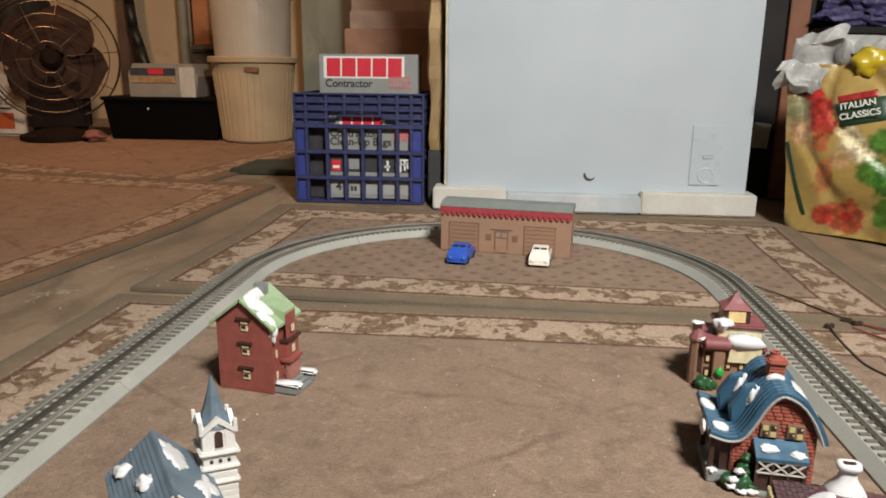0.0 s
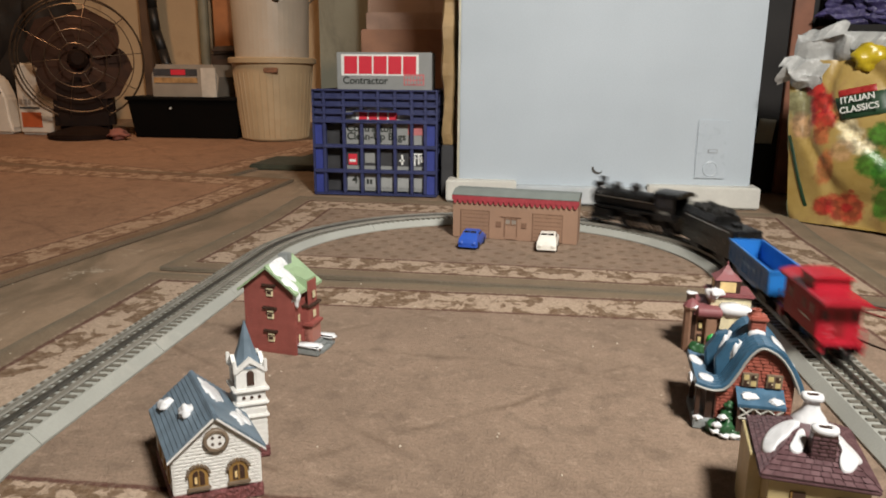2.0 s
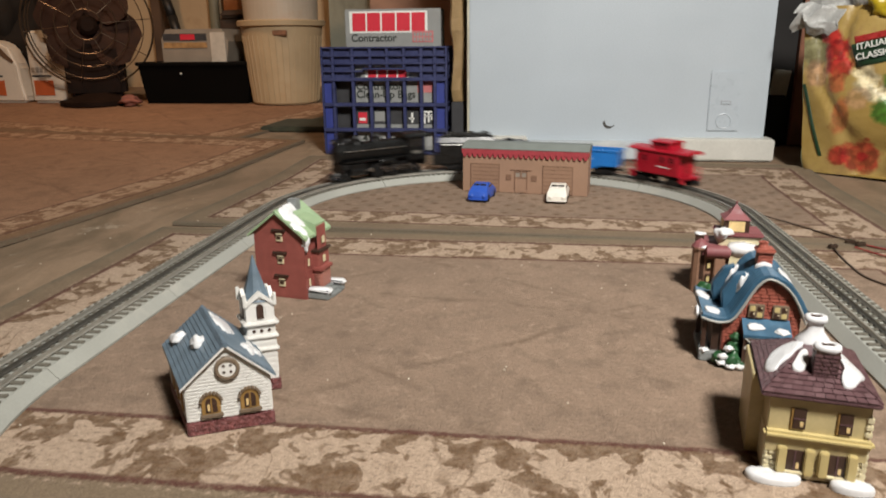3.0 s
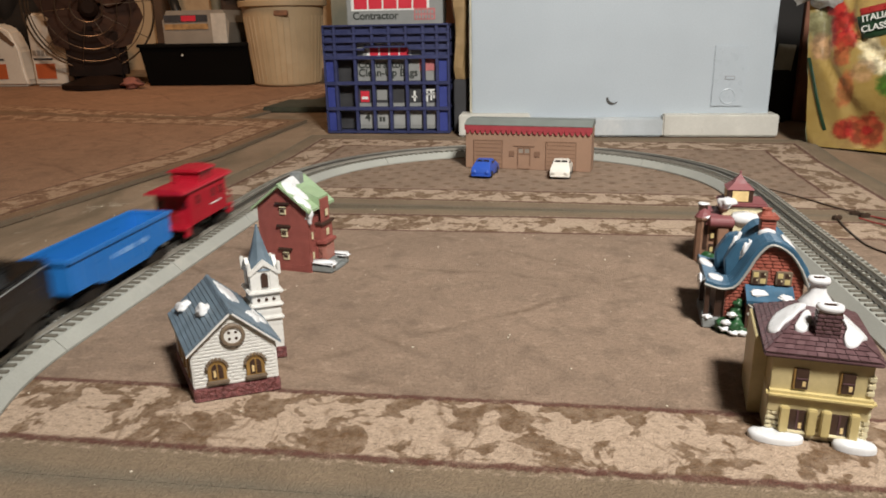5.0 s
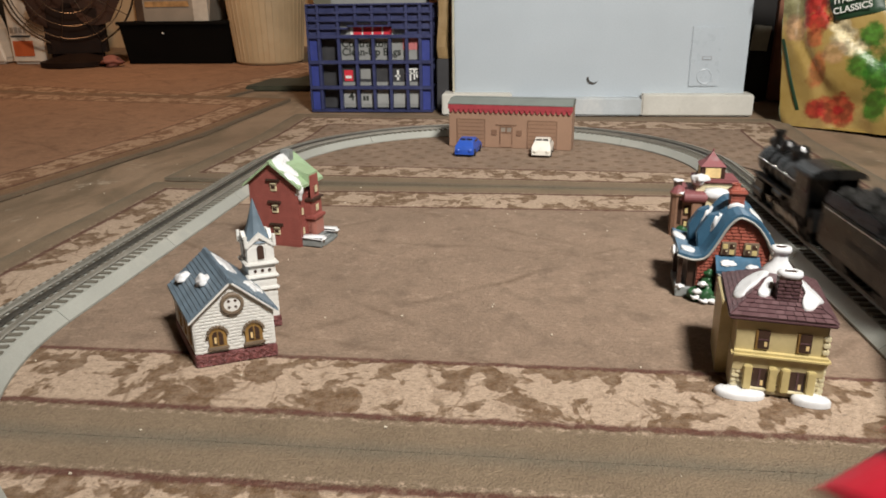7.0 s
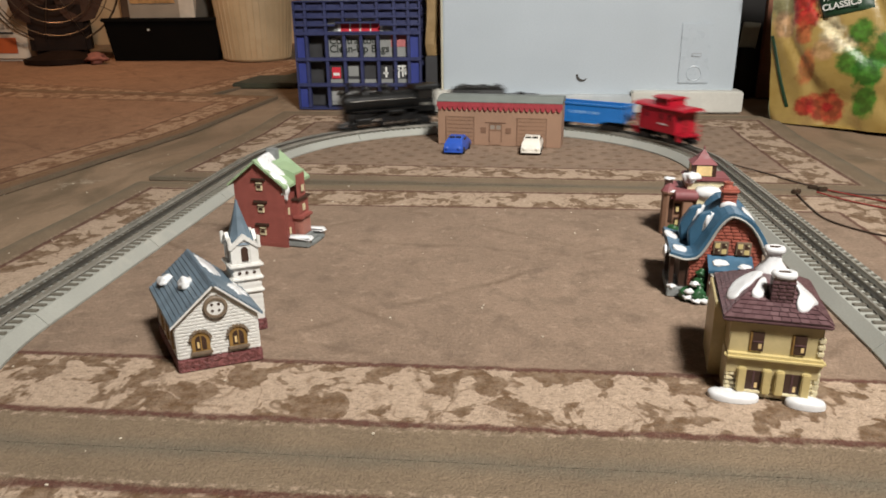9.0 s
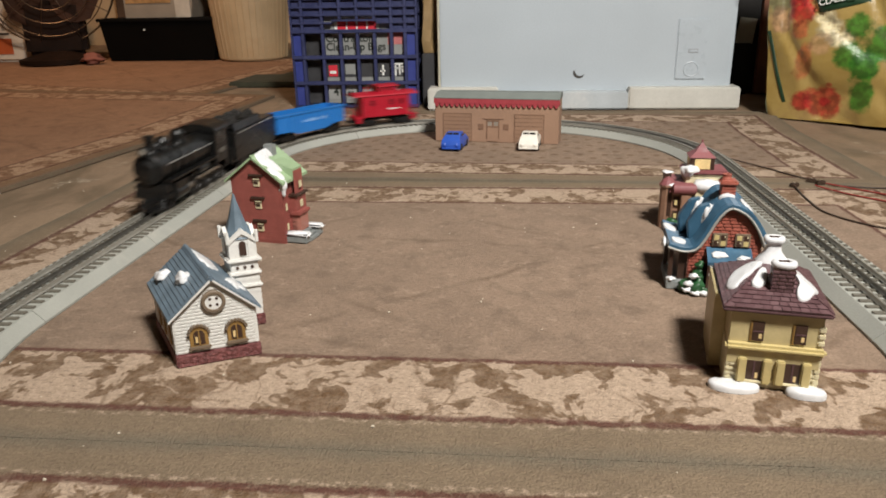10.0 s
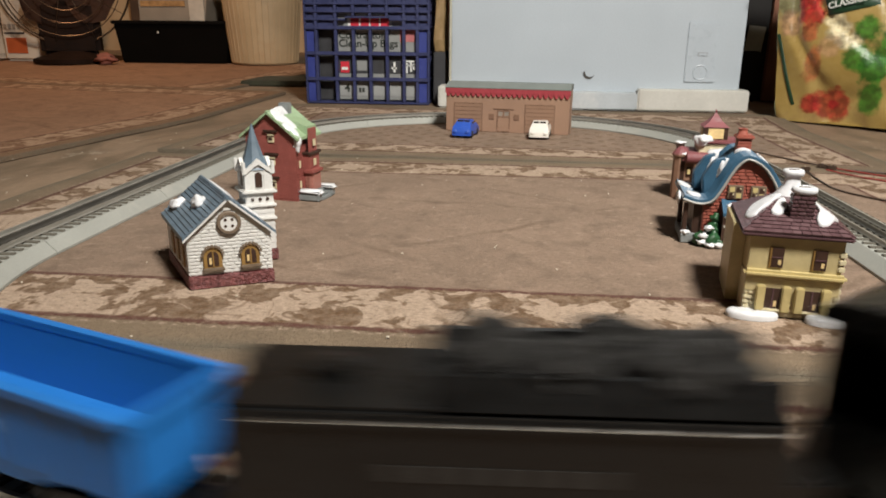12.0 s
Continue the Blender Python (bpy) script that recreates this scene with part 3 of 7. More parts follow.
def build_locomotive():
    t = thing("steam_locomotive", Matrix(), "black toy steam locomotive with silver side rods", "toy locomotive", "toy train")
    along = pose(0, 0, 0.0545, 0, 90)
    bm = lathe(bmesh.new(), [(0.0215, -0.068), (0.0215, -0.02), (0.0205, 0.03), (0.0195, 0.088), (0.0205, 0.089), (0.0205, 0.108), (0.0185, 0.111), (0.012, 0.1125)], 32, along)
    part("boiler", bm, BLACK, t, smooth=False)
    for x in (-0.045, -0.018, 0.012, 0.042, 0.070):
        part("boiler_band", lathe(bmesh.new(), [(0.0206, x - 0.001), (0.0221, x - 0.001), (0.0221, x + 0.001), (0.0206, x + 0.001)], 32, along), BLACK, t)
    part("smokebox_door", lathe(bmesh.new(), [(0.013, 0.111), (0.0135, 0.1135), (0.010, 0.1155), (0.003, 0.1165)], 24, along), BLACK, t)
    part("chimney_pipe", lathe(bmesh.new(), [(0.009, 0.072), (0.0065, 0.077), (0.006, 0.088), (0.0078, 0.094), (0.0078, 0.096), (0.005, 0.096), (0.0045, 0.086)], 20, pose(0.094, 0, 0)), BLACK, t)
    part("sand_dome", lathe(bmesh.new(), [(0.012, 0.070), (0.010, 0.077), (0.010, 0.083), (0.007, 0.088), (0.002, 0.0895)], 20, pose(0.055, 0, 0)), BLACK, t)
    part("steam_dome", lathe(bmesh.new(), [(0.013, 0.070), (0.011, 0.078), (0.011, 0.085), (0.0075, 0.090), (0.002, 0.0915)], 20, pose(0.005, 0, 0)), BLACK, t)
    part("bell", lathe(bmesh.new(), [(0.0045, 0.076), (0.004, 0.080), (0.002, 0.084), (0.0008, 0.0845)], 14, pose(0.075, 0, 0)), BLACKM, t)
    lamp = part("headlight", lathe(bmesh.new(), [(0.0055, -0.006), (0.006, 0.004), (0.0065, 0.0045), (0.0045, 0.0045)], 18, pose(0.111, 0, 0.0785, 0, 90)), BLACK, t)
    part("lens", lathe(bmesh.new(), [(0.0046, 0.0040), (0.003, 0.0052)], 14, pose(0.111, 0, 0.0785, 0, 90)), surface("lamp_lens", (0.22, 0.20, 0.17), 0.25, vary=0.02), lamp)
    cab = bmesh.new()
    box(cab, -0.112, -0.0665, -0.0252, 0.0252, 0.030, 0.034)
    cab = part("cab_floor", cab, BLACK, t)
    part("rear_apron", boxed(-0.122, -0.1122, -0.022, 0.022, 0.016, 0.040, bevel=0.001), BLACK, cab)
    part("cab_front", boxed(-0.066, -0.064, -0.0252, 0.0252, 0.030, 0.0790), BLACK, cab)
    for s in (1, -1):
        part("cab_side", boxed(-0.112, -0.064, *sorted((s * 0.0255, s * 0.0275)), 0.030, 0.0785, bevel=0.0005), BLACK, cab)
    arc = [(0.0305 * math.cos(a), 0.0775 + 0.0100 * math.sin(a)) for a in [math.pi * k / 14 for k in range(15)]]
    part("cab_roof", prism(bmesh.new(), [(-0.0305, 0.0762)] + arc[::-1] + [(0.0305, 0.0762)], -0.122, -0.060, "x"), BLACK, cab)
    for s in (1, -1):
        for x in (-0.105, -0.086):
            part("cab_window", boxed(x, x + 0.014, *sorted((s * 0.0274, s * 0.0279)), 0.058, 0.074), GLASSB, cab)
        part("lettering_bar", boxed(-0.100, -0.078, *sorted((s * 0.0275, s * 0.0279)), 0.043, 0.049), surface("grey_lettering", (0.12, 0.115, 0.1), 0.5), cab)
        part("running_board", boxed(-0.066, 0.100, *sorted((s * 0.016, s * 0.0275)), 0.0375, 0.0405, bevel=0.0005), BLACK, t)
        bm = bmesh.new()
        rod(bm, (-0.060, s * 0.0235, 0.060), (0.095, s * 0.0225, 0.060), 0.0008, 6)
        for x in (-0.05, -0.01, 0.03, 0.07):
            rod(bm, (x, s * 0.020, 0.060), (x, s * 0.0235, 0.060), 0.0008, 6)
        part("handrail", bm, STEEL, t)
        bm = lathe(bmesh.new(), [(0.0095, -0.018), (0.0095, 0.018), (0.006, 0.019)], 20, pose(0.068, s * 0.0215, 0.021, 0, 90))
        box(bm, 0.05, 0.086, *sorted((s * 0.014, s * 0.029)), 0.027, 0.0375)
        part("cylinder", bm, BLACK, t)
        part("piston_rod", rod(bmesh.new(), (0.03, s * 0.0225, 0.0205), (0.052, s * 0.0225, 0.0205), 0.0012, 8), STEEL, t)
        bm = boxed(0.026, 0.036, *sorted((s * 0.0205, s * 0.0255)), 0.017, 0.024, bevel=0.0008)
        part("crosshead", bm, STEEL, t)
        part("air_tank", lathe(bmesh.new(), [(0.004, -0.018), (0.005, -0.016), (0.005, 0.016), (0.004, 0.018)], 14, pose(-0.012, s * 0.024, 0.034, 0, 90)), BLACK, t)
    bm = bmesh.new()
    prism(bm, [(0.104, -0.024), (0.104, 0.024), (0.126, 0.006), (0.126, -0.006)], 0.0035, 0.0055, "z")
    for k in range(9):
        y = -0.022 + k * 0.0055
        rod(bm, (0.103, y * 0.8, 0.020), (0.1255 - abs(y) * 0.9, y, 0.0045), 0.0011, 6)
    part("pilot", bm, BLACKM, t)
    part("pilot_beam", boxed(0.098, 0.106, -0.027, 0.027, 0.018, 0.026, bevel=0.0008), BLACKM, t)
    part("pilot_deck", boxed(0.086, 0.106, -0.024, 0.024, 0.026, 0.0385, bevel=0.001), BLACKM, t)
    part("frame", boxed(-0.108, 0.100, -0.011, 0.011, 0.012, 0.036, bevel=0.001), BLACKM, t)
    wheel_pair(0.088, 0.008, t, name="pilot_wheel")
    wheel_pair(-0.100, 0.009, t, name="trailing_wheel")
    coupler(0.112, t, 1)
    for ob in t.children_recursive:
        if "wheel" not in ob.name and "pilot" not in ob.name and ob.name.split(".")[0] not in ("cylinder", "piston_rod", "crosshead", "frame", "coupler"):
            ob.data.transform(Matrix.Diagonal((1, 1.06, 1.10, 1)))
    drivers, rods = [], []
    for x in DRIVERS:
        for s in (1, -1):
            bm = wheel_mesh(0.0175, 0.005)
            for k in range(10):
                a = k * math.pi / 5
                box(bm, 0.004, 0.0145, -0.0008, 0.0008, 0.0012, 0.0026, m=Matrix.Rotation(a, 4, "Z"))
            lathe(bm, [(0.0022, 0.0), (0.0022, 0.0052)], 10, pose(0.009, 0, 0))
            bmesh.ops.transform(bm, matrix=pose(0, 0, 0, -90 * s), verts=bm.verts[:])
            w = part("driving_wheel", bm, BLACKM, t)
            w.matrix_basis = pose(x, s * 0.0175, 0.0175)
            drivers.append((w, x, s))
    for s in (1, -1):
        bm = boxed(DRIVERS[2] - 0.004, DRIVERS[0] + 0.004, -0.0008, 0.0008, -0.002, 0.002, bevel=0.0005)
        for x in DRIVERS:
            lathe(bm, [(0.0034, -0.0012), (0.0034, 0.0012)], 14, pose(x, 0, 0, 90))
        r = part("side_rod", bm, STEEL, t)
        rods.append((r, s))
    t.scale = (1.05, 1.05, 1.05)
    return t, drivers, rods


def along(s, base):
    """The pose of a car whose two trucks stand base apart round s."""
    xa, ya, _ = on_track(s + base / 2)
    xb, yb, _ = on_track(s - base / 2)
    return pose((xa + xb) / 2, (ya + yb) / 2, RAIL_TOP, 0, 0, math.degrees(math.atan2(ya - yb, xa - xb)))


# how far the caboose's tail has gone along the oval, by the clock
RUN = ((0.0, -1.080), (1.0, -0.380), (2.5, 0.626), (5.0, 2.465), (5.5, 2.808), (6.5, 3.535), (8.5, 4.858), (9.5, 5.590), (10.4, 6.279), (11.6, 7.147), (12.0, 7.453))


def gone(t):
    """Smooth progress through RUN."""
    k = max(i for i, (a, _) in enumerate(RUN[:-1]) if a <= t + 1e-9)

    def rate(i):
        i0, i1 = max(0, i - 1), min(len(RUN) - 1, i + 1)
        return (RUN[i1][1] - RUN[i0][1]) / (RUN[i1][0] - RUN[i0][0])
    (ta, sa), (tb, sb) = RUN[k], RUN[k + 1]
    d = tb - ta
    u = (t - ta) / d
    return (2 * u**3 - 3 * u**2 + 1) * sa + (u**3 - 2 * u**2 + u) * d * rate(k) + (3 * u**2 - 2 * u**3) * sb + (u**3 - u**2) * d * rate(k + 1)


# ---------------------------------------------------------------- the ceramic village
SNOW = surface("glazed_snow_white", (0.66, 0.665, 0.67), 0.30, vary=0.04, big=60, bump=0.08)
CWHITE = surface("church_white_glaze", (0.68, 0.67, 0.635), 0.38, vary=0.06, big=60, dirt=(0.55, 0.52, 0.46))
SLATE = surface("slate_blue_glaze", (0.120, 0.165, 0.205), 0.45, vary=0.30, big=55)
STONE = surface("maroon_stone_glaze", (0.20, 0.066, 0.064), 0.5, vary=0.55, big=230, fine=330, bump=1.0, depth=0.004)
OCHRE = surface("ochre_brown_glaze", (0.27, 0.155, 0.045), 0.45, vary=0.25, big=90)
TAUPE = surface("taupe_ring_glaze", (0.17, 0.125, 0.085), 0.5, vary=0.2, big=90)
GLOW = surface("pale_window_glaze", (0.70, 0.52, 0.25), 0.4, vary=0.15, big=120)
BRICKR = surface("brick_red_glaze", (0.27, 0.076, 0.062), 0.5, vary=0.2, big=80)
BRICKO = surface("orange_brick_glaze", (0.33, 0.095, 0.065), 0.5, vary=0.25, big=120)
MORTAR = surface("brick_joint_glaze", (0.22, 0.10, 0.075), 0.7, vary=0.2, big=90)
GREENR = surface("pale_green_glaze", (0.29, 0.40, 0.235), 0.42, vary=0.18, big=60)
BLUER = surface("royal_blue_glaze", (0.036, 0.100, 0.165), 0.42, vary=0.28, big=50)
BUSH = surface("dark_green_glaze", (0.022, 0.085, 0.030), 0.4, vary=0.4, big=150, bump=0.6)
YELLOWW = surface("ochre_yellow_glaze", (0.47, 0.385, 0.20), 0.42, vary=0.16, big=50)
YELLOWB = surface("bright_yellow_glaze", (0.52, 0.42, 0.19), 0.38, vary=0.12, big=60)
CREAMST = surface("cream_stone_glaze", (0.62, 0.55, 0.36), 0.45, vary=0.2, big=120)
PLUM = surface("plum_tile_glaze", (0.098, 0.050, 0.054), 0.42, vary=0.25, big=70)
PLUML = surface("faded_plum_tile_glaze", (0.122, 0.066, 0.070), 0.45, vary=0.2, big=70)
DARKW = surface("dark_brown_glaze", (0.050, 0.026, 0.018), 0.35, vary=0.3, big=90)
MAROON = surface("maroon_roof_glaze", (0.20, 0.062, 0.066), 0.62, vary=0.15, big=60)
ROSE = surface("orange_brown_wall_glaze", (0.25, 0.14, 0.09), 0.5, vary=0.2, big=90)
GREYST = surface("grey_step_glaze", (0.22, 0.235, 0.23), 0.5, vary=0.25, big=120)
PINK = surface("pale_rose_glaze", (0.36, 0.15, 0.115), 0.45, vary=0.1)
VIL = "ceramic village houses"


def snow_lump(parent, x, y, z, rx, ry, rz, tilt=(0, 0, 0), seed=1, name="snow_patch"):
    bm = bmesh.new()
    blob(bm, 0, 0, 0, rx, ry, rz, seed, rough=0.55)
    bmesh.ops.transform(bm, matrix=pose(x, y, z, *tilt), verts=bm.verts[:])
    return part(name, bm, SNOW, parent, smooth=True)


def drape(parent, cx, cy, rx, ry, turn, zfun, seed, thick=0.0022, rough=0.7, name="snow_patch"):
    """A glazed snow patch that follows the roof under it, thin at its wavy rim."""
    bm = bmesh.new()
    ca, sa, rings = math.cos(radians(turn)), math.sin(radians(turn)), []
    n = 36
    for j in range(8):
        ring = []
        for k in range(n):
            a = 2 * math.pi * k / n
            wave = 1 + rough * noise.noise(Vector((math.cos(a) * 1.3, math.sin(a) * 1.3, seed * 1.7))) + 0.25 * rough * noise.noise(Vector((math.cos(a) * 4, math.sin(a) * 4, seed)))
            f = j / 7
            x, y = math.cos(a) * f * wave * rx, math.sin(a) * f * wave * ry
            X, Y = cx + x * ca - y * sa, cy + x * sa + y * ca
            ring.append(bm.verts.new((X, Y, zfun(X, Y) + thick * (1 - f**4) - (0.0006 if j == 7 else 0))))
        rings.append(ring)
    for p, q in zip(rings, rings[1:]):
        for k in range(n):
            bm.faces.new((p[k], p[(k + 1) % n], q[(k + 1) % n], q[k]))
    bmesh.ops.remove_doubles(bm, verts=bm.verts[:], dist=1e-6)
    return part(name, bm, SNOW, parent, smooth=True)


def snow_sheet(parent, outline, zfun, thick=0.0030, name="snow_patch"):
    """A glazed snow patch of a given outline on the roof under it, with a rounded rim."""
    for _ in range(2):
        outline = [(p[0] * a + q[0] * (1 - a), p[1] * a + q[1] * (1 - a)) for p, q in zip(outline, outline[1:] + outline[:1]) for a in (0.75, 0.25)]
    cx, cy = sum(p[0] for p in outline) / len(outline), sum(p[1] for p in outline) / len(outline)
    bm = bmesh.new()
    rings = []
    for f, up in ((1.0, -0.0008), (1.0, 0.45), (0.95, 0.80), (0.85, 1.0), (0.6, 1.05), (0.3, 1.1), (0.04, 1.1)):
        ring = []
        for x, y in outline:
            X, Y = cx + (x - cx) * f, cy + (y - cy) * f
            lump = 1 + 0.25 * noise.noise(Vector((X * 160, Y * 160, 2.0)))
            ring.append(bm.verts.new((X, Y, zfun(X, Y) + (thick * up * lump if up > 0 else up))))
        rings.append(ring)
    n = len(outline)
    for p, q in zip(rings, rings[1:]):
        for k in range(n):
            bm.faces.new((p[k], p[(k + 1) % n], q[(k + 1) % n], q[k]))
    bm.faces.new(rings[-1])
    return part(name, bm, SNOW, parent, smooth=True)


def gable_pts(w, z0, eave, apex):
    return [(0, z0), (w, z0), (w, eave), (w / 2, apex), (0, eave)]


def roof_courses(parent, material, w, eave, apex, y0, y1, over, thick, count, side, gap=0.0009):
    """Overlapping courses of one roof slope, parallel to the ridge."""
    run, rise = w / 2 + over, (apex - eave) * (w / 2 + over) / (w / 2)
    for k in range(count):
        a, b = k / count, (k + 1) / count
        xs = [w / 2 - run * (1 - a), w / 2 - run * (1 - b) + 0.0012]
        zs = [apex - rise * (1 - a), apex - rise * (1 - b) + 0.0012 * rise / run]
        prof = [(xs[0], zs[0]), (xs[1], zs[1]), (xs[1], zs[1] + thick * 0.5), (xs[0], zs[0] + thick * 0.5 + gap)]
        if side > 0:
            prof = [(w - x, z) for x, z in prof]
        part("roof_course", prism(bmesh.new(), prof, y0, y1), material, parent)


def arch(x, z0, z1, half, n=8):
    top = z1 - half
    return [(x - half, z0)] + [(x - half * math.cos(math.pi * k / n), top + half * math.sin(math.pi * k / n)) for k in range(n + 1)] + [(x + half, z0)]


def arched_window(parent, x, z0, z1, half, y=0.0):
    w = part("window", prism(bmesh.new(), arch(x, z0, z1, half), y - 0.0022, y + 0.001), OCHRE, parent)
    part("glazing", prism(bmesh.new(), arch(x, z0 + 0.0015, z1 - 0.004, half * 0.62), y - 0.0027, y - 0.0015), DARKW, w)
    for k in (-1, 1):
        part("pane", boxed(x + k * half * 0.3 - 0.0010, x + k * half * 0.3 + 0.0010, y - 0.0032, y - 0.0022, z0 + 0.0035, z0 + 0.0095), GLOW if k < 0 else DARKW, w)
    part("mullion", boxed(x - 0.0006, x + 0.0006, y - 0.0034, y - 0.0024, z0 + 0.001, z1 - 0.004), OCHRE, w)
    part("sill", boxed(x - half * 1.2, x + half * 1.2, y - 0.0042, y - 0.0005, z0 - 0.0030, z0, bevel=0.0006), TAUPE, w)
    bm = bmesh.new()
    for k in range(9):
        a = math.pi * (k + 0.5) / 9
        m = pose(x - half * 1.12 * math.cos(a), y - 0.0025, z1 - half + half * 1.12 * math.sin(a), 0, math.degrees(a) - 90)
        box(bm, -0.0011, 0.0011, -0.0014, 0.001, -0.0011, 0.0011, m=m)
    part("hood", bm, TAUPE, w)


def build_church():
    W, D, E, A = 0.0725, 0.098, 0.050, 0.0815
    t = thing("ceramic_church", pose(-0.228, -0.336, 0, 0, 0, 26.5), "white ceramic church with slate blue roof, steeple and snow", "ceramic house", VIL)
    part("plinth", boxed(-0.0015, W + 0.0015, -0.0015, D + 0.0015, 0.0003, 0.0128, bevel=0.0009), STONE, t)
    walls = part("body", prism(bmesh.new(), gable_pts(W, 0.0125, E, A), 0.001, D), CWHITE, t)
    z, k = 0.0135, 0
    while z < A - 0.008:
        inset = 0 if z + 0.003 < E else (z + 0.0030 - E) / (A - E) * W / 2
        x = inset + 0.0004
        k += 1
        step = 0.0078
        while x < W - inset - 0.001:
            x1 = min(x + step * random.uniform(0.8, 1.2) * (0.6 if x < inset + 0.001 and k % 2 else 1), W - inset - 0.0004)
            if x1 - x > 0.0015:
                part("siding_block", boxed(x, x1 - 0.0003, 0.0001, 0.0016, z, z + 0.0027, bevel=0.0005), CWHITE, walls)
            x = x1
        if z < E - 0.003:
            part("siding_course", boxed(-0.0009, 0.0005, 0.001, D, z, z + 0.0027, bevel=0.0005), CWHITE, walls)
            part("siding_course", boxed(W - 0.0005, W + 0.0009, 0.001, D, z, z + 0.0027, bevel=0.0005), CWHITE, walls)
        z += 0.0032
    for side in (-1, 1):
        roof_courses(t, SLATE, W, E, A, -0.0028, D + 0.004, 0.0045, 0.005, 12, side, 0.0017)
    part("ridge", boxed(W / 2 - 0.0022, W / 2 + 0.0022, -0.0046, D + 0.004, A - 0.001, A + 0.0042, bevel=0.001), SLATE, t)
    run, rise = W / 2 + 0.0045, (A - E) * (W / 2 + 0.0045) / (W / 2)
    for s in (-1, 1):
        bm = bmesh.new()
        prof = [(W / 2, A - 0.0005), (W / 2 + s * run, A - rise - 0.0008), (W / 2 + s * run, A - rise + 0.0010), (W / 2, A + 0.0018)]
        part("bargeboard", prism(bm, prof, -0.0038, -0.0022), CWHITE, t)
    def top(x, y):
        return A - (A - E) * abs(x - W / 2) / (W / 2) + 0.0040

    snow_lump(t, 0.0085, 0.081, top(0.0085, 0.081) + 0.001, 0.0072, 0.0082, 0.0052, (0, -30, 0), 3)
    snow_lump(t, 0.0200, 0.038, top(0.0200, 0.038) + 0.001, 0.0072, 0.0078, 0.0056, (0, -30, 0), 5)
    drape(t, 0.047, 0.072, 0.0095, 0.022, 0, top, 7, 0.0030)
    drape(t, 0.066, 0.038, 0.0075, 0.020, -12, top, 9, 0.0026)
    face = pose(W / 2, 0, 0.0605, 90)
    ring = part("round_window", lathe(bmesh.new(), [(0.0072, -0.001), (0.0105, -0.001), (0.0108, 0.0022), (0.0098, 0.0034), (0.0078, 0.0034), (0.0072, 0.0015)], 28, face), TAUPE, t)
    part("rose_glass", lathe(bmesh.new(), [(0.0074, -0.0005), (0.0074, 0.0020)], 24, face), CWHITE, ring)
    for a in range(4):
        q = math.radians(45 + 90 * a)
        part("rose_hole", lathe(bmesh.new(), [(0.0013, 0.001), (0.0013, 0.0024)], 10, pose(W / 2 + 0.0042 * math.cos(q), 0, 0.0605 + 0.0042 * math.sin(q), 90)), DARKW, ring)
    arched_window(t, 0.0200, 0.0200, 0.0395, 0.0080)
    arched_window(t, 0.0530, 0.0200, 0.0395, 0.0080)
    for y in (0.018, 0.042, 0.066):
        part("side_window", boxed(-0.0022, 0.0005, y - 0.006, y + 0.006, 0.018, 0.040, bevel=0.001), OCHRE, t)
    # steeple
    u, v, h = 0.0835, 0.0805, 0.0135
    tower = part("steeple", boxed(u - h, u + h, v - h, v + h, 0.011, 0.0740, bevel=0.0008), CWHITE, t)
    part("steeple_plinth", boxed(u - h - 0.001, u + h + 0.0015, v - h - 0.0015, v + h + 0.001, 0.0003, 0.0125, bevel=0.001), STONE, tower)
    for z in (0.018, 0.024, 0.030, 0.036, 0.049):
        part("tower_course", boxed(u - h - 0.0003, u + h + 0.0003, v - h - 0.0003, v + h + 0.0003, z, z + 0.0050, bevel=0.0007), CWHITE, tower)
    for z, e in ((0.0425, 0.0022), (0.0560, 0.0024), (0.0700, 0.0032)):
        part("ledge", boxed(u - h - e, u + h + e, v - h - e, v + h + e, z, z + 0.0040, bevel=0.0012), CWHITE, tower)
    for k in (-1, 0, 1):
        part("tower_hole", lathe(bmesh.new(), [(0.0016, 0), (0.0016, 0.0012)], 10, pose(u + k * 0.0072, v - h + 0.0002, 0.0645, 90)), DARKW, tower)
    h2 = 0.0118
    belfry = bmesh.new()
    for sx in (-1, 1):
        for sy in (-1, 1):
            x, y = u + sx * (h2 - 0.0025), v + sy * (h2 - 0.0025)
            box(belfry, x - 0.0040, x + 0.0040, y - 0.0040, y + 0.0040, 0.0735, 0.0935)
    belfry = part("belfry", belfry, CWHITE, tower)
    part("belfry_core", boxed(u - 0.0122, u + 0.0122, v - 0.0122, v + 0.0122, 0.074, 0.092), CWHITE, belfry)
    for turn in (0, 90):
        bm = prism(bmesh.new(), arch(0, 0.0765, 0.0915, 0.0033), -0.0134, -0.0118)
        bmesh.ops.transform(bm, matrix=pose(u, v, 0, 0, 0, turn - 90 * (turn > 0) * 2), verts=bm.verts[:])
        part("belfry_opening", bm, DARKW, belfry)
    for turn in (0, 90, 180, 270):
        bm = bmesh.new()
        e = h2 + 0.0022
        prism(bm, [(-e, 0.0890), (-e, 0.0925), (0, 0.1050), (e, 0.0925), (e, 0.0890), (0, 0.0995)], -e - 0.0008, -e + 0.0030)
        prism(bm, [(-h2, 0.088), (0, 0.100), (h2, 0.088)], -e + 0.0012, -e + 0.0040)
        bmesh.ops.transform(bm, matrix=pose(u, v, 0, 0, 0, turn), verts=bm.verts[:])
        part("belfry_gable", bm, CWHITE, belfry)
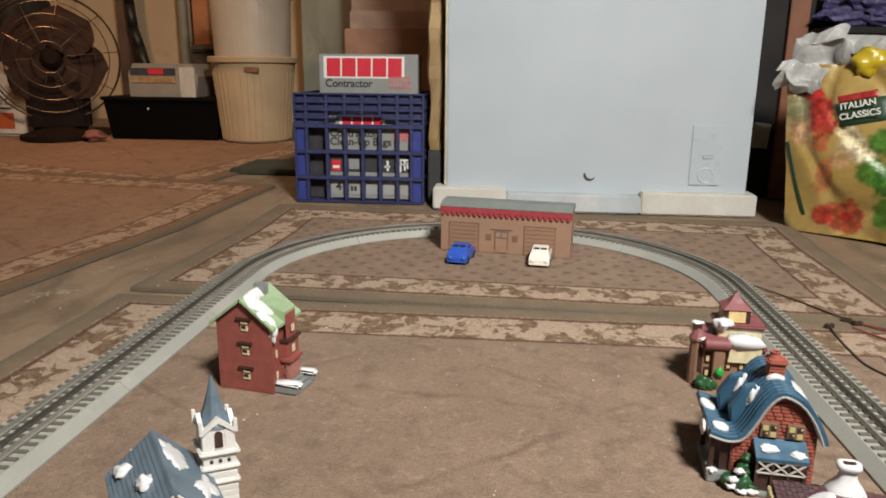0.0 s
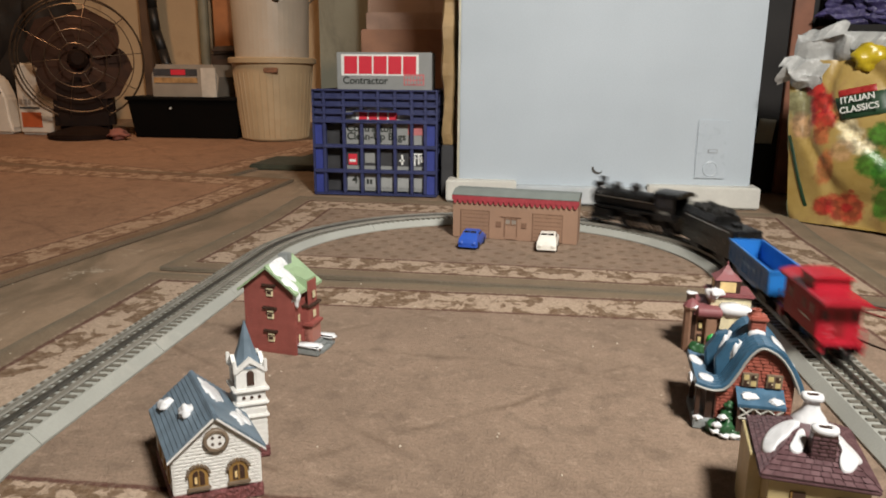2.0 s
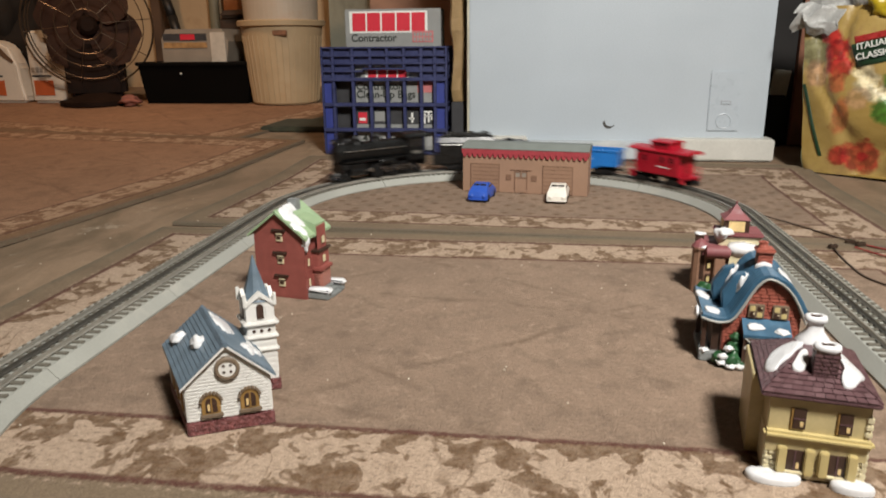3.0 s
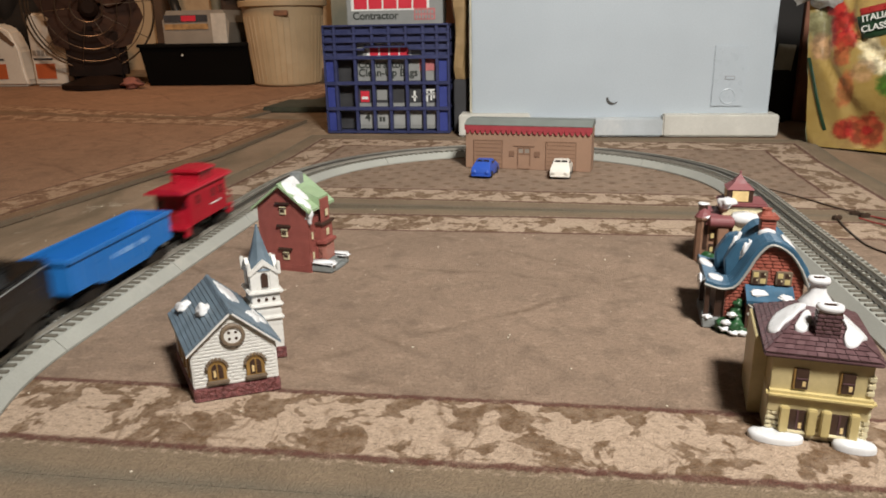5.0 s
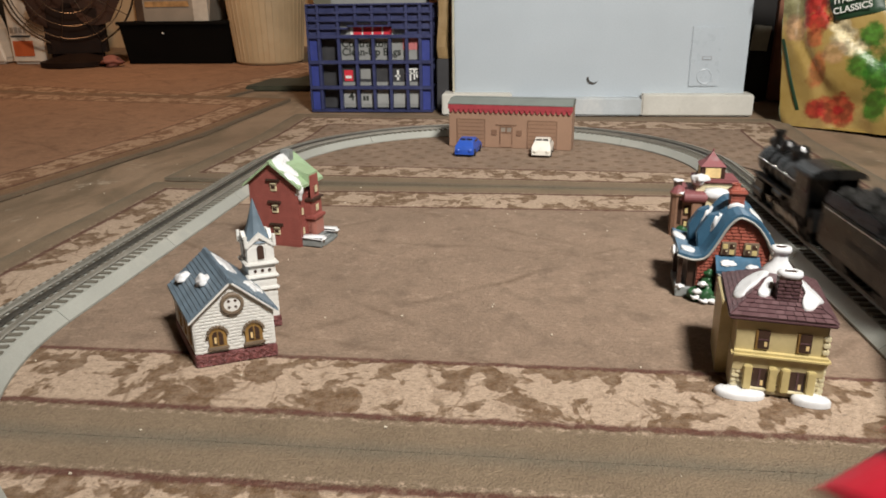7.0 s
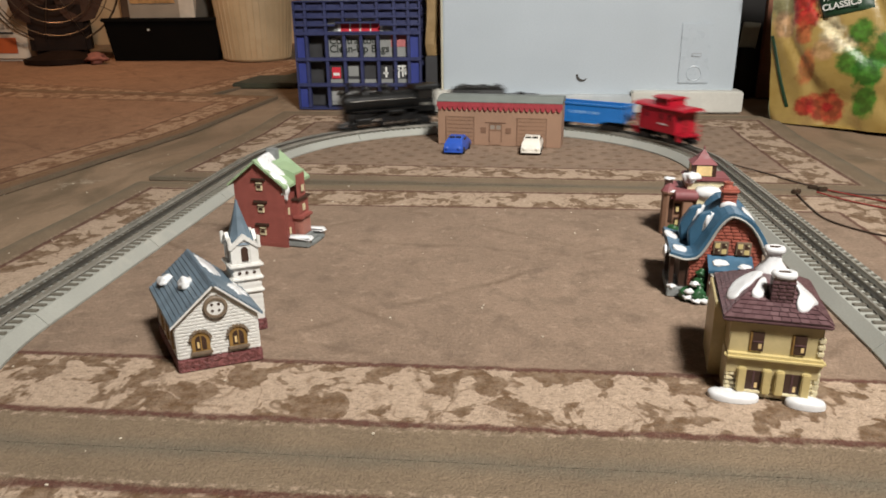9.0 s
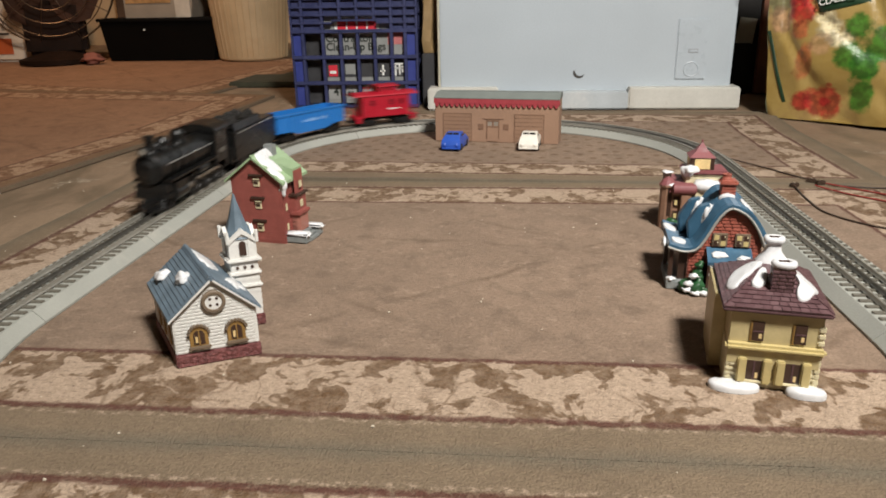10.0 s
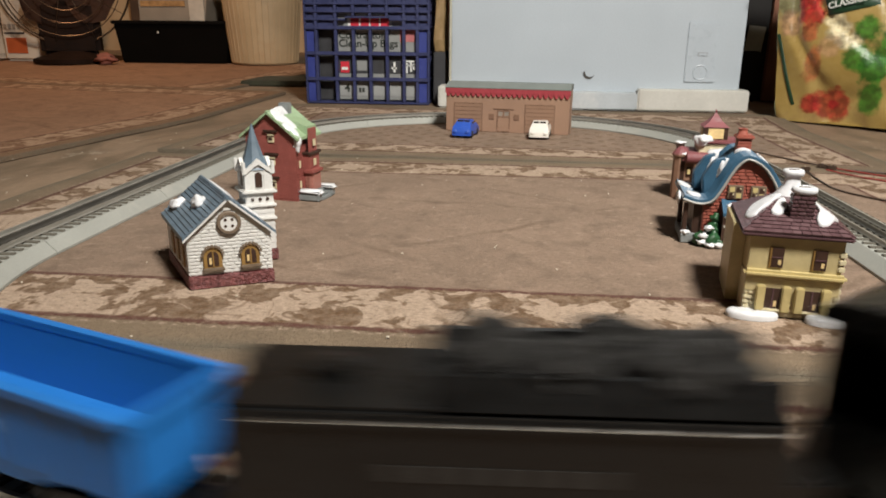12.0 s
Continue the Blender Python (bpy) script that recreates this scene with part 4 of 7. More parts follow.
        for s in (-1, 1):
            pin = boxed(-0.0016, 0.0016, -0.0016, 0.0016, 0, 0.013, bevel=0.0006)
            bmesh.ops.transform(pin, matrix=pose(u, v, 0, 0, 0, turn) @ pose(s * e, -e, 0.0895), verts=pin.verts[:])
            if s < 0:
                part("corner_pin", pin, CWHITE, belfry)
            else:
                pin.free()
    part("spire", lathe(bmesh.new(), [(0.0150, 0.0935), (0.0112, 0.1010), (0.0075, 0.1120), (0.0032, 0.1270), (0.0006, 0.1375)], 8, pose(u, v, 0, 0, 0, 22.5)), SLATE, tower)
    # the casting is out of square
    for ob in t.children_recursive:
        ob.data.transform(Matrix(((1, -0.16, 0, 0), (0, 1, 0, 0), (0, 0, 1, 0), (0, 0, 0, 1))))


def build_townhouse():
    W, D, E, A = 0.0745, 0.062, 0.089, 0.118
    t = thing("ceramic_townhouse", pose(-0.308, 0.030, 0, 0, 0, -10.9), "red ceramic three-storey townhouse with pale green snowy roof", "ceramic house", VIL)
    walls = part("body", prism(bmesh.new(), gable_pts(W, 0.0003, E, A), 0, D), BRICKR, t)
    z = 0.003
    while z < A - 0.006:
        inset = 0 if z + 0.003 < E else (z + 0.003 - E) / (A - E) * W / 2
        part("wall_course", boxed(inset + 0.0004, W - inset - 0.0004, -0.0004, 0.0004, z, z + 0.0036, bevel=0.0002), BRICKR, walls)
        if z < E - 0.003:
            part("wall_course", boxed(W - 0.0004, W + 0.0004, 0, D, z, z + 0.0036, bevel=0.0004), BRICKR, walls)
        z += 0.0037
    for side in (-1, 1):
        roof_courses(t, GREENR, W, E, A, -0.006, D + 0.005, 0.0065, 0.0065, 4, side, 0.0004)
    def top(x, y):
        return A - (A - E) * abs(x - W / 2) / (W / 2) + 0.0042

    drape(t, 0.050, 0.012, 0.0165, 0.014, -20, top, 2, 0.0028)
    drape(t, 0.066, 0.004, 0.0125, 0.008, 0, top, 4, 0.0030)
    drape(t, 0.037, 0.028, 0.013, 0.017, 0, top, 8, 0.0026)
    snow_lump(t, W + 0.0015, 0.003, 0.079, 0.0055, 0.005, 0.0115, (0, 0, 0), 11)
    dormer = part("dormer", prism(bmesh.new(), [(W - 0.022, 0.093), (W + 0.007, 0.088), (W + 0.007, 0.100), (W - 0.022, 0.110)], 0.022, 0.050), GREENR, t)
    part("dormer_front", boxed(W + 0.0065, W + 0.0080, 0.024, 0.048, 0.060, 0.097, bevel=0.0005), BRICKR, dormer)
    part("chimney", boxed(0.032, 0.047, 0.036, 0.048, 0.110, 0.1290, bevel=0.0012), GREYST, t)
    for z in (0.0855, 0.0545, 0.0225):
        w = part("window", boxed(0.0345, 0.0440, -0.0018, 0.0005, z - 0.0060, z + 0.0055, bevel=0.0005), CREAMST, t)
        part("pane", boxed(0.0360, 0.0420, -0.0023, -0.001, z - 0.0028, z + 0.0012), DARKW, w)
        part("lintel", boxed(0.0285, 0.0495, -0.0034, 0.0, z + 0.0075, z + 0.0110, bevel=0.0008), DARKW, w)
        part("sash_bar", boxed(0.0335, 0.0445, -0.0023, -0.001, z + 0.0022, z + 0.0034), DARKW, w)
    for z in (0.077, 0.050, 0.022):
        part("side_window", boxed(W + 0.0002, W + 0.0016, 0.008, 0.012, z - 0.005, z + 0.005, bevel=0.0005), CREAMST, t)
        part("bay_window", boxed(W + 0.0098, W + 0.0108, 0.032, 0.040, z - 0.005, z + 0.005, bevel=0.0005), CREAMST, t)
    bay = part("bay", boxed(W - 0.001, W + 0.0095, 0.020, 0.052, 0.0003, 0.062, bevel=0.001), BRICKR, t)
    part("bay_cornice", boxed(W - 0.001, W + 0.0125, 0.018, 0.054, 0.0615, 0.0650, bevel=0.0008), DARKW, bay)
    porch = part("porch", boxed(W + 0.002, W + 0.0140, 0.020, 0.046, 0.012, 0.036, bevel=0.001), PINK, t)
    part("porch_roof", boxed(W + 0.002, W + 0.0165, 0.017, 0.049, 0.036, 0.041, bevel=0.001), BRICKR, porch)
    for y0, y1 in ((0.004, 0.016), (0.046, 0.057)):
        part("stair_wall", boxed(W - 0.004, W + 0.030, y0, y1, 0.0003, 0.011, bevel=0.002), GREYST, t)
    for y in (0.010, 0.0515):
        bm = boxed(W - 0.002, W + 0.0335, y - 0.0068, y + 0.0068, 0.0095, 0.0165, bevel=0.0030)
        for v in bm.verts:
            v.co += 0.0012 * noise.noise_vector(v.co * 120)
        part("stair_snow", bm, SNOW, t, smooth=True)
    for k in range(3):
        part("step", boxed(W + 0.012, W + 0.030 - k * 0.006, 0.0165, 0.0455, 0.0003 + k * 0.004, 0.0040 + k * 0.004, bevel=0.0006), GREYST, t)


def build_barn():
    t = thing("ceramic_barn", pose(0.2672, -0.122, 0, 0, 0, -6.0), "red brick ceramic barn with curved blue snowy roof", "ceramic house", VIL)
    W, D = 0.0755, 0.085
    # underside of the roof from the east eave over the ridge to the west wing
    low = [(W + 0.0038, 0.0500), (W + 0.0005, 0.0590), (0.0680, 0.0750), (0.0570, 0.0890), (0.0425, 0.0965), (0.0355, 0.0945), (0.0270, 0.0840), (0.0172, 0.0625), (0.0088, 0.0480), (-0.0020, 0.0450), (-0.0110, 0.0462), (-0.0225, 0.0500)]
    inner = [(x, z - 0.0012) for x, z in low if 0.0 < x < W]
    outline = [(0.0, 0.0003), (W, 0.0003), (W, 0.0560)] + inner + [(0.0, 0.0440)]
    walls = part("body", prism(bmesh.new(), outline, 0.001, D), MORTAR, t)
    xs_l = sorted([(z, x) for x, z in inner if x <= 0.0425] + [(0.044, 0.0)])
    xs_r = sorted([(z, x) for x, z in inner if x >= 0.0425] + [(0.056, W)])

    def edge(rows, z):
        for (za, xa), (zb, xb) in zip(rows, rows[1:]):
            if z <= za:
                return xa
            if z < zb:
                return xa + (xb - xa) * (z - za) / (zb - za)
        return rows[-1][1]

    z, k = 0.002, 0
    while z < 0.091:
        lo, hi = edge(xs_l, z + 0.0034) + 0.0006, edge(xs_r, z + 0.0034) - 0.0006
        x = lo
        k += 1
        while x < hi - 0.001:
            x1 = min(hi, x + (0.0042 if x == lo and k % 2 else 0.0088) * random.uniform(0.85, 1.15))
            part("brick", boxed(x + 0.0002, x1 - 0.0002, -0.0006, 0.002, z, z + 0.0034, bevel=0.0007), BRICKO, walls)
            x = x1
        z += 0.0038
    cut = [low[0]]
    for (xa, za), (xb, zb) in zip(low, low[1:]):
        cut += [(xa * 0.75 + xb * 0.25, za * 0.75 + zb * 0.25), (xa * 0.25 + xb * 0.75, za * 0.25 + zb * 0.75)]
    low = cut + [low[-1]]
    top = []
    for k, (x, z) in enumerate(low):
        (xa, za), (xb, zb) = low[max(0, k - 1)], low[min(len(low) - 1, k + 1)]
        run = math.hypot(xb - xa, zb - za)
        top.append((x + 0.0050 * (zb - za) / run, z - 0.0050 * (xb - xa) / run))
    roof = part("roof", prism(bmesh.new(), top + low[::-1], -0.005, D + 0.004), BLUER, t)
    for j in range(13):
        y = -0.003 + j * (D + 0.006) / 13
        bm = bmesh.new()
        for (xa, za), (xb, zb) in zip(top, top[1:]):
            rod(bm, (xa, y, za), (xb, y, zb), 0.0012, 6)
        part("roof_rib", bm, BLUER, roof)
    bm = bmesh.new()
    for (xa, za), (xb, zb) in zip(low, low[1:]):
        rod(bm, (xa, -0.0052, za + 0.0008), (xb, -0.0052, zb + 0.0008), 0.0015, 6)
    part("roof_trim", bm, surface("pale_grey_trim_glaze", (0.33, 0.32, 0.29), 0.45, vary=0.15), roof)
    curve = sorted(top)

    def over(x, y):
        x = min(max(x, curve[0][0]), curve[-1][0])
        for (xa, za), (xb, zb) in zip(curve, curve[1:]):
            if x <= xb:
                return za + (zb - za) * (x - xa) / max(1e-6, xb - xa) + 0.0006
        return curve[-1][1]

    snow_sheet(t, [(-0.017, 0.006), (-0.008, 0.004), (-0.001, 0.010), (-0.003, 0.020), (-0.012, 0.022), (-0.018, 0.015)], over, 0.0026)
    snow_sheet(t, [(-0.023, 0.050), (-0.010, 0.048), (-0.006, 0.060), (-0.014, 0.068), (-0.023, 0.066)], over, 0.0026)
    snow_sheet(t, [(0.053, 0.012), (0.063, 0.010), (0.069, 0.022), (0.068, 0.036), (0.057, 0.040), (0.053, 0.028)], over, 0.0024)
    snow_sheet(t, [(0.072, 0.004), (0.0765, 0.006), (0.0775, 0.016), (0.0735, 0.018)], over, 0.0022)
    snow_sheet(t, [(0.030, 0.030), (0.040, 0.026), (0.050, 0.030), (0.046, 0.037), (0.033, 0.038)], over, 0.0024)
    snow_lump(t, -0.0245, 0.020, 0.0470, 0.0026, 0.008, 0.0070, (0, 0, 0), 4)
    # two steep dormers with snowy right-hand edges
    for y, x, s in ((0.050, -0.002, 1), (0.024, 0.005, 2)):
        bm = prism(bmesh.new(), [(x - 0.003, 0.047), (x - 0.0055, 0.070), (x + 0.006, 0.089), (x + 0.018, 0.093), (x + 0.025, 0.078), (x + 0.020, 0.060)], y, y + 0.013)
        bmesh.ops.bevel(bm, geom=bm.edges[:], offset=0.0014, segments=2, affect="EDGES")
        d = part("dormer", bm, BLUER, t)
        snow_lump(d, x + 0.0135, y + 0.0015, 0.0820, 0.0036, 0.0042, 0.0120, (0, 24, 0), s, "dormer_snow")
    ch = part("chimney", boxed(0.0345, 0.0485, 0.034, 0.049, 0.082, 0.113, bevel=0.001), BRICKO, t)
    for k in range(6):
        part("chimney_course", boxed(0.0339, 0.0491, 0.0334, 0.0496, 0.0945 + k * 0.0034, 0.0975 + k * 0.0034, bevel=0.0006), BRICKO, ch)
    part("chimney_cap", boxed(0.0318, 0.0512, 0.0313, 0.0517, 0.1125, 0.1175, bevel=0.0016), BRICKO, ch)
    part("chimney_pot", lathe(bmesh.new(), [(0.0060, 0.117), (0.0046, 0.1215), (0.0052, 0.1240), (0.0030, 0.1240), (0.0028, 0.118)], 12, pose(0.0395, 0.0415, 0)), BRICKO, ch)
    for x in (0.0315, 0.0550):
        w = part("window", boxed(x - 0.0078, x + 0.0078, -0.0030, 0.001, 0.0530, 0.0678, bevel=0.0005), TAUPE, t)
        for i in (0, 1):
            for j in (0, 1):
                part("pane", boxed(x - 0.0062 + i * 0.0070, x - 0.0012 + i * 0.0070, -0.0036, -0.002, 0.0542 + j * 0.0066, 0.0594 + j * 0.0066), YELLOWB if (i + j) % 2 else DARKW, w)
                if (i + j) % 2 == 0:
                    part("glint", boxed(x - 0.0030 + i * 0.0070, x - 0.0016 + i * 0.0070, -0.0039, -0.0030, 0.0572 + j * 0.0066, 0.0588 + j * 0.0066), CREAMST, w)
    porch = part("porch_roof", prism(bmesh.new(), [(-0.0200, 0.0370), (-0.0200, 0.0402), (0.0, 0.0515), (0.0, 0.0478)], 0.0185, 0.0650, "x"), BLUER, t)
    snow_lump(porch, 0.0310, -0.0105, 0.0462, 0.0078, 0.0052, 0.0016, (29, 0, 0), 3, "porch_snow")
    snow_lump(porch, 0.0560, -0.0145, 0.0440, 0.0070, 0.0040, 0.0016, (29, 0, 0), 4, "porch_snow")
    for x in (0.0205, 0.0345, 0.0485, 0.0630):
        part("porch_post", boxed(x - 0.0014, x + 0.0014, -0.0188, -0.0162, 0.0003, 0.0375), DARKW, t)
    for a, b in ((0.0205, 0.0345), (0.0345, 0.0485), (0.0485, 0.0630)):
        bm = bmesh.new()
        rod(bm, (a, -0.0188, 0.0250), (b, -0.0188, 0.0360), 0.0011, 6)
        rod(bm, (a, -0.0188, 0.0360), (b, -0.0188, 0.0250), 0.0011, 6)
        rod(bm, (a, -0.0188, 0.0365), (b, -0.0188, 0.0365), 0.0010, 6)
        rod(bm, (a, -0.0188, 0.0245), (b, -0.0188, 0.0245), 0.0010, 6)
        part("trellis", bm, surface("pale_trellis_glaze", (0.40, 0.39, 0.35), 0.5, vary=0.2, big=90), t)
    part("porch_wall", boxed(0.0195, 0.0640, -0.0160, 0.0005, 0.0040, 0.0240, bevel=0.0008), DARKW, t)
    part("porch_step", boxed(0.0170, 0.0660, -0.0215, 0.001, 0.0003, 0.004, bevel=0.0008), GREYST, t)
    # west wing: dark open porch on a grey base
    part("wing_base", boxed(-0.0210, 0.001, -0.004, 0.06, 0.0003, 0.0105, bevel=0.001), GREYST, t)
    part("wing_wall", boxed(-0.0090, 0.0005, 0.004, 0.06, 0.0105, 0.0440), DARKW, t)
    for y in (0.0, 0.05):
        part("wing_post", boxed(-0.0200, -0.0150, y, y + 0.005, 0.0105, 0.0450, bevel=0.0006), DARKW, t)
    snow_lump(t, -0.0165, -0.001, 0.0120, 0.0048, 0.004, 0.0026, (0, 0, 0), 6)
    bm = bmesh.new()
    for k, (x, y, z, r) in enumerate(((0.001, -0.010, 0.008, 0.0085), (0.011, -0.013, 0.008, 0.0095), (0.011, -0.009, 0.021, 0.0075), (0.013, -0.007, 0.031, 0.0050), (0.018, -0.016, 0.005, 0.006))):
        blob(bm, x, y, z, r, r * 0.8, r, k * 5, rough=0.6)
    part("bush", bm, BUSH, t, smooth=True)
    for x, y, z, s in ((0.0, -0.017, 0.006, 1), (0.009, -0.021, 0.004, 2), (0.018, -0.021, 0.004, 3), (0.006, -0.016, 0.022, 4), (0.001, -0.017, 0.013, 5)):
        snow_lump(t, x, y, z, 0.0052, 0.0030, 0.0030, (0, 0, 0), s)


def build_yellow_house():
    W, D = 0.0785, 0.096
    t = thing("ceramic_yellow_house", pose(0.2475, -0.3365, 0, 0, 0, -10.0), "yellow ceramic house with plum tiled hip roof and snow", "ceramic house", VIL)
    x0, x1 = 0.004, W - 0.003
    lower = part("lower_storey", boxed(x0, x1, 0.002, D, 0.0003, 0.036, bevel=0.0006), CREAMST, t)
    z, k = 0.0015, 0
    while z < 0.021:
        k += 1
        for side in (0, 1):
            x = x0
            while x < x1 - 0.001:
                w = random.uniform(0.0052, 0.0085) * (0.6 if x == x0 and k % 2 else 1)
                xe = min(x + w, x1)
                if side == 0 and not (0.020 < (x + xe) / 2 < 0.0325 and z > 0.004) and not (0.050 < (x + xe) / 2 < 0.062 and z > 0.004):
                    part("stone", boxed(x + 0.0002, xe - 0.0002, 0.0003, 0.003, z, z + 0.0039, bevel=0.0009), CREAMST, lower)
                x = xe
        z += 0.0043
    for z in (0.002, 0.0075, 0.013, 0.0185, 0.024, 0.0295, 0.043, 0.049, 0.055):
        part("corner_stone", boxed(x1 - 0.004, x1 + 0.0015, 0.001, 0.007, z, z + 0.0048, bevel=0.0009), CREAMST, lower)
    part("frieze", boxed(x0 + 0.0005, x1 - 0.0005, 0.0005, 0.003, 0.0225, 0.034), YELLOWW, lower)
    part("upper_storey", boxed(x0 + 0.0005, x1 - 0.0005, 0.0025, D, 0.036, 0.0720, bevel=0.0006), YELLOWW, t)
    part("west_wing", boxed(-0.006, x0 + 0.001, 0.034, D, 0.0003, 0.0705, bevel=0.0006), YELLOWW, t)
    part("ledge", boxed(x0 - 0.002, x1 + 0.0035, -0.0036, 0.006, 0.0350, 0.0410, bevel=0.0022), YELLOWB, t)
    for x in (0.0265, 0.0560):
        w = part("window", boxed(x - 0.0058, x + 0.0058, -0.0004, 0.003, 0.0080, 0.0258), DARKW, t)
        part("mullion", boxed(x - 0.0006, x + 0.0006, -0.0009, 0.0, 0.0080, 0.0258), PLUM, w)
        part("sill", boxed(x - 0.007, x + 0.007, -0.0028, 0.002, 0.0062, 0.0082, bevel=0.0006), CREAMST, w)
        part("glow", boxed(x + 0.0012, x + 0.0034, -0.0008, 0.0, 0.0102, 0.015), GLOW, w)
        for s in (-1, 1):
            part("shutter", boxed(x + s * 0.0098 - 0.0034, x + s * 0.0098 + 0.0034, -0.0038, 0.001, 0.0062, 0.0285, bevel=0.0009), YELLOWB, w)
    for x in (0.0265, 0.0585):
        w = part("window", boxed(x - 0.0044, x + 0.0044, 0.0008, 0.004, 0.0435, 0.0600), DARKW, t)
        part("shutter_panel", boxed(x - 0.0064, x - 0.0042, 0.0012, 0.004, 0.0425, 0.0605, bevel=0.0005), OCHRE, w)
        part("sash_bar", boxed(x - 0.0044, x + 0.0044, 0.0003, 0.002, 0.0515, 0.0525), PLUM, w)
        part("glow", boxed(x + 0.0005, x + 0.0028, 0.0003, 0.0015, 0.046, 0.050), GLOW, w)
    # hip roof, tile course by tile course
    roof = part("roof", boxed(-0.0030, W + 0.0015, -0.0038, D + 0.004, 0.0695, 0.0730, bevel=0.0012), PLUM, t)
    bm = bmesh.new()
    a = [(-0.0022, -0.0030), (W + 0.0008, -0.0030), (W + 0.0008, D + 0.003), (-0.0022, D + 0.003)]
    b = [(0.028, 0.044), (W - 0.028, 0.044), (W - 0.028, D - 0.026), (0.028, D - 0.026)]
    lo, hi = [bm.verts.new((x, y, 0.0730)) for x, y in a], [bm.verts.new((x, y, 0.0905)) for x, y in b]
    bm.faces.new(hi)
    bm.faces.new(lo[::-1])
    for k in range(4):
        bm.faces.new((lo[k], lo[(k + 1) % 4], hi[(k + 1) % 4], hi[k]))
    part("roof_core", bm, PLUM, roof)
    courses = 9
    for j in range(courses):
        f0, f1 = j / courses, (j + 0.92) / courses
        for face in range(4):
            p, q = a[face], a[(face + 1) % 4]
            p2, q2 = b[face], b[(face + 1) % 4]
            def at(f, s):
                lx, ly = p[0] + (p2[0] - p[0]) * f, p[1] + (p2[1] - p[1]) * f
                rx, ry = q[0] + (q2[0] - q[0]) * f, q[1] + (q2[1] - q[1]) * f
                return Vector((lx + (rx - lx) * s, ly + (ry - ly) * s, 0.0732 + 0.0175 * f))
            length = (at(f0, 0) - at(f0, 1)).length
            n = max(2, round(length / 0.0072))
            up = ((at(f0, 1) - at(f0, 0)).cross(at(f1, 0) - at(f0, 0))).normalized() * 0.0011
            for i in range(n):
                s0, s1 = (i + 0.04 + (j % 2) * 0.3) / (n + 0.3), (i + 0.96 + (j % 2) * 0.3) / (n + 0.3)
                bm = bmesh.new()
                base = [at(f0, s0), at(f0, s1), at(f1, s1), at(f1, s0)]
                lo = [bm.verts.new(v) for v in base]
                hi = [bm.verts.new(v + up * (1.0 if k < 2 else 0.55)) for k, v in enumerate(base)]
                bm.faces.new(hi)
                for k in range(4):
                    bm.faces.new((lo[k], lo[(k + 1) % 4], hi[(k + 1) % 4], hi[k]))
                part("roof_tile", bm, PLUML if (i * 7 + j * 3) % 5 < 2 else PLUM, roof)
    # brick chimney on the front slope, snowed-in one behind
    x, y, top = 0.0430, 0.0235, 0.1025
    c = part("chimney", boxed(x - 0.0085, x + 0.0085, y - 0.006, y + 0.006, 0.072, top, bevel=0.0006), DARKW, t)
    for k in range(7):
        z = 0.078 + k * (top - 0.080) / 7
        for j in range(3):
            a = x - 0.0092 + j * 0.0062 - (0.0016 if k % 2 else 0)
            part("chimney_brick", boxed(max(a, x - 0.0092), min(a + 0.0059, x + 0.0092), y - 0.0067, y + 0.0065, z, z + 0.0028, bevel=0.0006), PLUM if (j + k) % 3 else PLUML, c)
    for px, py, pz, neck in ((x, y, top, 0), (0.0415, 0.0700, 0.1085, 1)):
        rim = [(0.0080, pz - 0.0020), (0.0118, pz - 0.0005), (0.0128, pz + 0.0015), (0.0120, pz + 0.0040), (0.0085, pz + 0.0048), (0.0062, pz + 0.0042), (0.0058, pz + 0.0010)]
        if neck:
            rim = [(0.0225, 0.0840), (0.0200, 0.0895), (0.0150, 0.0945), (0.0098, 0.1000), (0.0086, 0.1045)] + rim
        bm = lathe(bmesh.new(), rim, 20)
        for v in bm.verts:
            k = 1 / max(abs(v.co.x), abs(v.co.y), 1e-6) * math.hypot(v.co.x, v.co.y)
            v.co.x, v.co.y = v.co.x * (0.6 + 0.4 * k) * (0.72 if neck else 0.80), v.co.y * (0.6 + 0.4 * k) * (0.54 if neck else 0.58)
            v.co += 0.0007 * noise.noise_vector(v.co * 110)
        bmesh.ops.transform(bm, matrix=pose(px, py, 0), verts=bm.verts[:])
        cap = part("chimney_snow_cap", bm, SNOW, c if not neck else t, smooth=True)
        part("flue", boxed(px - 0.0042, px + 0.0042, py - 0.0016, py + 0.0016, pz + 0.0030, pz + 0.0046), DARKW, cap)
    def hip(x, y):
        f = min(1.0, (x + 0.0022) / 0.0302, (W + 0.0008 - x) / 0.0288, (y + 0.0030) / 0.0470, (D + 0.003 - y) / 0.029)
        return 0.0732 + 0.0175 * max(0.0, f) + 0.0012

    snow_sheet(t, [(0.001, 0.026), (0.009, 0.021), (0.013, 0.031), (0.021, 0.037), (0.024, 0.043), (0.031, 0.050), (0.032, 0.058), (0.022, 0.063), (0.010, 0.058), (0.003, 0.042)], hip, 0.0024)
    snow_sheet(t, [(0.0185, 0.022), (0.0265, 0.019), (0.0330, 0.028), (0.0335, 0.044), (0.0285, 0.043), (0.0240, 0.033)], hip, 0.0024)
    snow_sheet(t, [(0.0530, 0.054), (0.0610, 0.056), (0.0680, 0.042), (0.0745, 0.031), (0.0690, 0.021), (0.0620, 0.009), (0.0540, 0.008), (0.0535, 0.018), (0.0580, 0.027), (0.0540, 0.040)], hip, 0.0025)
    def floor_height(x, y):
        return 0.0012

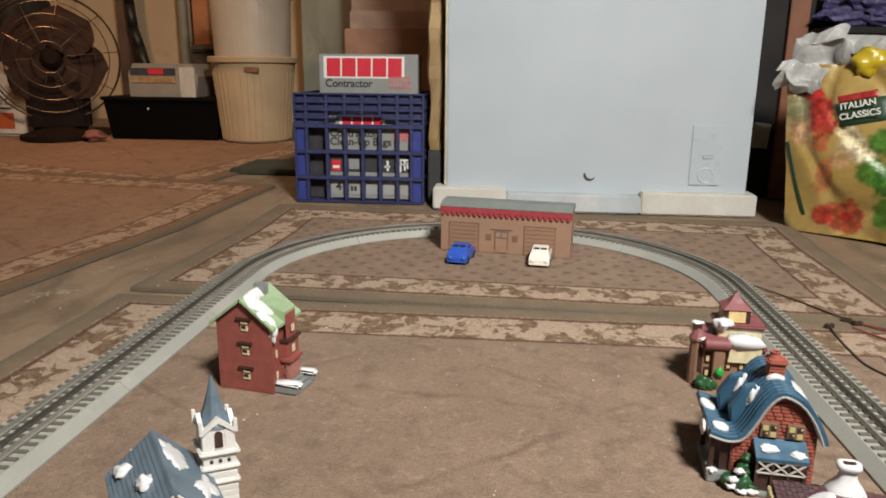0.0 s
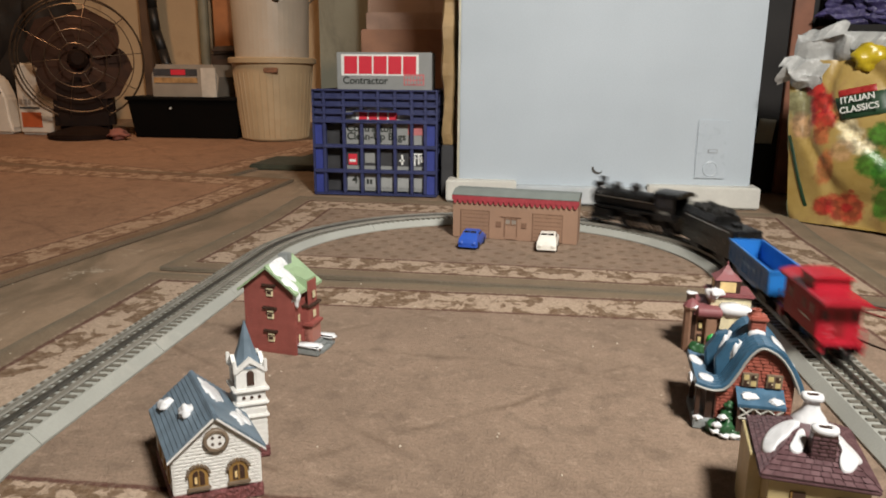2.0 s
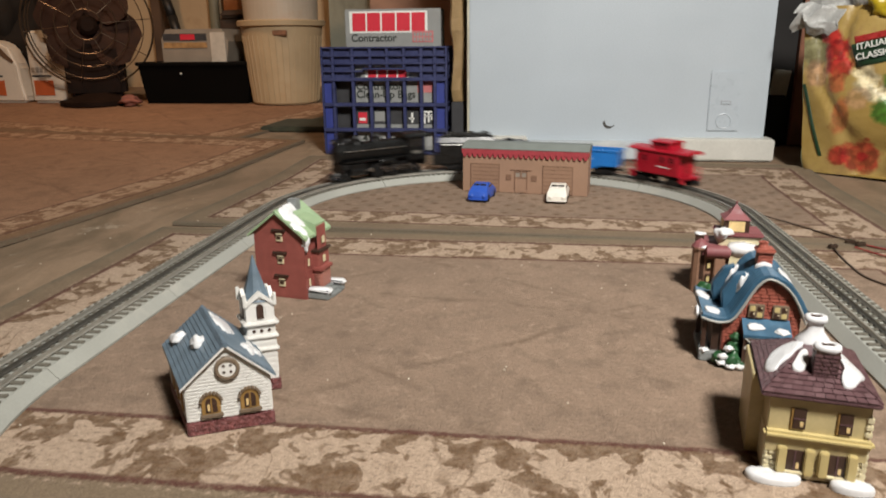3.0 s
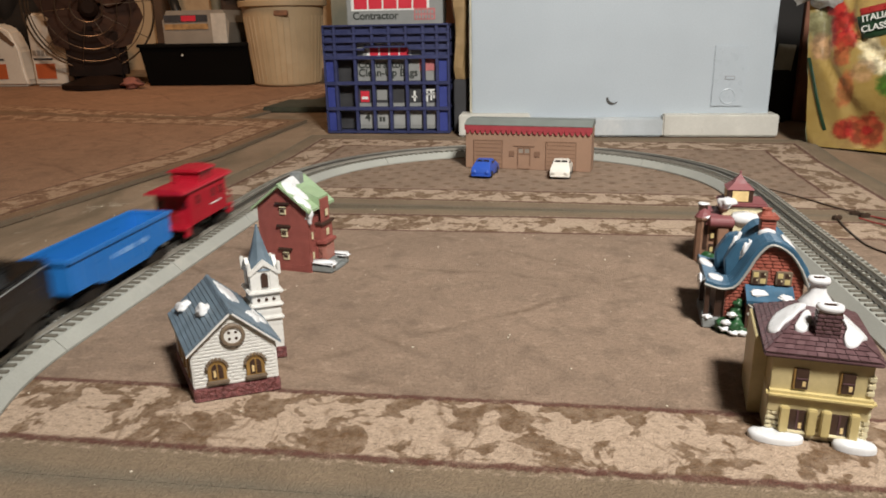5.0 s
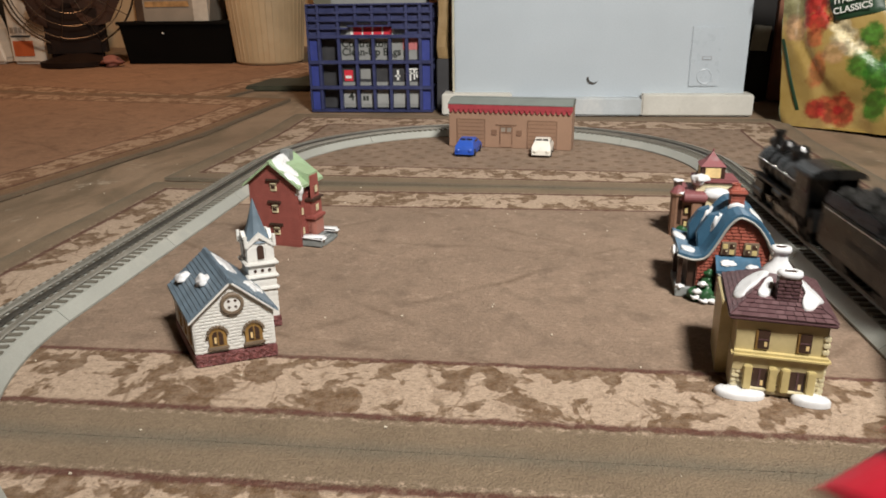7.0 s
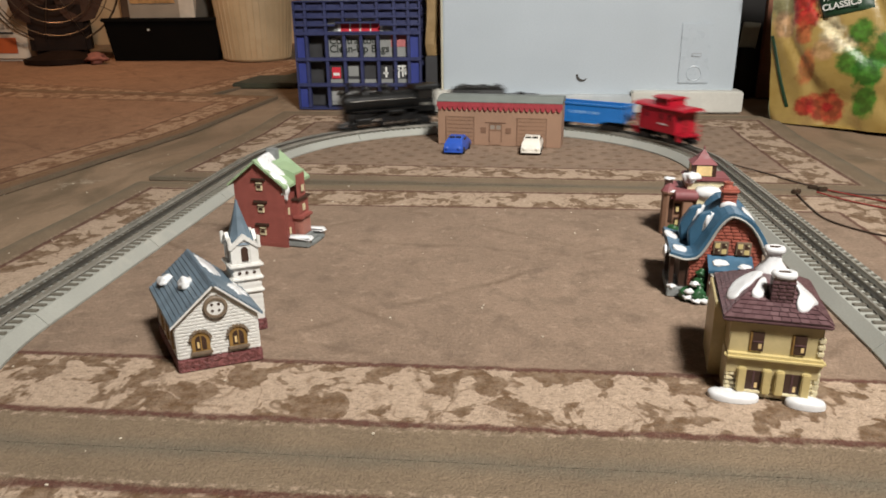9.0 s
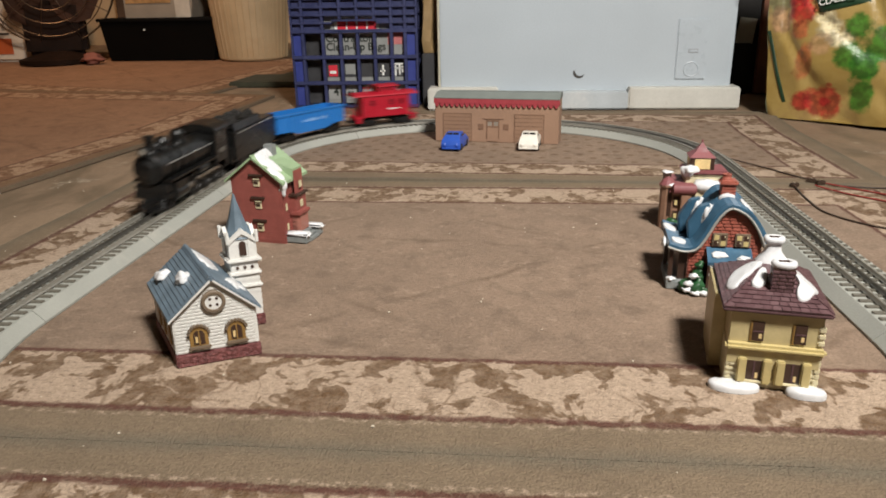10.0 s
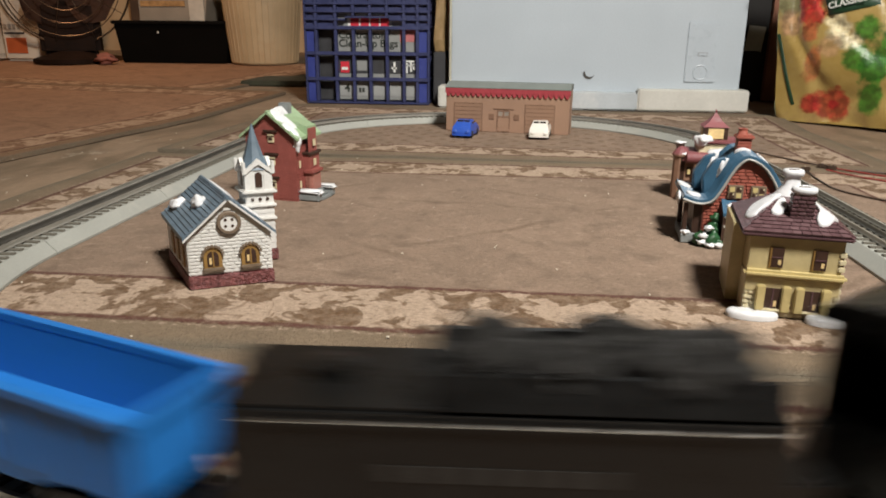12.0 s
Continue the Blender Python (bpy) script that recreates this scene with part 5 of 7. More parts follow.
    snow_sheet(t, [(-0.010, 0.000), (-0.006, -0.011), (0.010, -0.015), (0.026, -0.012), (0.034, -0.004), (0.028, 0.002), (0.004, 0.004)], floor_height, 0.0050, "snow_bank")
    snow_sheet(t, [(0.050, -0.002), (0.056, -0.011), (0.072, -0.013), (0.084, -0.008), (0.082, 0.001), (0.066, 0.004)], floor_height, 0.0058, "snow_bank")


def build_tower_house():
    W, D = 0.080, 0.062
    t = thing("ceramic_tower_house", pose(0.2905, 0.098, 0, 0, 0, -5.0), "brown and cream ceramic house with maroon tower roof and snow", "ceramic house", VIL)
    part("body", boxed(0.004, W, 0.004, D, 0.0003, 0.060, bevel=0.0008), ROSE, t)
    part("front_bay", boxed(0.016, 0.030, -0.004, 0.010, 0.0003, 0.055, bevel=0.001), ROSE, t)
    for x, z in ((0.010, 0.022), (0.010, 0.042), (0.036, 0.034), (0.052, 0.034)):
        w = part("window", boxed(x - 0.0035, x + 0.0035, 0.0022, 0.0045, z - 0.007, z + 0.007, bevel=0.0004), DARKW, t)
        part("glow", boxed(x - 0.002, x + 0.002, 0.0016, 0.003, z - 0.004, z + 0.003), YELLOWB, w)
    part("mansard", prism(bmesh.new(), [(0.0, 0.0575), (0.006, 0.069), (W - 0.004, 0.069), (W + 0.002, 0.0575)], 0.0, D + 0.003), MAROON, t)
    part("cream_storey", boxed(0.022, W - 0.004, 0.014, D - 0.006, 0.066, 0.0815, bevel=0.001), CREAMST, t)
    part("upper_roof", boxed(0.018, W, 0.010, D - 0.002, 0.0812, 0.0870, bevel=0.0022), MAROON, t)
    tower = part("tower", boxed(0.0275, 0.0605, 0.0175, 0.0505, 0.0860, 0.1060, bevel=0.0006), DARKW, t)
    part("tower_window", boxed(0.0335, 0.0545, 0.0166, 0.0181, 0.0885, 0.1030), GLOW, tower)
    for s in (0, 1):
        part("tower_side_window", boxed(*((0.0269, 0.0280) if s else (0.0600, 0.0611)), 0.025, 0.043, 0.088, 0.103), GLOW, tower)
    bm = bmesh.new()
    base = [bm.verts.new((x, y, 0.1048)) for x, y in ((0.026, 0.016), (0.062, 0.016), (0.062, 0.052), (0.026, 0.052))]
    mid = [bm.verts.new((x, y, 0.1120)) for x, y in ((0.0345, 0.0245), (0.0535, 0.0245), (0.0535, 0.0435), (0.0345, 0.0435))]
    tip = bm.verts.new((0.044, 0.034, 0.1255))
    bm.faces.new(base[::-1])
    for k in range(4):
        bm.faces.new((base[k], base[(k + 1) % 4], mid[(k + 1) % 4], mid[k]))
        bm.faces.new((mid[k], mid[(k + 1) % 4], tip))
    part("tower_roof", bm, MAROON, tower)
    part("finial", lathe(bmesh.new(), [(0.0012, 0.125), (0.0016, 0.1268), (0.0006, 0.1290)], 8, pose(0.044, 0.034, 0)), MAROON, tower)
    for x, y, top in ((-0.001, 0.034, 0.079), (0.004, 0.010, 0.066)):
        c = part("chimney", boxed(x - 0.0055, x + 0.0055, y - 0.005, y + 0.005, 0.020, top, bevel=0.0006), DARKW, t)
        snow_lump(c, x, y, top, 0.0072, 0.0065, 0.0026, (0, 0, 0), 3, "chimney_snow")
    part("turret", lathe(bmesh.new(), [(0.0105, 0.0003), (0.0105, 0.062), (0.0125, 0.063), (0.0125, 0.066), (0.004, 0.075)], 10, pose(-0.001, 0.016, 0)), ROSE, t)
    part("cone", lathe(bmesh.new(), [(0.0128, 0.0655), (0.008, 0.072), (0.002, 0.0765)], 10, pose(-0.001, 0.016, 0)), MAROON, t)
    part("round_roof", lathe(bmesh.new(), [(0.0050, -0.0165), (0.0078, -0.0150), (0.0078, 0.0150), (0.0050, 0.0165)], 18, pose(0.020, 0.000, 0.0625, 0, 90)), MAROON, t)
    bm = bmesh.new()
    prism(bm, [(0.030, 0.0640), (0.044, 0.0570), (0.070, 0.0600), (0.079, 0.0655), (0.072, 0.0720), (0.054, 0.0760), (0.036, 0.0745)], -0.004, 0.016)
    bmesh.ops.bevel(bm, geom=bm.edges[:], offset=0.0012, segments=2, affect="EDGES")
    part("snow_bank", bm, SNOW, t, smooth=True)
    part("gable_wall", prism(bmesh.new(), [(0.034, 0.040), (0.074, 0.040), (0.074, 0.0590), (0.044, 0.0590), (0.036, 0.0640)], -0.002, 0.014), CREAMST, t)
    snow_lump(t, 0.026, 0.014, 0.0865, 0.0115, 0.008, 0.0075, (0, 0, 0), 6)
    part("wreath", blob(bmesh.new(), 0.024, -0.006, 0.026, 0.0055, 0.003, 0.0065, 5, rough=0.5), surface("bright_green_glaze", (0.02, 0.30, 0.05), 0.4), t, smooth=True)
    bm = bmesh.new()
    for x, r in ((0.006, 0.010), (0.014, 0.008)):
        blob(bm, x, -0.004, r * 0.8, r, r * 0.7, r, 3, rough=0.6)
    part("bush", bm, BUSH, t, smooth=True)
    for ob in t.children_recursive:
        ob.data.transform(Matrix.Diagonal((0.97, 1, 0.955, 1)))


# ---------------------------------------------------------------- depot block and toy cars
def build_depot():
    t = thing("depot_block", pose(-0.104, 0.774, 0, 0, 0, -9.9), "brown printed toy depot with red scalloped awning and grey roof", "toy building")
    W, D, H = 0.285, 0.055, 0.1
    kraft = surface("brown_card_print", (0.285, 0.172, 0.112), 0.7, vary=0.10, big=18)
    ink = surface("dark_brown_ink", (0.175, 0.095, 0.058), 0.7, vary=0.15)
    crimson = surface("crimson_awning_print", (0.30, 0.035, 0.045), 0.6, vary=0.12, big=30)
    slate = surface("grey_green_roof_card", (0.17, 0.19, 0.175), 0.65, vary=0.15, big=30)
    part("body", boxed(0, W, 0, D, 0.0003, H - 0.001, bevel=0.0008), kraft, t)
    part("roof", prism(bmesh.new(), [(-0.005, H - 0.0010), (-0.005, H + 0.001), (0.020, H + 0.0105), (D + 0.004, H + 0.0105), (D + 0.004, H - 0.001)], -0.001, W + 0.001, "x"), slate, t)
    band = part("awning", boxed(-0.0015, W + 0.0015, -0.0042, 0.001, H - 0.0125, H - 0.0012, bevel=0.0006), crimson, t)
    n = 24
    for k in range(n):
        x = (k + 0.5) * W / n
        part("scallop", prism(bmesh.new(), [(x - W / n * 0.48, H - 0.0122), (x - W / n * 0.25, H - 0.0185), (x, H - 0.0205), (x + W / n * 0.25, H - 0.0185), (x + W / n * 0.48, H - 0.0122)], -0.0038, -0.0010), crimson, band)
    for a in (0.020, 0.186):
        d = part("garage_door", boxed(a, a + 0.066, -0.0012, 0.001, 0.003, 0.064), surface("brown_door_print", (0.255, 0.150, 0.095), 0.7, vary=0.1), t)
        bm = bmesh.new()
        for z in (0.012, 0.021, 0.030, 0.039, 0.048, 0.057):
            box(bm, a + 0.002, a + 0.064, -0.0018, -0.0008, z - 0.0006, z + 0.0006)
        for x in (a, a + 0.066):
            box(bm, x - 0.0008, x + 0.0008, -0.0019, -0.0008, 0.003, 0.065)
        box(bm, a - 0.001, a + 0.067, -0.0019, -0.0008, 0.064, 0.0654)
        part("door_lines", bm, ink, d)
    door = part("front_door", boxed(0.1225, 0.1500, -0.0012, 0.001, 0.003, 0.050), kraft, t)
    bm = bmesh.new()
    for x in (0.1225, 0.1362, 0.150):
        box(bm, x - 0.001, x + 0.001, -0.0020, -0.0010, 0.010 if x != 0.1362 else 0.036, 0.0505)
    for z in (0.036, 0.0495):
        box(bm, 0.1225, 0.150, -0.0019, -0.0010, z - 0.001, z + 0.001)
    part("door_frame", bm, ink, door)
    for x in (0.1292, 0.1432):
        part("door_pane", boxed(x - 0.0048, x + 0.0048, -0.0017, -0.0008, 0.0385, 0.0475), surface("grey_pane_print", (0.25, 0.21, 0.17), 0.6), door)
    part("hood", boxed(0.112, 0.160, -0.0016, 0.001, 0.0530, 0.0543), ink, t)
    for x in (0.108, 0.166):
        part("crate_print", boxed(x - 0.006, x + 0.006, -0.0014, 0.001, 0.030, 0.042), ink, t)


def build_car(at, material, label):
    t = thing("toy_car", at, label, "toy car", "toy cars before the depot")
    w = 0.0185
    side = [(-0.038, 0.004), (0.038, 0.004), (0.0395, 0.010), (0.037, 0.0165), (0.024, 0.020), (0.014, 0.0285), (0.004, 0.0325), (-0.012, 0.0320), (-0.026, 0.0270), (-0.0365, 0.0205), (-0.0395, 0.012)]
    bm = prism(bmesh.new(), side, -w, w, "x")
    for v in bm.verts:
        if v.co.z > 0.021:
            v.co.x *= 0.76
    bmesh.ops.bevel(bm, geom=bm.edges[:], offset=0.0012, segments=2, affect="EDGES")
    body = part("body", bm, material, t)
    for s in (-1, 1):
        bm = bmesh.new()
        vs = [bm.verts.new(p) for p in ((s * 0.0010, -0.0244, 0.0209), (s * 0.0138, -0.0244, 0.0209), (s * 0.0112, -0.0142, 0.0297), (s * 0.0010, -0.0142, 0.0297))]
        f = bm.faces.new(vs)
        got = bmesh.ops.extrude_face_region(bm, geom=[f])
        for v in got["geom"]:
            if isinstance(v, bmesh.types.BMVert):
                v.co += Vector((0, -0.0024, 0.0024))
        part("windshield", bm, GLASSB, t)
        part("side_window", boxed(*sorted((s * 0.0136, s * 0.0164)), -0.012, 0.010, 0.0215, 0.0285), GLASSB, t)
        part("headlight", lathe(bmesh.new(), [(0.0032, 0), (0.0036, 0.002), (0.002, 0.0032)], 14, pose(s * 0.0120, -0.0380, 0.0125, 90)), material, t)
        for y in (-0.024, 0.024):
            part("wheel", lathe(bmesh.new(), [(0.0062, -0.002), (0.0068, -0.0012), (0.0068, 0.0012), (0.0062, 0.002), (0.003, 0.0022)], 18, pose(s * 0.0172, y, 0.0068, 0, 90)), BLACKM, t)
    part("bumper", boxed(-0.0175, 0.0175, -0.0412, -0.0382, 0.0045, 0.0080, bevel=0.0008), material, t)
    part("hood_ridge", boxed(-0.0016, 0.0016, -0.037, -0.024, 0.0165, 0.0205, bevel=0.0006), material, t)
    return t


build_track()
build_church()
build_townhouse()
build_barn()
build_yellow_house()
build_tower_house()
build_depot()
# noses face the camera
for m, mat, label in ((pose(-0.052, 0.690, 0.0, 0, 0, -9) @ Matrix.Scale(1.14, 4), surface("cobalt_toy_paint", (0.025, 0.085, 0.42), 0.35, vary=0.1), "small cobalt blue plastic toy car"),
                      (pose(0.113, 0.690, 0.0, 0, 0, -6) @ Matrix.Scale(1.14, 4), surface("white_toy_paint", (0.72, 0.69, 0.62), 0.35, vary=0.06), "small white plastic toy car")):
    build_car(m, mat, label)


# ---------------------------------------------------------------- white panel board behind the track
def build_panel():
    t = thing("white_panel_board", pose(0, 1.235, ground(1.235) - 0.0062), "tall white painted panel standing on old white base trim", "panel")
    part("panel", boxed(-0.134, 0.683, 0.0, 0.035, 0.045, 1.25, bevel=0.003), PANEL, t)
    part("base_filler", boxed(0.0341, 0.3989, -0.0385, 0.036, 0.0, 0.0500, bevel=0.004), GREYP, t)
    for a, b, z in ((-0.168, 0.034, 0.062), (0.399, 0.703, 0.060)):
        part("base_trim", boxed(a, b, -0.040, 0.036, 0.0, z, bevel=0.004), TRIMW, t, "chipped old white base trim")
    part("edge_strip", boxed(-0.140, -0.1342, -0.002, 0.037, 0.062, 1.25, bevel=0.001), surface("yellowed_edge_strip", (0.5, 0.47, 0.36), 0.5), t)
    plate = part("outlet_plate", boxed(0.528, 0.612, -0.004, 0.001, 0.078, 0.242, bevel=0.0022), OUTLET, t)
    part("slot", boxed(0.560, 0.586, -0.0052, -0.003, 0.151, 0.161), surface("grey_slot_shadow", (0.30, 0.31, 0.33), 0.6), plate)
    part("slot_face", boxed(0.562, 0.584, -0.0060, -0.004, 0.1525, 0.1585), OUTLET, plate)
    part("round_socket", lathe(bmesh.new(), [(0.021, 0.0), (0.021, 0.0016), (0.0195, 0.0022), (0.0180, 0.0016), (0.0178, 0.0008), (0.006, 0.001)], 28, pose(0.571, -0.0038, 0.106, 90)), OUTLET, plate)
    n = 22
    outer = [(0.0165 * math.cos(a), 0.0165 * math.sin(a)) for a in [math.pi * (0.93 + 0.92 * k / n) for k in range(n + 1)]]
    inner = [(0.004 + 0.0148 * math.cos(a), 0.0045 + 0.0148 * math.sin(a)) for a in [math.pi * (0.98 + 0.80 * k / n) for k in range(n + 1)]]
    part("crescent_cut", prism(bmesh.new(), [(0.262 + x, 0.100 + z) for x, z in outer + inner[::-1]], -0.0012, 0.001), surface("dark_cut_edge", (0.06, 0.055, 0.05), 0.7), t)


# ---------------------------------------------------------------- crate with bag cartons
CRATE = surface("dusty_blue_crate_plastic", (0.030, 0.037, 0.108), 0.5, vary=0.25, big=25, dirt=(0.07, 0.08, 0.15))
# brighter copy of the crate blue: light on the corner panels, as colour
CRATE_LIT = surface("lit_blue_crate_plastic", (0.035, 0.050, 0.23), 0.45, vary=0.15, big=25)
CARTON = surface("silver_grey_carton", (0.255, 0.26, 0.25), 0.5, vary=0.08, big=25)
PRINT_RED = surface("red_carton_print", (0.58, 0.025, 0.045), 0.5, vary=0.06)
PRINT_WHITE = surface("white_carton_print", (0.74, 0.74, 0.70), 0.5, vary=0.05)
PRINT_BLACK = surface("black_carton_print", (0.03, 0.035, 0.03), 0.5, vary=0.1)
DARKBOX = surface("dark_carton", (0.035, 0.035, 0.038), 0.6, vary=0.3, big=30)


def build_crate():
    y, z0 = 1.25, ground(1.25)
    t = thing("milk_crate", pose(-0.574, y, z0 - 0.0055, 0, 0, 0), "blue plastic milk crate standing on its base beside the panel", "crate")
    W, H, D = 0.374, 0.311, 0.29
    cols = [0.0, 0.036, 0.095, 0.148, 0.198, 0.248, 0.298, 0.338, W]
    rows = [H, 0.286, 0.264, 0.242, 0.219, 0.146, 0.072, 0.0]
    for x in cols:
        w = 0.0045 if 0 < x < W else 0.006
        for za, zb in (((0.006, 0.2140), (0.2518, H - 0.004)) if 0.14 < x < 0.25 else ((0.006, H - 0.004),)):
            part("upright_bar", boxed(max(0, x - w), min(W, x + w), 0.0, 0.016, za, zb, bevel=0.0012), CRATE, t)
    for k, z in enumerate(rows):
        h = 0.003 if 0 < k < 4 else 0.0052
        for xa, xb in (((0.001, 0.125), (0.255, W - 0.001)) if k == 3 else ((0.001, W - 0.001),)):
            part("cross_bar", boxed(xa, xb, -0.002, 0.017, max(0, z - h), min(H, z + h), bevel=0.0012), CRATE, t)
    for x0, x1 in ((0.006, 0.033), (0.340, W - 0.006)):
        for z0_, z1_ in zip((0.006, 0.077, 0.151), (0.067, 0.141, 0.214)):
            part("corner_panel", boxed(x0, x1, 0.008, 0.013, z0_, z1_), CRATE_LIT, t)
    for j in range(4):
        for i in range(8):
            if 1 < i < 6 and j == 3 or 2 <= i < 5 and j == 2:
                continue
            part("slot_back", boxed(cols[i] + 0.003, cols[i + 1] - 0.003, 0.009, 0.013, rows[j + 1] + 0.002, rows[j] - 0.002), CRATE, t)
    part("handle_frame", boxed(0.125, 0.255, -0.003, 0.016, 0.214, 0.2195, bevel=0.001), CRATE, t)
    part("handle_lip", boxed(0.125, 0.255, -0.003, 0.016, 0.246, 0.2515, bevel=0.001), CRATE, t)
    for x0 in (0.001, W - 0.007):
        for k in range(6):
            yy = 0.02 + k * 0.052
            part("side_bar", boxed(x0, x0 + 0.006, yy, yy + 0.008, 0.002, H - 0.003, bevel=0.001), CRATE, t)
        for z in (0.003, 0.072, 0.146, 0.219, 0.264, H - 0.007):
            part("side_rail", boxed(x0 - 0.001, x0 + 0.007, 0.017, D, z, z + 0.006, bevel=0.001), CRATE, t)
    part("back_panel", boxed(0.001, W - 0.001, D, D + 0.006, 0.002, H, bevel=0.001), CRATE, t)
    part("bottom", boxed(0.002, W - 0.002, 0.018, D, 0.0, 0.006), CRATE, t)


def carton(at, w, h, d, label):
    t = thing("bag_carton", at, label, "carton", "cartons in the crate")
    part("box", boxed(0, w, 0, d, 0, h, bevel=0.002), CARTON, t)
    return t


def brand_shapes(t, x, z, w, h, y, count=5):
    """A red and white mark of plain slanted blocks."""
    back = part("mark_backing", boxed(x - 0.006, x + w + 0.006, y - 0.0006, y + 0.0005, z - 0.005, z + h + 0.005, bevel=0.0002), PRINT_WHITE, t)
    step = w / count
    for k in range(count):
        a = x + k * step
        part("mark_block", prism(bmesh.new(), [(a + 0.003, z), (a + step - 0.002, z), (a + step - 0.001, z + h), (a + 0.004, z + h)], y - 0.0014, y - 0.0004), PRINT_RED, back)


def build_cartons():
    g = ground(1.33)
    zb = g - 0.0055 + 0.0065
    top = carton(pose(-0.520, 1.345, zb + 0.0, 0, 0, 0), 0.290, 0.408, 0.085, "silver-grey contractor bag carton standing in the crate")
    brand_shapes(top, 0.020, 0.345, 0.225, 0.052, 0.0)
    lettering("lettering", "Contractor", 0.030, pose(0.018, -0.0008, 0.325) @ FACE, PRINT_BLACK, top)
    stamp = part("red_stamp", boxed(0.205, 0.268, -0.0012, 0.0, 0.312, 0.345, m=pose(0, 0, 0)), surface("pale_red_stamp", (0.50, 0.16, 0.16), 0.6, vary=0.3, big=90), top)
    for k in range(2):
        for i in range(6):
            part("stamp_bar", boxed(0.209 + i * 0.0095, 0.2155 + i * 0.0095, -0.0018, -0.001, 0.3155 + k * 0.014, 0.326 + k * 0.014), CARTON, stamp)
    low = carton(pose(-0.486, 1.2695, zb, 0, 0, 0), 0.255, 0.262, 0.062, "silver-grey contractor bag carton behind the crate bars")
    brand_shapes(low, 0.046, 0.206, 0.120, 0.036, 0.0, 4)
    lettering("lettering", "Contractor", 0.030, pose(0.012, -0.0008, 0.188) @ FACE, PRINT_BLACK, low)
    lettering("lettering", "Clean-Up Bags", 0.030, pose(0.012, -0.0008, 0.164) @ FACE, PRINT_BLACK, low)
    part("red_stamp", boxed(0.196, 0.242, -0.0012, 0.0, 0.170, 0.205), surface("pale_red_stamp", (0.50, 0.16, 0.16), 0.6, vary=0.3, big=90), low)
    part("dark_band", boxed(0.001, 0.254, -0.0012, 0.0, 0.078, 0.142), DARKBOX, low)
    part("red_label", boxed(0.016, 0.042, -0.0024, -0.001, 0.080, 0.112), PRINT_RED, low)
    part("label_bar", boxed(0.019, 0.038, -0.0032, -0.002, 0.088, 0.096), PRINT_WHITE, low)
    part("grey_label", boxed(0.066, 0.096, -0.0024, -0.001, 0.086, 0.115), CARTON, low)
    for k, (x, z, w, h) in enumerate(((0.176, 0.082, 0.006, 0.030), (0.170, 0.092, 0.016, 0.005), (0.200, 0.100, 0.042, 0.004), (0.202, 0.082, 0.005, 0.024), (0.214, 0.080, 0.005, 0.030), (0.226, 0.084, 0.005, 0.028), (0.234, 0.090, 0.008, 0.018), (0.205, 0.112, 0.034, 0.005))):
        part("scrap_bar", boxed(x, x + w, -0.0024, -0.001, z, z + h), PRINT_WHITE, low)
    for k, (x, w) in enumerate(((0.012, 0.032), (0.066, 0.030), (0.115, 0.034), (0.165, 0.034), (0.212, 0.032))):
        part("label_block", boxed(x, x + w, -0.0016, -0.0005, 0.012, 0.056), surface("pale_label", (0.31, 0.315, 0.305), 0.5, vary=0.1), low)
    lettering("lettering", "4", 0.034, pose(0.026, -0.0022, 0.034) @ FACE, PRINT_BLACK, low)
    for x, w in ((0.070, 0.007), (0.080, 0.007)):
        part("figure_bar", boxed(x, x + w, -0.0022, -0.0012, 0.022, 0.036), PRINT_BLACK, low)


def build_crate_filler():
    # two black bodies, added to stand in for the shade inside the crate
    t = thing("crate_dark_filler", pose(-0.380, 1.475, ground(1.4) + 0.001), "black lumpy filler added for the shade inside the crate", "sack")
    bm = bmesh.new()
    blob(bm, 0, 0, 0.13, 0.15, 0.055, 0.13, 4, rough=0.3)
    for v in bm.verts:
        v.co.z = max(0.0, v.co.z)
    part("film", bm, surface("black_filler_film", (0.006, 0.006, 0.007), 0.35, vary=0.3, big=30, bump=0.8, depth=0.004), t, smooth=True)
    s = thing("crate_dark_block", pose(-0.564, 1.285, ground(1.25) + 0.0010), "plain black block added for the shade inside the crate", "carton", "cartons in the crate")
    part("box", boxed(0.0, 0.072, 0.0, 0.20, 0.0, 0.225, bevel=0.003), DARKBOX, s)


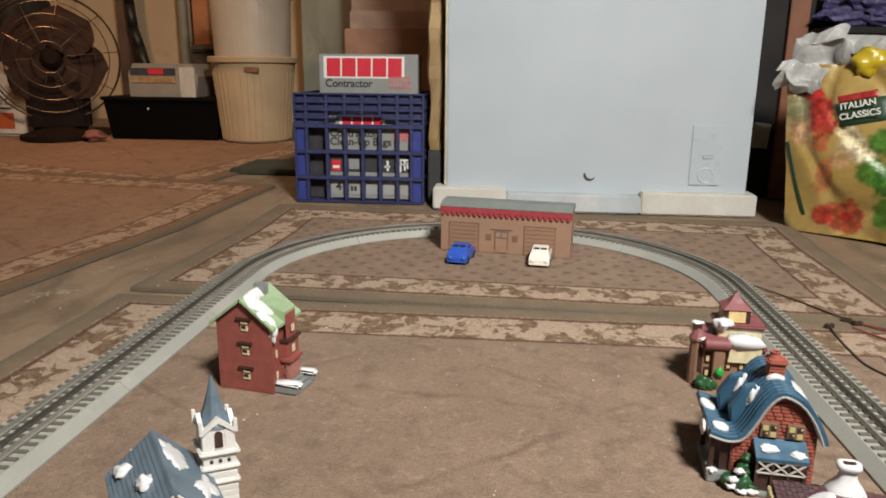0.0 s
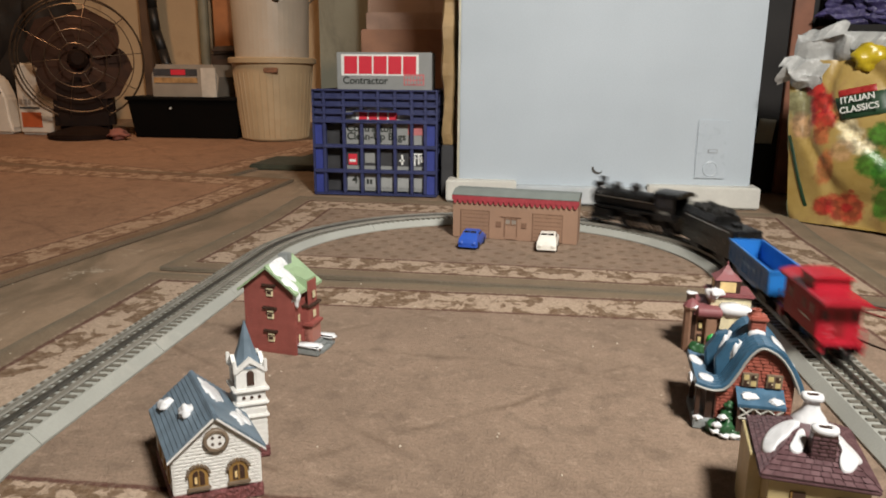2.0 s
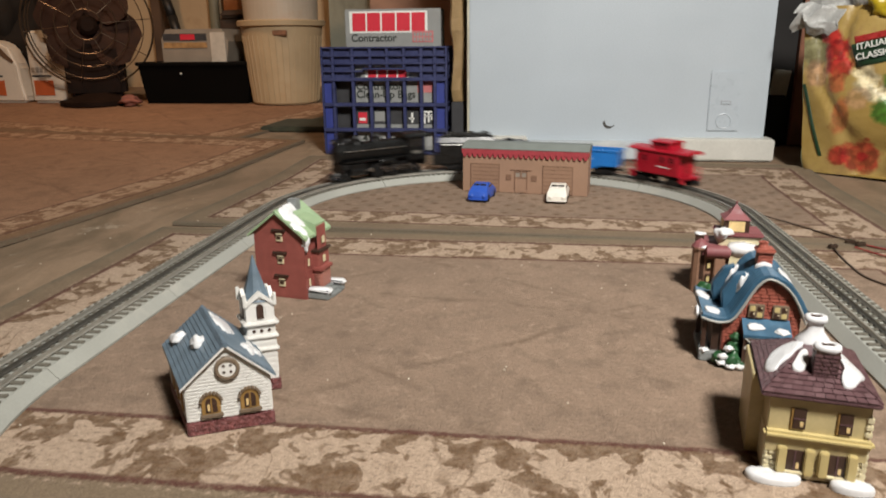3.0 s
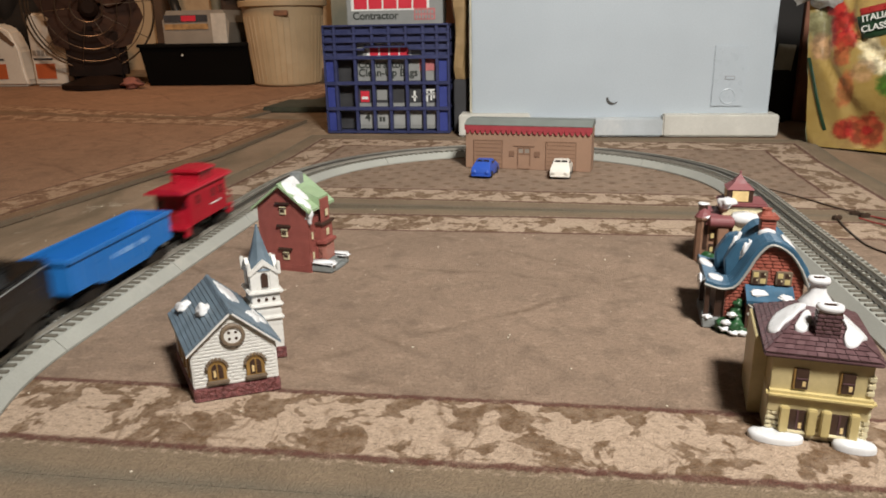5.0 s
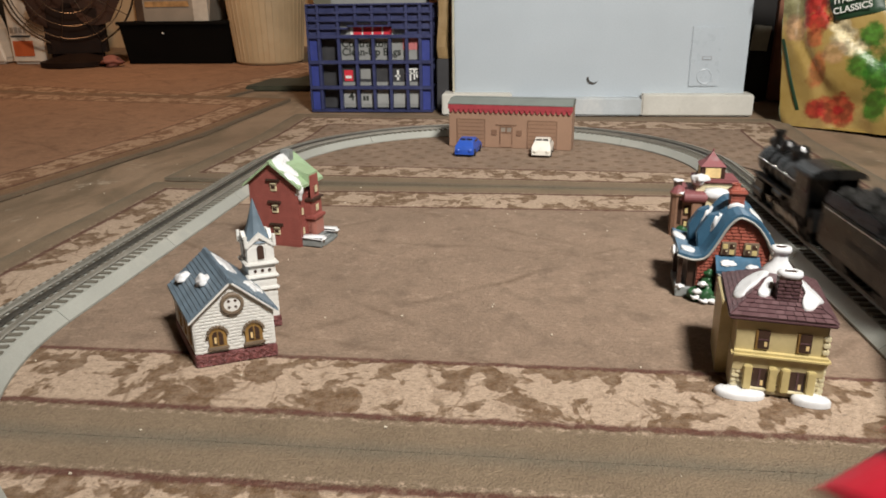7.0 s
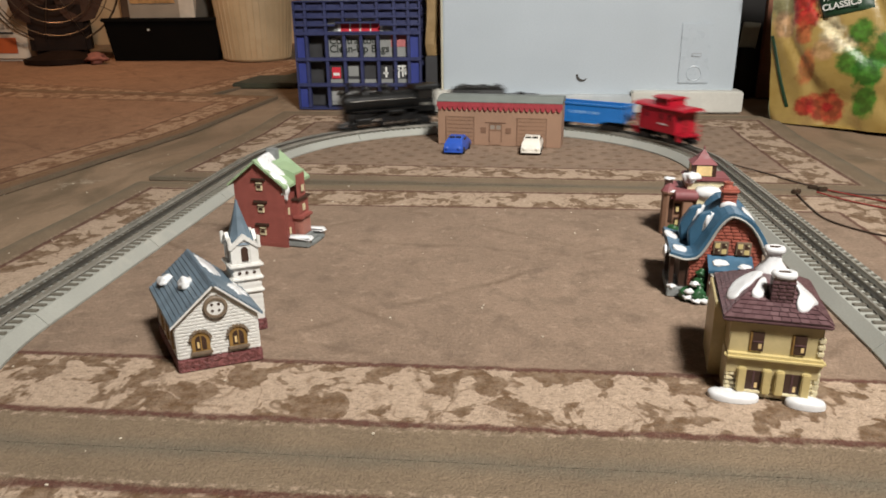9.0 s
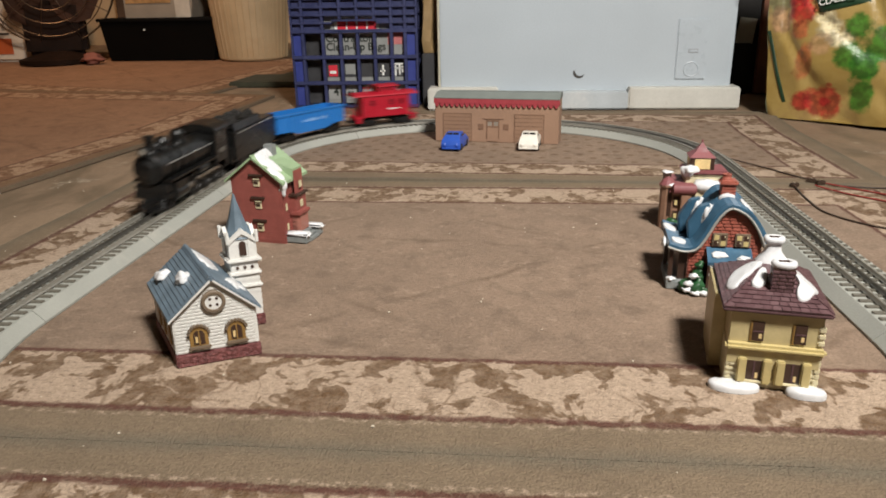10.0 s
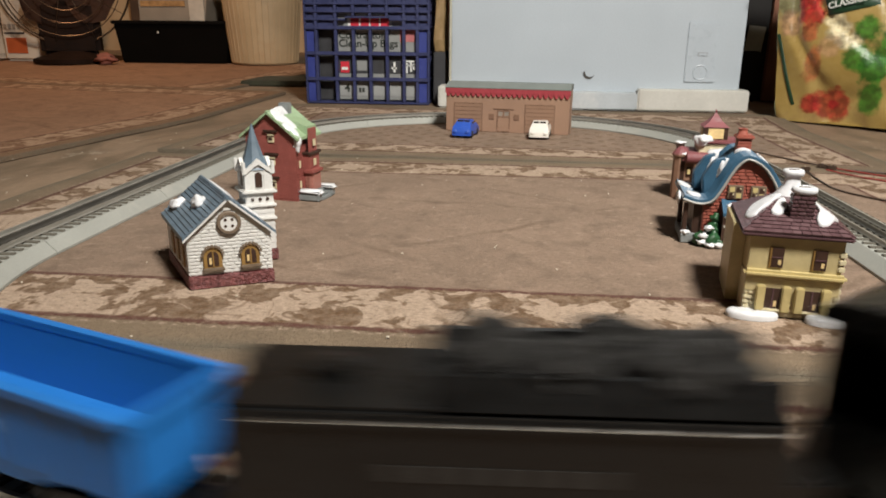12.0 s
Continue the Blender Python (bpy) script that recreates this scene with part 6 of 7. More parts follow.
# ---------------------------------------------------------------- vegetable bag and dark furniture
def bag_print(fold_green):
    """Glossy yellow bag fabric with smudged prints of vegetables."""
    n = Nodes("printed_bag_fabric")
    c = n.coords()
    x, _, z = n.axes(c)
    col = n.mix(n.step(n.noise(c, 9, 4), 0.3, 0.7), (0.29, 0.190, 0.048), (0.42, 0.30, 0.105))
    col = n.mix(n.step(n.noise(c, 16, 5, 0.65), 0.55, 0.72, 0, 0.7), col, (0.27, 0.16, 0.07))
    fine, broad = n.math("SUBTRACT", n.noise(c, 48, 2, 0.5), 0.5), n.math("SUBTRACT", n.noise(c, 34, 3), 0.5)
    ragged = n.math("ADD", n.math("MULTIPLY", fine, 0.45), n.math("MULTIPLY", broad, 1.5))
    red, rust, leaf, cream, blush = (0.36, 0.020, 0.020), (0.36, 0.085, 0.035), (0.035, 0.15, 0.015), (0.62, 0.54, 0.34), (0.42, 0.24, 0.14)
    for u, v, ru, rv, ink, most in (
        (0.030, 0.300, 0.042, 0.050, fold_green, 0.8), (0.035, 0.245, 0.034, 0.030, blush, 0.7), (0.065, 0.335, 0.028, 0.024, red, 0.95), (0.085, 0.300, 0.030, 0.030, red, 0.95),
        (0.090, 0.262, 0.032, 0.030, red, 0.9), (0.085, 0.225, 0.024, 0.028, rust, 0.8), (0.095, 0.145, 0.022, 0.048, rust, 0.7), (0.145, 0.250, 0.026, 0.020, cream, 0.8),
        (0.155, 0.228, 0.034, 0.024, cream, 0.95), (0.180, 0.203, 0.026, 0.024, cream, 0.95), (0.135, 0.190, 0.026, 0.030, blush, 0.5), (0.215, 0.235, 0.030, 0.026, leaf, 0.9),
        (0.195, 0.165, 0.034, 0.032, leaf, 0.9), (0.235, 0.140, 0.034, 0.040, leaf, 0.95), (0.225, 0.075, 0.030, 0.046, leaf, 0.9), (0.265, 0.190, 0.040, 0.046, leaf, 0.9),
        (0.085, 0.045, 0.026, 0.024, red, 0.85), (0.135, 0.050, 0.046, 0.038, red, 0.85), (0.137, 0.050, 0.030, 0.026, rust, 0.8), (0.138, 0.050, 0.014, 0.013, red, 0.9), (0.155, 0.094, 0.008, 0.006, rust, 0.9)):
        du = n.math("DIVIDE", n.math("SUBTRACT", x, u - 0.050 * v / 0.405), ru)
        dv = n.math("DIVIDE", n.math("SUBTRACT", z, v), rv)
        d = n.math("ADD", n.math("SQRT", n.math("ADD", n.math("MULTIPLY", du, du), n.math("MULTIPLY", dv, dv))), ragged)
        shade = n.mix(n.step(fine, -0.1, 0.15), tuple(0.6 * k for k in ink), tuple(min(1.0, 1.35 * k) for k in ink))
        col = n.mix(n.step(d, 0.70, 1.15, most, 0), col, shade)
    n.bump(n.noise(c, 26, 5, 0.6), 0.45, 0.006)
    return n.done(col, 0.36, 0, 0.4)


def build_bag():
    ang = math.degrees(math.atan2(1.008 - 1.145, 0.949 - 0.772))
    t = thing("shopping_bag", pose(0.757, 1.106, ground(1.11) - 0.0062, 0, 0, ang), "yellow printed reusable shopping bag with vegetable pictures", "bag")
    W, H, D = 0.40, 0.405, 0.15
    fabric = surface("yellow_bag_fabric", (0.35, 0.235, 0.065), 0.30, vary=0.35, big=9, bump=0.3, dirt=(0.27, 0.16, 0.07))
    fold_green = (0.20, 0.21, 0.12)
    fold = surface("dull_green_bag_side", fold_green, 0.45, vary=0.4, big=14)

    def front(u, v):
        """The bulging, creased front of the bag."""
        b = 0.030 * math.sin(math.pi * min(1, max(0, u / W))) * math.sin(math.pi * min(1, max(0.03, v / H)))
        b += 0.007 * noise.noise(Vector((u * 14, v * 11, 1.0))) + 0.014 * noise.noise(Vector((u * 5, v * 5, 4.0)))
        b -= 0.012 * max(0.0, 1 - abs(noise.noise(Vector((u * 7 + v * 3, v * 5, 7.0)))) * 7)
        lean = 0.020 * (1 - v / H)
        return Vector((u - 0.050 * (v / H), -b - lean, v))

    def skin(fn, n=44, m=44, back=False):
        bm = bmesh.new()
        g = [[bm.verts.new(fn(i / n, j / m)) for i in range(n + 1)] for j in range(m + 1)]
        for j in range(m):
            for i in range(n):
                bm.faces.new((g[j][i], g[j][i + 1], g[j + 1][i + 1], g[j + 1][i]))
        return bm

    part("front", skin(lambda a, b: front(a * W, b * H)), bag_print(fold_green), t, "yellow fabric printed with tomatoes, cauliflower and greens", smooth=True)

    def west(a, b):
        p = front(0, b * H)
        q = Vector((-0.012, D, b * H))
        r = p.lerp(q, a)
        r.x += 0.055 * math.sin(math.pi * a) * (0.35 + 0.65 * (1 - b)) + 0.008 * noise.noise(r * 16)
        return r

    part("west_gusset", skin(west), fold, t, smooth=True)
    part("east_side", skin(lambda a, b: front(W, b * H).lerp(Vector((W, D, b * H)), a), 4, 8), fabric, t, smooth=True)
    part("back", skin(lambda a, b: Vector((-0.012 + a * (W + 0.012), D + 0.01 * noise.noise(Vector((a * 6, b * 6, 9))), b * H)), 8, 8), fabric, t, smooth=True)
    part("bottom", boxed(-0.004, W, -0.016, D, 0.0, 0.004), fabric, t)

    def patch(name, u, v, ru, rv, colour, seed, lift=0.0012, turn=0.0, rough=0.3, square=False, parent=t):
        bm = bmesh.new()
        ca, sa = math.cos(radians(turn)), math.sin(radians(turn))
        rings = []
        for j in range(6):
            ring = []
            for k in range(24):
                a = 2 * math.pi * k / 24
                f = j / 5 * (1 + (0 if square else rough * noise.noise(Vector((math.cos(a) * 1.6, math.sin(a) * 1.6, seed * 2.3)))))
                x, z = math.cos(a), math.sin(a)
                if square:
                    s = 1 / max(abs(x), abs(z))
                    x, z = x * s, z * s
                x, z = x * f * ru, z * f * rv
                p = front(u + x * ca - z * sa, v + x * sa + z * ca)
                p.y -= lift * (1.0 if j < 5 else 0.3)
                ring.append(bm.verts.new(p))
            rings.append(ring)
        for p, q in zip(rings, rings[1:]):
            for k in range(24):
                bm.faces.new((p[k], p[(k + 1) % 24], q[(k + 1) % 24], q[k]))
        return part(name, bm, colour, parent, smooth=True)

    red = surface("tomato_print", (0.33, 0.025, 0.022), 0.32, vary=0.35, big=40)
    dgreen = surface("label_green_print", (0.012, 0.045, 0.018), 0.45, vary=0.2)
    patch("side_seam", 0.024, 0.130, 0.0045, 0.090, dgreen, 2, 0.0036, 13, square=True)
    sign = patch("label_panel", 0.178, 0.300, 0.058, 0.027, dgreen, 1, 0.0050, 13, square=True)
    patch("label_band", 0.163, 0.3335, 0.042, 0.008, red, 1, 0.0050, 13, square=True)
    for words, dv in (("ITALIAN", 0.0125), ("CLASSICS", -0.0110)):
        p = front(0.130, 0.293 + dv)
        lettering("lettering", words, 0.0205, pose(p.x, p.y - 0.0125, p.z + 0.002, 0, 0, -2) @ pose(0, 0, 0, 0, -13) @ FACE, PRINT_WHITE, t)
    # clear film bunched over the rim
    film = surface("crumpled_clear_film", (0.42, 0.425, 0.41), 0.22, vary=0.3, big=22, bump=0.5, depth=0.004)
    for k, (x, y, z, wide, high, turn) in enumerate(((-0.070, -0.010, 0.350, 0.105, 0.070, 8), (-0.030, 0.012, 0.385, 0.125, 0.090, -12), (0.010, 0.045, 0.425, 0.36, 0.065, 9))):
        bm = bmesh.new()
        n = 30
        grid = []
        for j in range(n + 1):
            row = []
            for i in range(n + 1):
                a, b = i / n, j / n
                p = Vector((a * wide, 0.0, b * high))
                q = p * 13 + Vector((k * 7, 0, 0))
                fold_y = 0.034 * abs(noise.noise(q)) + 0.010 * abs(noise.noise(q * 2.3)) - 0.022 * math.sin(math.pi * b)
                rag = 0.020 * noise.noise(Vector((a * 3, b * 3, k)))
                row.append(bm.verts.new((p.x + rag, fold_y, p.z + rag * 1.2 - 0.03 * (a - 0.5) ** 2)))
            grid.append(row)
        for j in range(n):
            for i in range(n):
                bm.faces.new((grid[j][i], grid[j][i + 1], grid[j + 1][i + 1], grid[j + 1][i]))
        got = bmesh.ops.extrude_face_region(bm, geom=bm.faces[:])
        for v in got["geom"]:
            if isinstance(v, bmesh.types.BMVert):
                v.co.y += 0.0012
        bmesh.ops.transform(bm, matrix=pose(x, y, z, 0, turn), verts=bm.verts[:])
        part("film", bm, film, t, "crumpled clear plastic film")
    bm = bmesh.new()
    blob(bm, 0.125, 0.012, 0.405, 0.034, 0.03, 0.034, 3, rough=0.7)
    part("yellow_pepper", bm, surface("yellow_pepper_skin", (0.46, 0.34, 0.015), 0.3, vary=0.2, big=30), t, smooth=True)


def build_dark_side():
    t = thing("dark_cabinet", pose(0, 0, ground(1.5) - 0.0062), "black wooden cabinet standing behind the shopping bag", "cabinet")
    dark = surface("black_stained_wood", (0.018, 0.016, 0.015), 0.6, vary=0.5, big=9, spec=0.25)
    part("body", boxed(0.700, 1.75, 1.46, 1.95, 0.0, 1.5, bevel=0.004), dark, t)
    part("stile", boxed(0.815, 0.868, 1.435, 1.460, 0.0, 1.5, bevel=0.002), surface("reddish_brown_wood", (0.22, 0.085, 0.045), 0.5, vary=0.3, big=14), t, "reddish-brown upright post")
    part("shelf", boxed(0.87, 1.75, 1.30, 1.462, 0.468, 0.486, bevel=0.002), dark, t)
    p = thing("pale_card", pose(0.768, 1.452, ground(1.45) - 0.006 + 0.15), "small pale card leaning on the dark cabinet", "card")
    part("card", boxed(-0.02, 0.03, 0.0, 0.006, 0.0, 0.075, m=pose(0, 0, 0, 0, 6), bevel=0.001), surface("pale_card_paper", (0.42, 0.40, 0.33), 0.7), p)
    part("foot", boxed(-0.015, 0.025, -0.004, 0.006, -0.152, 0.001), dark, p)
    b = thing("purple_bag", pose(1.06, 1.385, ground(1.5) - 0.0062 + 0.486), "dark purple crumpled plastic bag on the shelf", "bag")
    bm = bmesh.new()
    got = bmesh.ops.create_icosphere(bm, subdivisions=4, radius=1.0)["verts"]
    for v in got:
        c = v.co.copy()
        f = 1 + 0.4 * noise.noise(c * 2.3) + 0.2 * noise.noise(c * 6)
        v.co = Vector((c.x * 0.17 * f, c.y * 0.06 * f, max(0, 0.05 + c.z * 0.065 * f)))
    part("film", bm, surface("purple_film", (0.06, 0.05, 0.14), 0.25, vary=0.5, big=30, bump=0.7, depth=0.005), b)
    w = thing("white_carton", pose(1.15, 1.43, ground(1.5) - 0.0062 + 0.486), "plain white carton standing on the dark shelf", "carton")
    part("box", boxed(-0.26, 0.2, 0.0, 0.025, 0.10, 0.30, bevel=0.002), surface("plain_white_card", (0.6, 0.6, 0.58), 0.6), w)
    part("stand", boxed(-0.26, 0.2, 0.003, 0.022, 0.0, 0.1), dark, w)


def build_kraft():
    t = thing("paper_bag", pose(-0.1725, 1.325, ground(1.32) - 0.006 + 0.151), "crumpled brown kraft paper bag squeezed beside the crate", "bag")
    bm = bmesh.new()
    n = 20
    rows = []
    for j in range(16):
        z = j / 15 * 0.50
        ring = []
        for k in range(n):
            a = 2 * math.pi * k / n
            s = 1 / max(abs(math.cos(a)), abs(math.sin(a)), 0.75)
            p = Vector((math.cos(a) * (0.0175 + 0.002 * (z > 0.14)) * s, math.sin(a) * 0.05 * s, z))
            p += Vector((noise.noise(p * 14) * 0.008, noise.noise(p * 14 + Vector((4, 0, 0))) * 0.022, 0))
            ring.append(bm.verts.new(p))
        rows.append(ring)
    for p, q in zip(rows, rows[1:]):
        for k in range(n):
            bm.faces.new((p[k], p[(k + 1) % n], q[(k + 1) % n], q[k]))
    bm.faces.new(rows[0][::-1])
    part("paper", bm, surface("kraft_paper", (0.33, 0.22, 0.10), 0.6, vary=0.3, big=14, bump=0.6, depth=0.004), t)
    # added block: its black stands for the shaded gap below the paper bag
    k = thing("dark_gap_block", pose(-0.1725, 1.325, ground(1.27) - 0.0062), "small black block added for the shade under the paper bag", "box")
    part("box", boxed(-0.0175, 0.0175, -0.055, 0.055, 0.0, 0.1525, bevel=0.002), DARKBOX, k)
    c = thing("cardboard_box", pose(-0.40, 2.05, ground(2.05) - 0.006), "tall reddish-brown cardboard box behind the crate", "box")
    part("box", boxed(-0.205, 0.20, 0.0, 0.3, 0.0, 0.49, bevel=0.004), surface("reddish_card", (0.30, 0.155, 0.095), 0.75, vary=0.35, big=8), c)
    part("flap", boxed(-0.205, 0.20, 0.10, 0.106, 0.489, 0.560, bevel=0.002), surface("pale_card_flap", (0.36, 0.24, 0.18), 0.75, vary=0.4, big=10), c)
    b = thing("stained_board", pose(-0.42, 2.55, ground(2.55) - 0.008, -2), "pale pinkish stained board leaning behind the cardboard box", "board")
    part("board", boxed(-0.27, 0.30, 0.0, 0.018, 0.0, 1.25, bevel=0.003), plaster("pinkish_stained_paint", (0.46, 0.33, 0.26), (0.24, 0.14, 0.10), 0.6), b)
    part("edge_strip", boxed(0.2005, 0.2305, -0.012, -0.001, 0.0, 1.25, bevel=0.002), surface("dark_strip", (0.06, 0.045, 0.035), 0.6), b)
    m = thing("mould_patch", pose(-0.707, 2.944, 0.707), "dark flaking mould patch on the greenish wall", "stain")
    bm = bmesh.new()
    for k, (x, z, rx, rz) in enumerate(((0.0, 0.03, 0.035, 0.045), (-0.03, -0.01, 0.022, 0.03), (0.035, -0.03, 0.022, 0.022), (0.0, -0.05, 0.016, 0.02))):
        blob(bm, x, 0.0, z, rx, 0.004, rz, k, rough=0.9)
    part("flakes", bm, surface("dark_mould", (0.05, 0.05, 0.038), 0.9, vary=0.4, big=60), m)


# ---------------------------------------------------------------- along the far wall
def build_far_things():
    def base(y):
        return ground(y) + 0.0035
    t = thing("bucket", pose(-1.108, 2.44, base(2.3)), "large cream plastic bucket with ribbed sides and stained rim", "bucket")
    cream = surface("cream_bucket_plastic", (0.46, 0.335, 0.195), 0.45, vary=0.12, big=8, dirt=(0.42, 0.27, 0.14))
    part("body", lathe(bmesh.new(), [(0.142, 0.0), (0.150, 0.008), (0.178, 0.30), (0.184, 0.352), (0.178, 0.352), (0.146, 0.012), (0.01, 0.012)], 56), cream, t, smooth=False)
    part("rim", lathe(bmesh.new(), [(0.183, 0.340), (0.196, 0.342), (0.198, 0.362), (0.190, 0.366), (0.180, 0.362)], 56), cream, t)
    for k in range(40):
        a = 2 * math.pi * k / 40
        part("rib", rod(bmesh.new(), (0.1505 * math.cos(a), 0.1505 * math.sin(a), 0.012), (0.178 * math.cos(a), 0.178 * math.sin(a), 0.30), 0.0022, 5), cream, t)
    part("stain", boxed(0.02, 0.085, -0.183, -0.172, 0.300, 0.322, bevel=0.003), surface("rust_stain", (0.22, 0.10, 0.05), 0.7, vary=0.5, big=60), t)
    d = thing("white_tub", pose(-1.108, 2.44, base(2.3) + 0.300), "tall white plastic tub stacked in the cream bucket", "tub")
    white = surface("white_tub_plastic", (0.46, 0.38, 0.29), 0.4, vary=0.12, big=5, dirt=(0.44, 0.30, 0.20))
    part("shell", lathe(bmesh.new(), [(0.158, 0.0), (0.162, 0.01), (0.174, 0.36), (0.180, 0.365), (0.180, 0.385), (0.172, 0.385), (0.156, 0.02), (0.01, 0.02)], 48), white, d)
    part("rim", lathe(bmesh.new(), [(0.174, 0.395), (0.188, 0.397), (0.189, 0.412), (0.178, 0.414), (0.172, 0.384)], 48), white, d)
    part("label", boxed(0.070, 0.098, -0.170, -0.155, 0.300, 0.345, bevel=0.002), surface("dark_green_label", (0.05, 0.075, 0.06), 0.5), d)
    bm = bmesh.new()
    arc = [(0.185 + 0.045 * math.sin(math.pi * k / 8), -0.02, 0.400 - 0.10 * k / 8) for k in range(9)]
    for p, q in zip(arc, arc[1:]):
        rod(bm, p, q, 0.003, 6)
    part("bail_wire", bm, surface("dull_bail_wire", (0.16, 0.14, 0.12), 0.4, metal=0.8), d)
    b = thing("storage_bin", pose(-1.515, 2.50, base(2.36)), "black plastic storage bin beside the bucket", "bin")
    bm = bmesh.new()
    prism(bm, [(-0.245, 0.0), (0.245, 0.0), (0.275, 0.175), (-0.275, 0.175)], -0.13, 0.15)
    part("tub", bm, surface("black_bin_plastic", (0.003, 0.0025, 0.002), 0.9, vary=0.3, big=8, spec=0.05), b)
    part("lip", boxed(-0.285, 0.285, -0.142, 0.162, 0.170, 0.186, bevel=0.004), surface("black_lip_plastic", (0.004, 0.0035, 0.003), 0.7, spec=0.1), b)
    part("stud", lathe(bmesh.new(), [(0.004, 0), (0.004, 0.004)], 10, pose(-0.06, -0.140, 0.135, 90)), PRINT_WHITE, b)
    g = thing("white_carton", pose(-1.530, 2.50, base(2.36) + 0.186), "off-white carton with striped label lying on the bin", "carton")
    part("box", prism(bmesh.new(), [(-0.145, 0.0), (0.165, 0.0), (0.178, 0.090), (0.150, 0.145), (-0.120, 0.145), (-0.145, 0.100)], -0.10, 0.12), surface("off_white_card", (0.25, 0.21, 0.165), 0.6, vary=0.15, big=10), g)
    part("paper", boxed(0.095, 0.165, -0.1065, -0.1005, -0.055, 0.130), surface("white_paper", (0.48, 0.43, 0.36), 0.6), g)
    part("dark_stripe", boxed(-0.135, 0.075, -0.1035, -0.0995, 0.095, 0.125), DARKBOX, g)
    part("red_stripe", boxed(-0.05, 0.02, -0.1050, -0.1030, 0.098, 0.122), PRINT_RED, g)
    part("ochre_stripe", boxed(-0.135, 0.075, -0.1035, -0.0995, 0.062, 0.086), surface("ochre_stripe_print", (0.35, 0.20, 0.08), 0.6, vary=0.4, big=40), g)
    k = thing("tool_case", pose(-1.37, 2.64, base(2.36) + 0.0), "dark brown tool case leaning behind the bin", "case")
    part("case", boxed(-0.14, 0.13, 0.03, 0.12, 0.0, 0.40, bevel=0.015), surface("dark_brown_case", (0.045, 0.026, 0.016), 0.5, vary=0.3), k)
    part("handle", boxed(-0.10, 0.13, 0.0, 0.1, 0.39, 0.425, m=pose(0, 0, 0, 0, -3), bevel=0.012), surface("dark_brown_case", (0.045, 0.026, 0.016), 0.5, vary=0.3), k)
    # fan
    f = thing("floor_fan", pose(-2.000, 2.36, base(2.25), 0, 0, 26) @ Matrix.Scale(1.10, 4), "dark brown floor fan with a round wire guard", "fan")
    brown = surface("dark_fan_plastic", (0.016, 0.008, 0.005), 0.7, vary=0.3, big=12, spec=0.1)
    wire = surface("dull_wire", (0.13, 0.09, 0.06), 0.35, metal=0.8, vary=0.2)
    part("foot", lathe(bmesh.new(), [(0.150, 0.0), (0.152, 0.018), (0.10, 0.034), (0.05, 0.05)], 32), brown, f)
    part("column", boxed(-0.115, 0.115, -0.03, 0.12, 0.03, 0.25, bevel=0.02), brown, f)
    part("motor", lathe(bmesh.new(), [(0.07, 0.0), (0.085, 0.02), (0.085, 0.10), (0.06, 0.14)], 28, pose(0.0, 0.16, 0.325, 90)), brown, f)
    for j in range(4):
        bm = bmesh.new()
        m = pose(0, -0.012, 0.325) @ Matrix.Rotation(j * math.pi / 2 + 0.5, 4, "Y")
        rows = []
        for q in range(9):
            r = 0.035 + q * 0.0205
            wdt = 0.04 + 0.075 * math.sin(math.pi * min(1, q / 8 * 0.8 + 0.1))
            rows.append([bm.verts.new(m @ Vector((r, s * 0.022 * wdt / 0.1 + 0.0, s * wdt))) for s in (-1, -0.3, 0.4, 1)])
        for p, q in zip(rows, rows[1:]):
            for i in range(3):
                bm.faces.new((p[i], p[i + 1], q[i + 1], q[i]))
        part("blade", bm, surface("brown_blade", (0.045, 0.022, 0.014), 0.8, vary=0.3, spec=0.15), f)
    part("hub", lathe(bmesh.new(), [(0.04, 0.0), (0.04, 0.02), (0.025, 0.032)], 24, pose(0, -0.02, 0.325, 90)), brown, f)

    def hoop(r, y, thick, parent):
        bm = bmesh.new()
        n = 48
        for i in range(n):
            a, c = 2 * math.pi * i / n, 2 * math.pi * (i + 1) / n
            rod(bm, (r * math.cos(a), y, 0.325 + r * math.sin(a)), (r * math.cos(c), y, 0.325 + r * math.sin(c)), thick, 6)
        return part("guard_ring", bm, wire, parent)

    for r, y, th in ((0.250, -0.02, 0.004), (0.248, 0.06, 0.004), (0.215, -0.062, 0.0022), (0.165, -0.082, 0.0022), (0.115, -0.094, 0.0025), (0.06, -0.10, 0.003)):
        hoop(r, y, th, f)
    for i in range(10):
        a = 2 * math.pi * i / 10 + 0.1
        bm = bmesh.new()
        pts = [(0.06, -0.10), (0.115, -0.094), (0.165, -0.082), (0.215, -0.062), (0.25, -0.02), (0.248, 0.06)]
        for (ra, ya), (rb, yb) in zip(pts, pts[1:]):
            rod(bm, (ra * math.cos(a), ya, 0.325 + ra * math.sin(a)), (rb * math.cos(a), yb, 0.325 + rb * math.sin(a)), 0.0016, 5)
        part("guard_wire", bm, wire, f)
    # bottles
    for x, y, h, lab in ((-2.245, 2.42, 0.335, "white plastic jug with an orange label beside the fan"), (-2.50, 2.42, 0.29, "white plastic jug at the wall end of the row")):
        j = thing("cleaner_jug", pose(x, y, base(2.36)), lab, "jug", "cleaner jugs")
        white = surface("white_jug_plastic", (0.62, 0.55, 0.46), 0.4, vary=0.08, big=10)
        k = h / 0.335
        bm = bmesh.new()
        prism(bm, [(-0.108, 0.0), (0.108, 0.0), (0.112, 0.02), (0.098, 0.10 * k), (0.092, 0.20 * k), (0.055, 0.30 * k), (0.0, 0.335 * k), (-0.085, 0.335 * k), (-0.108, 0.30 * k)], -0.04, 0.05)
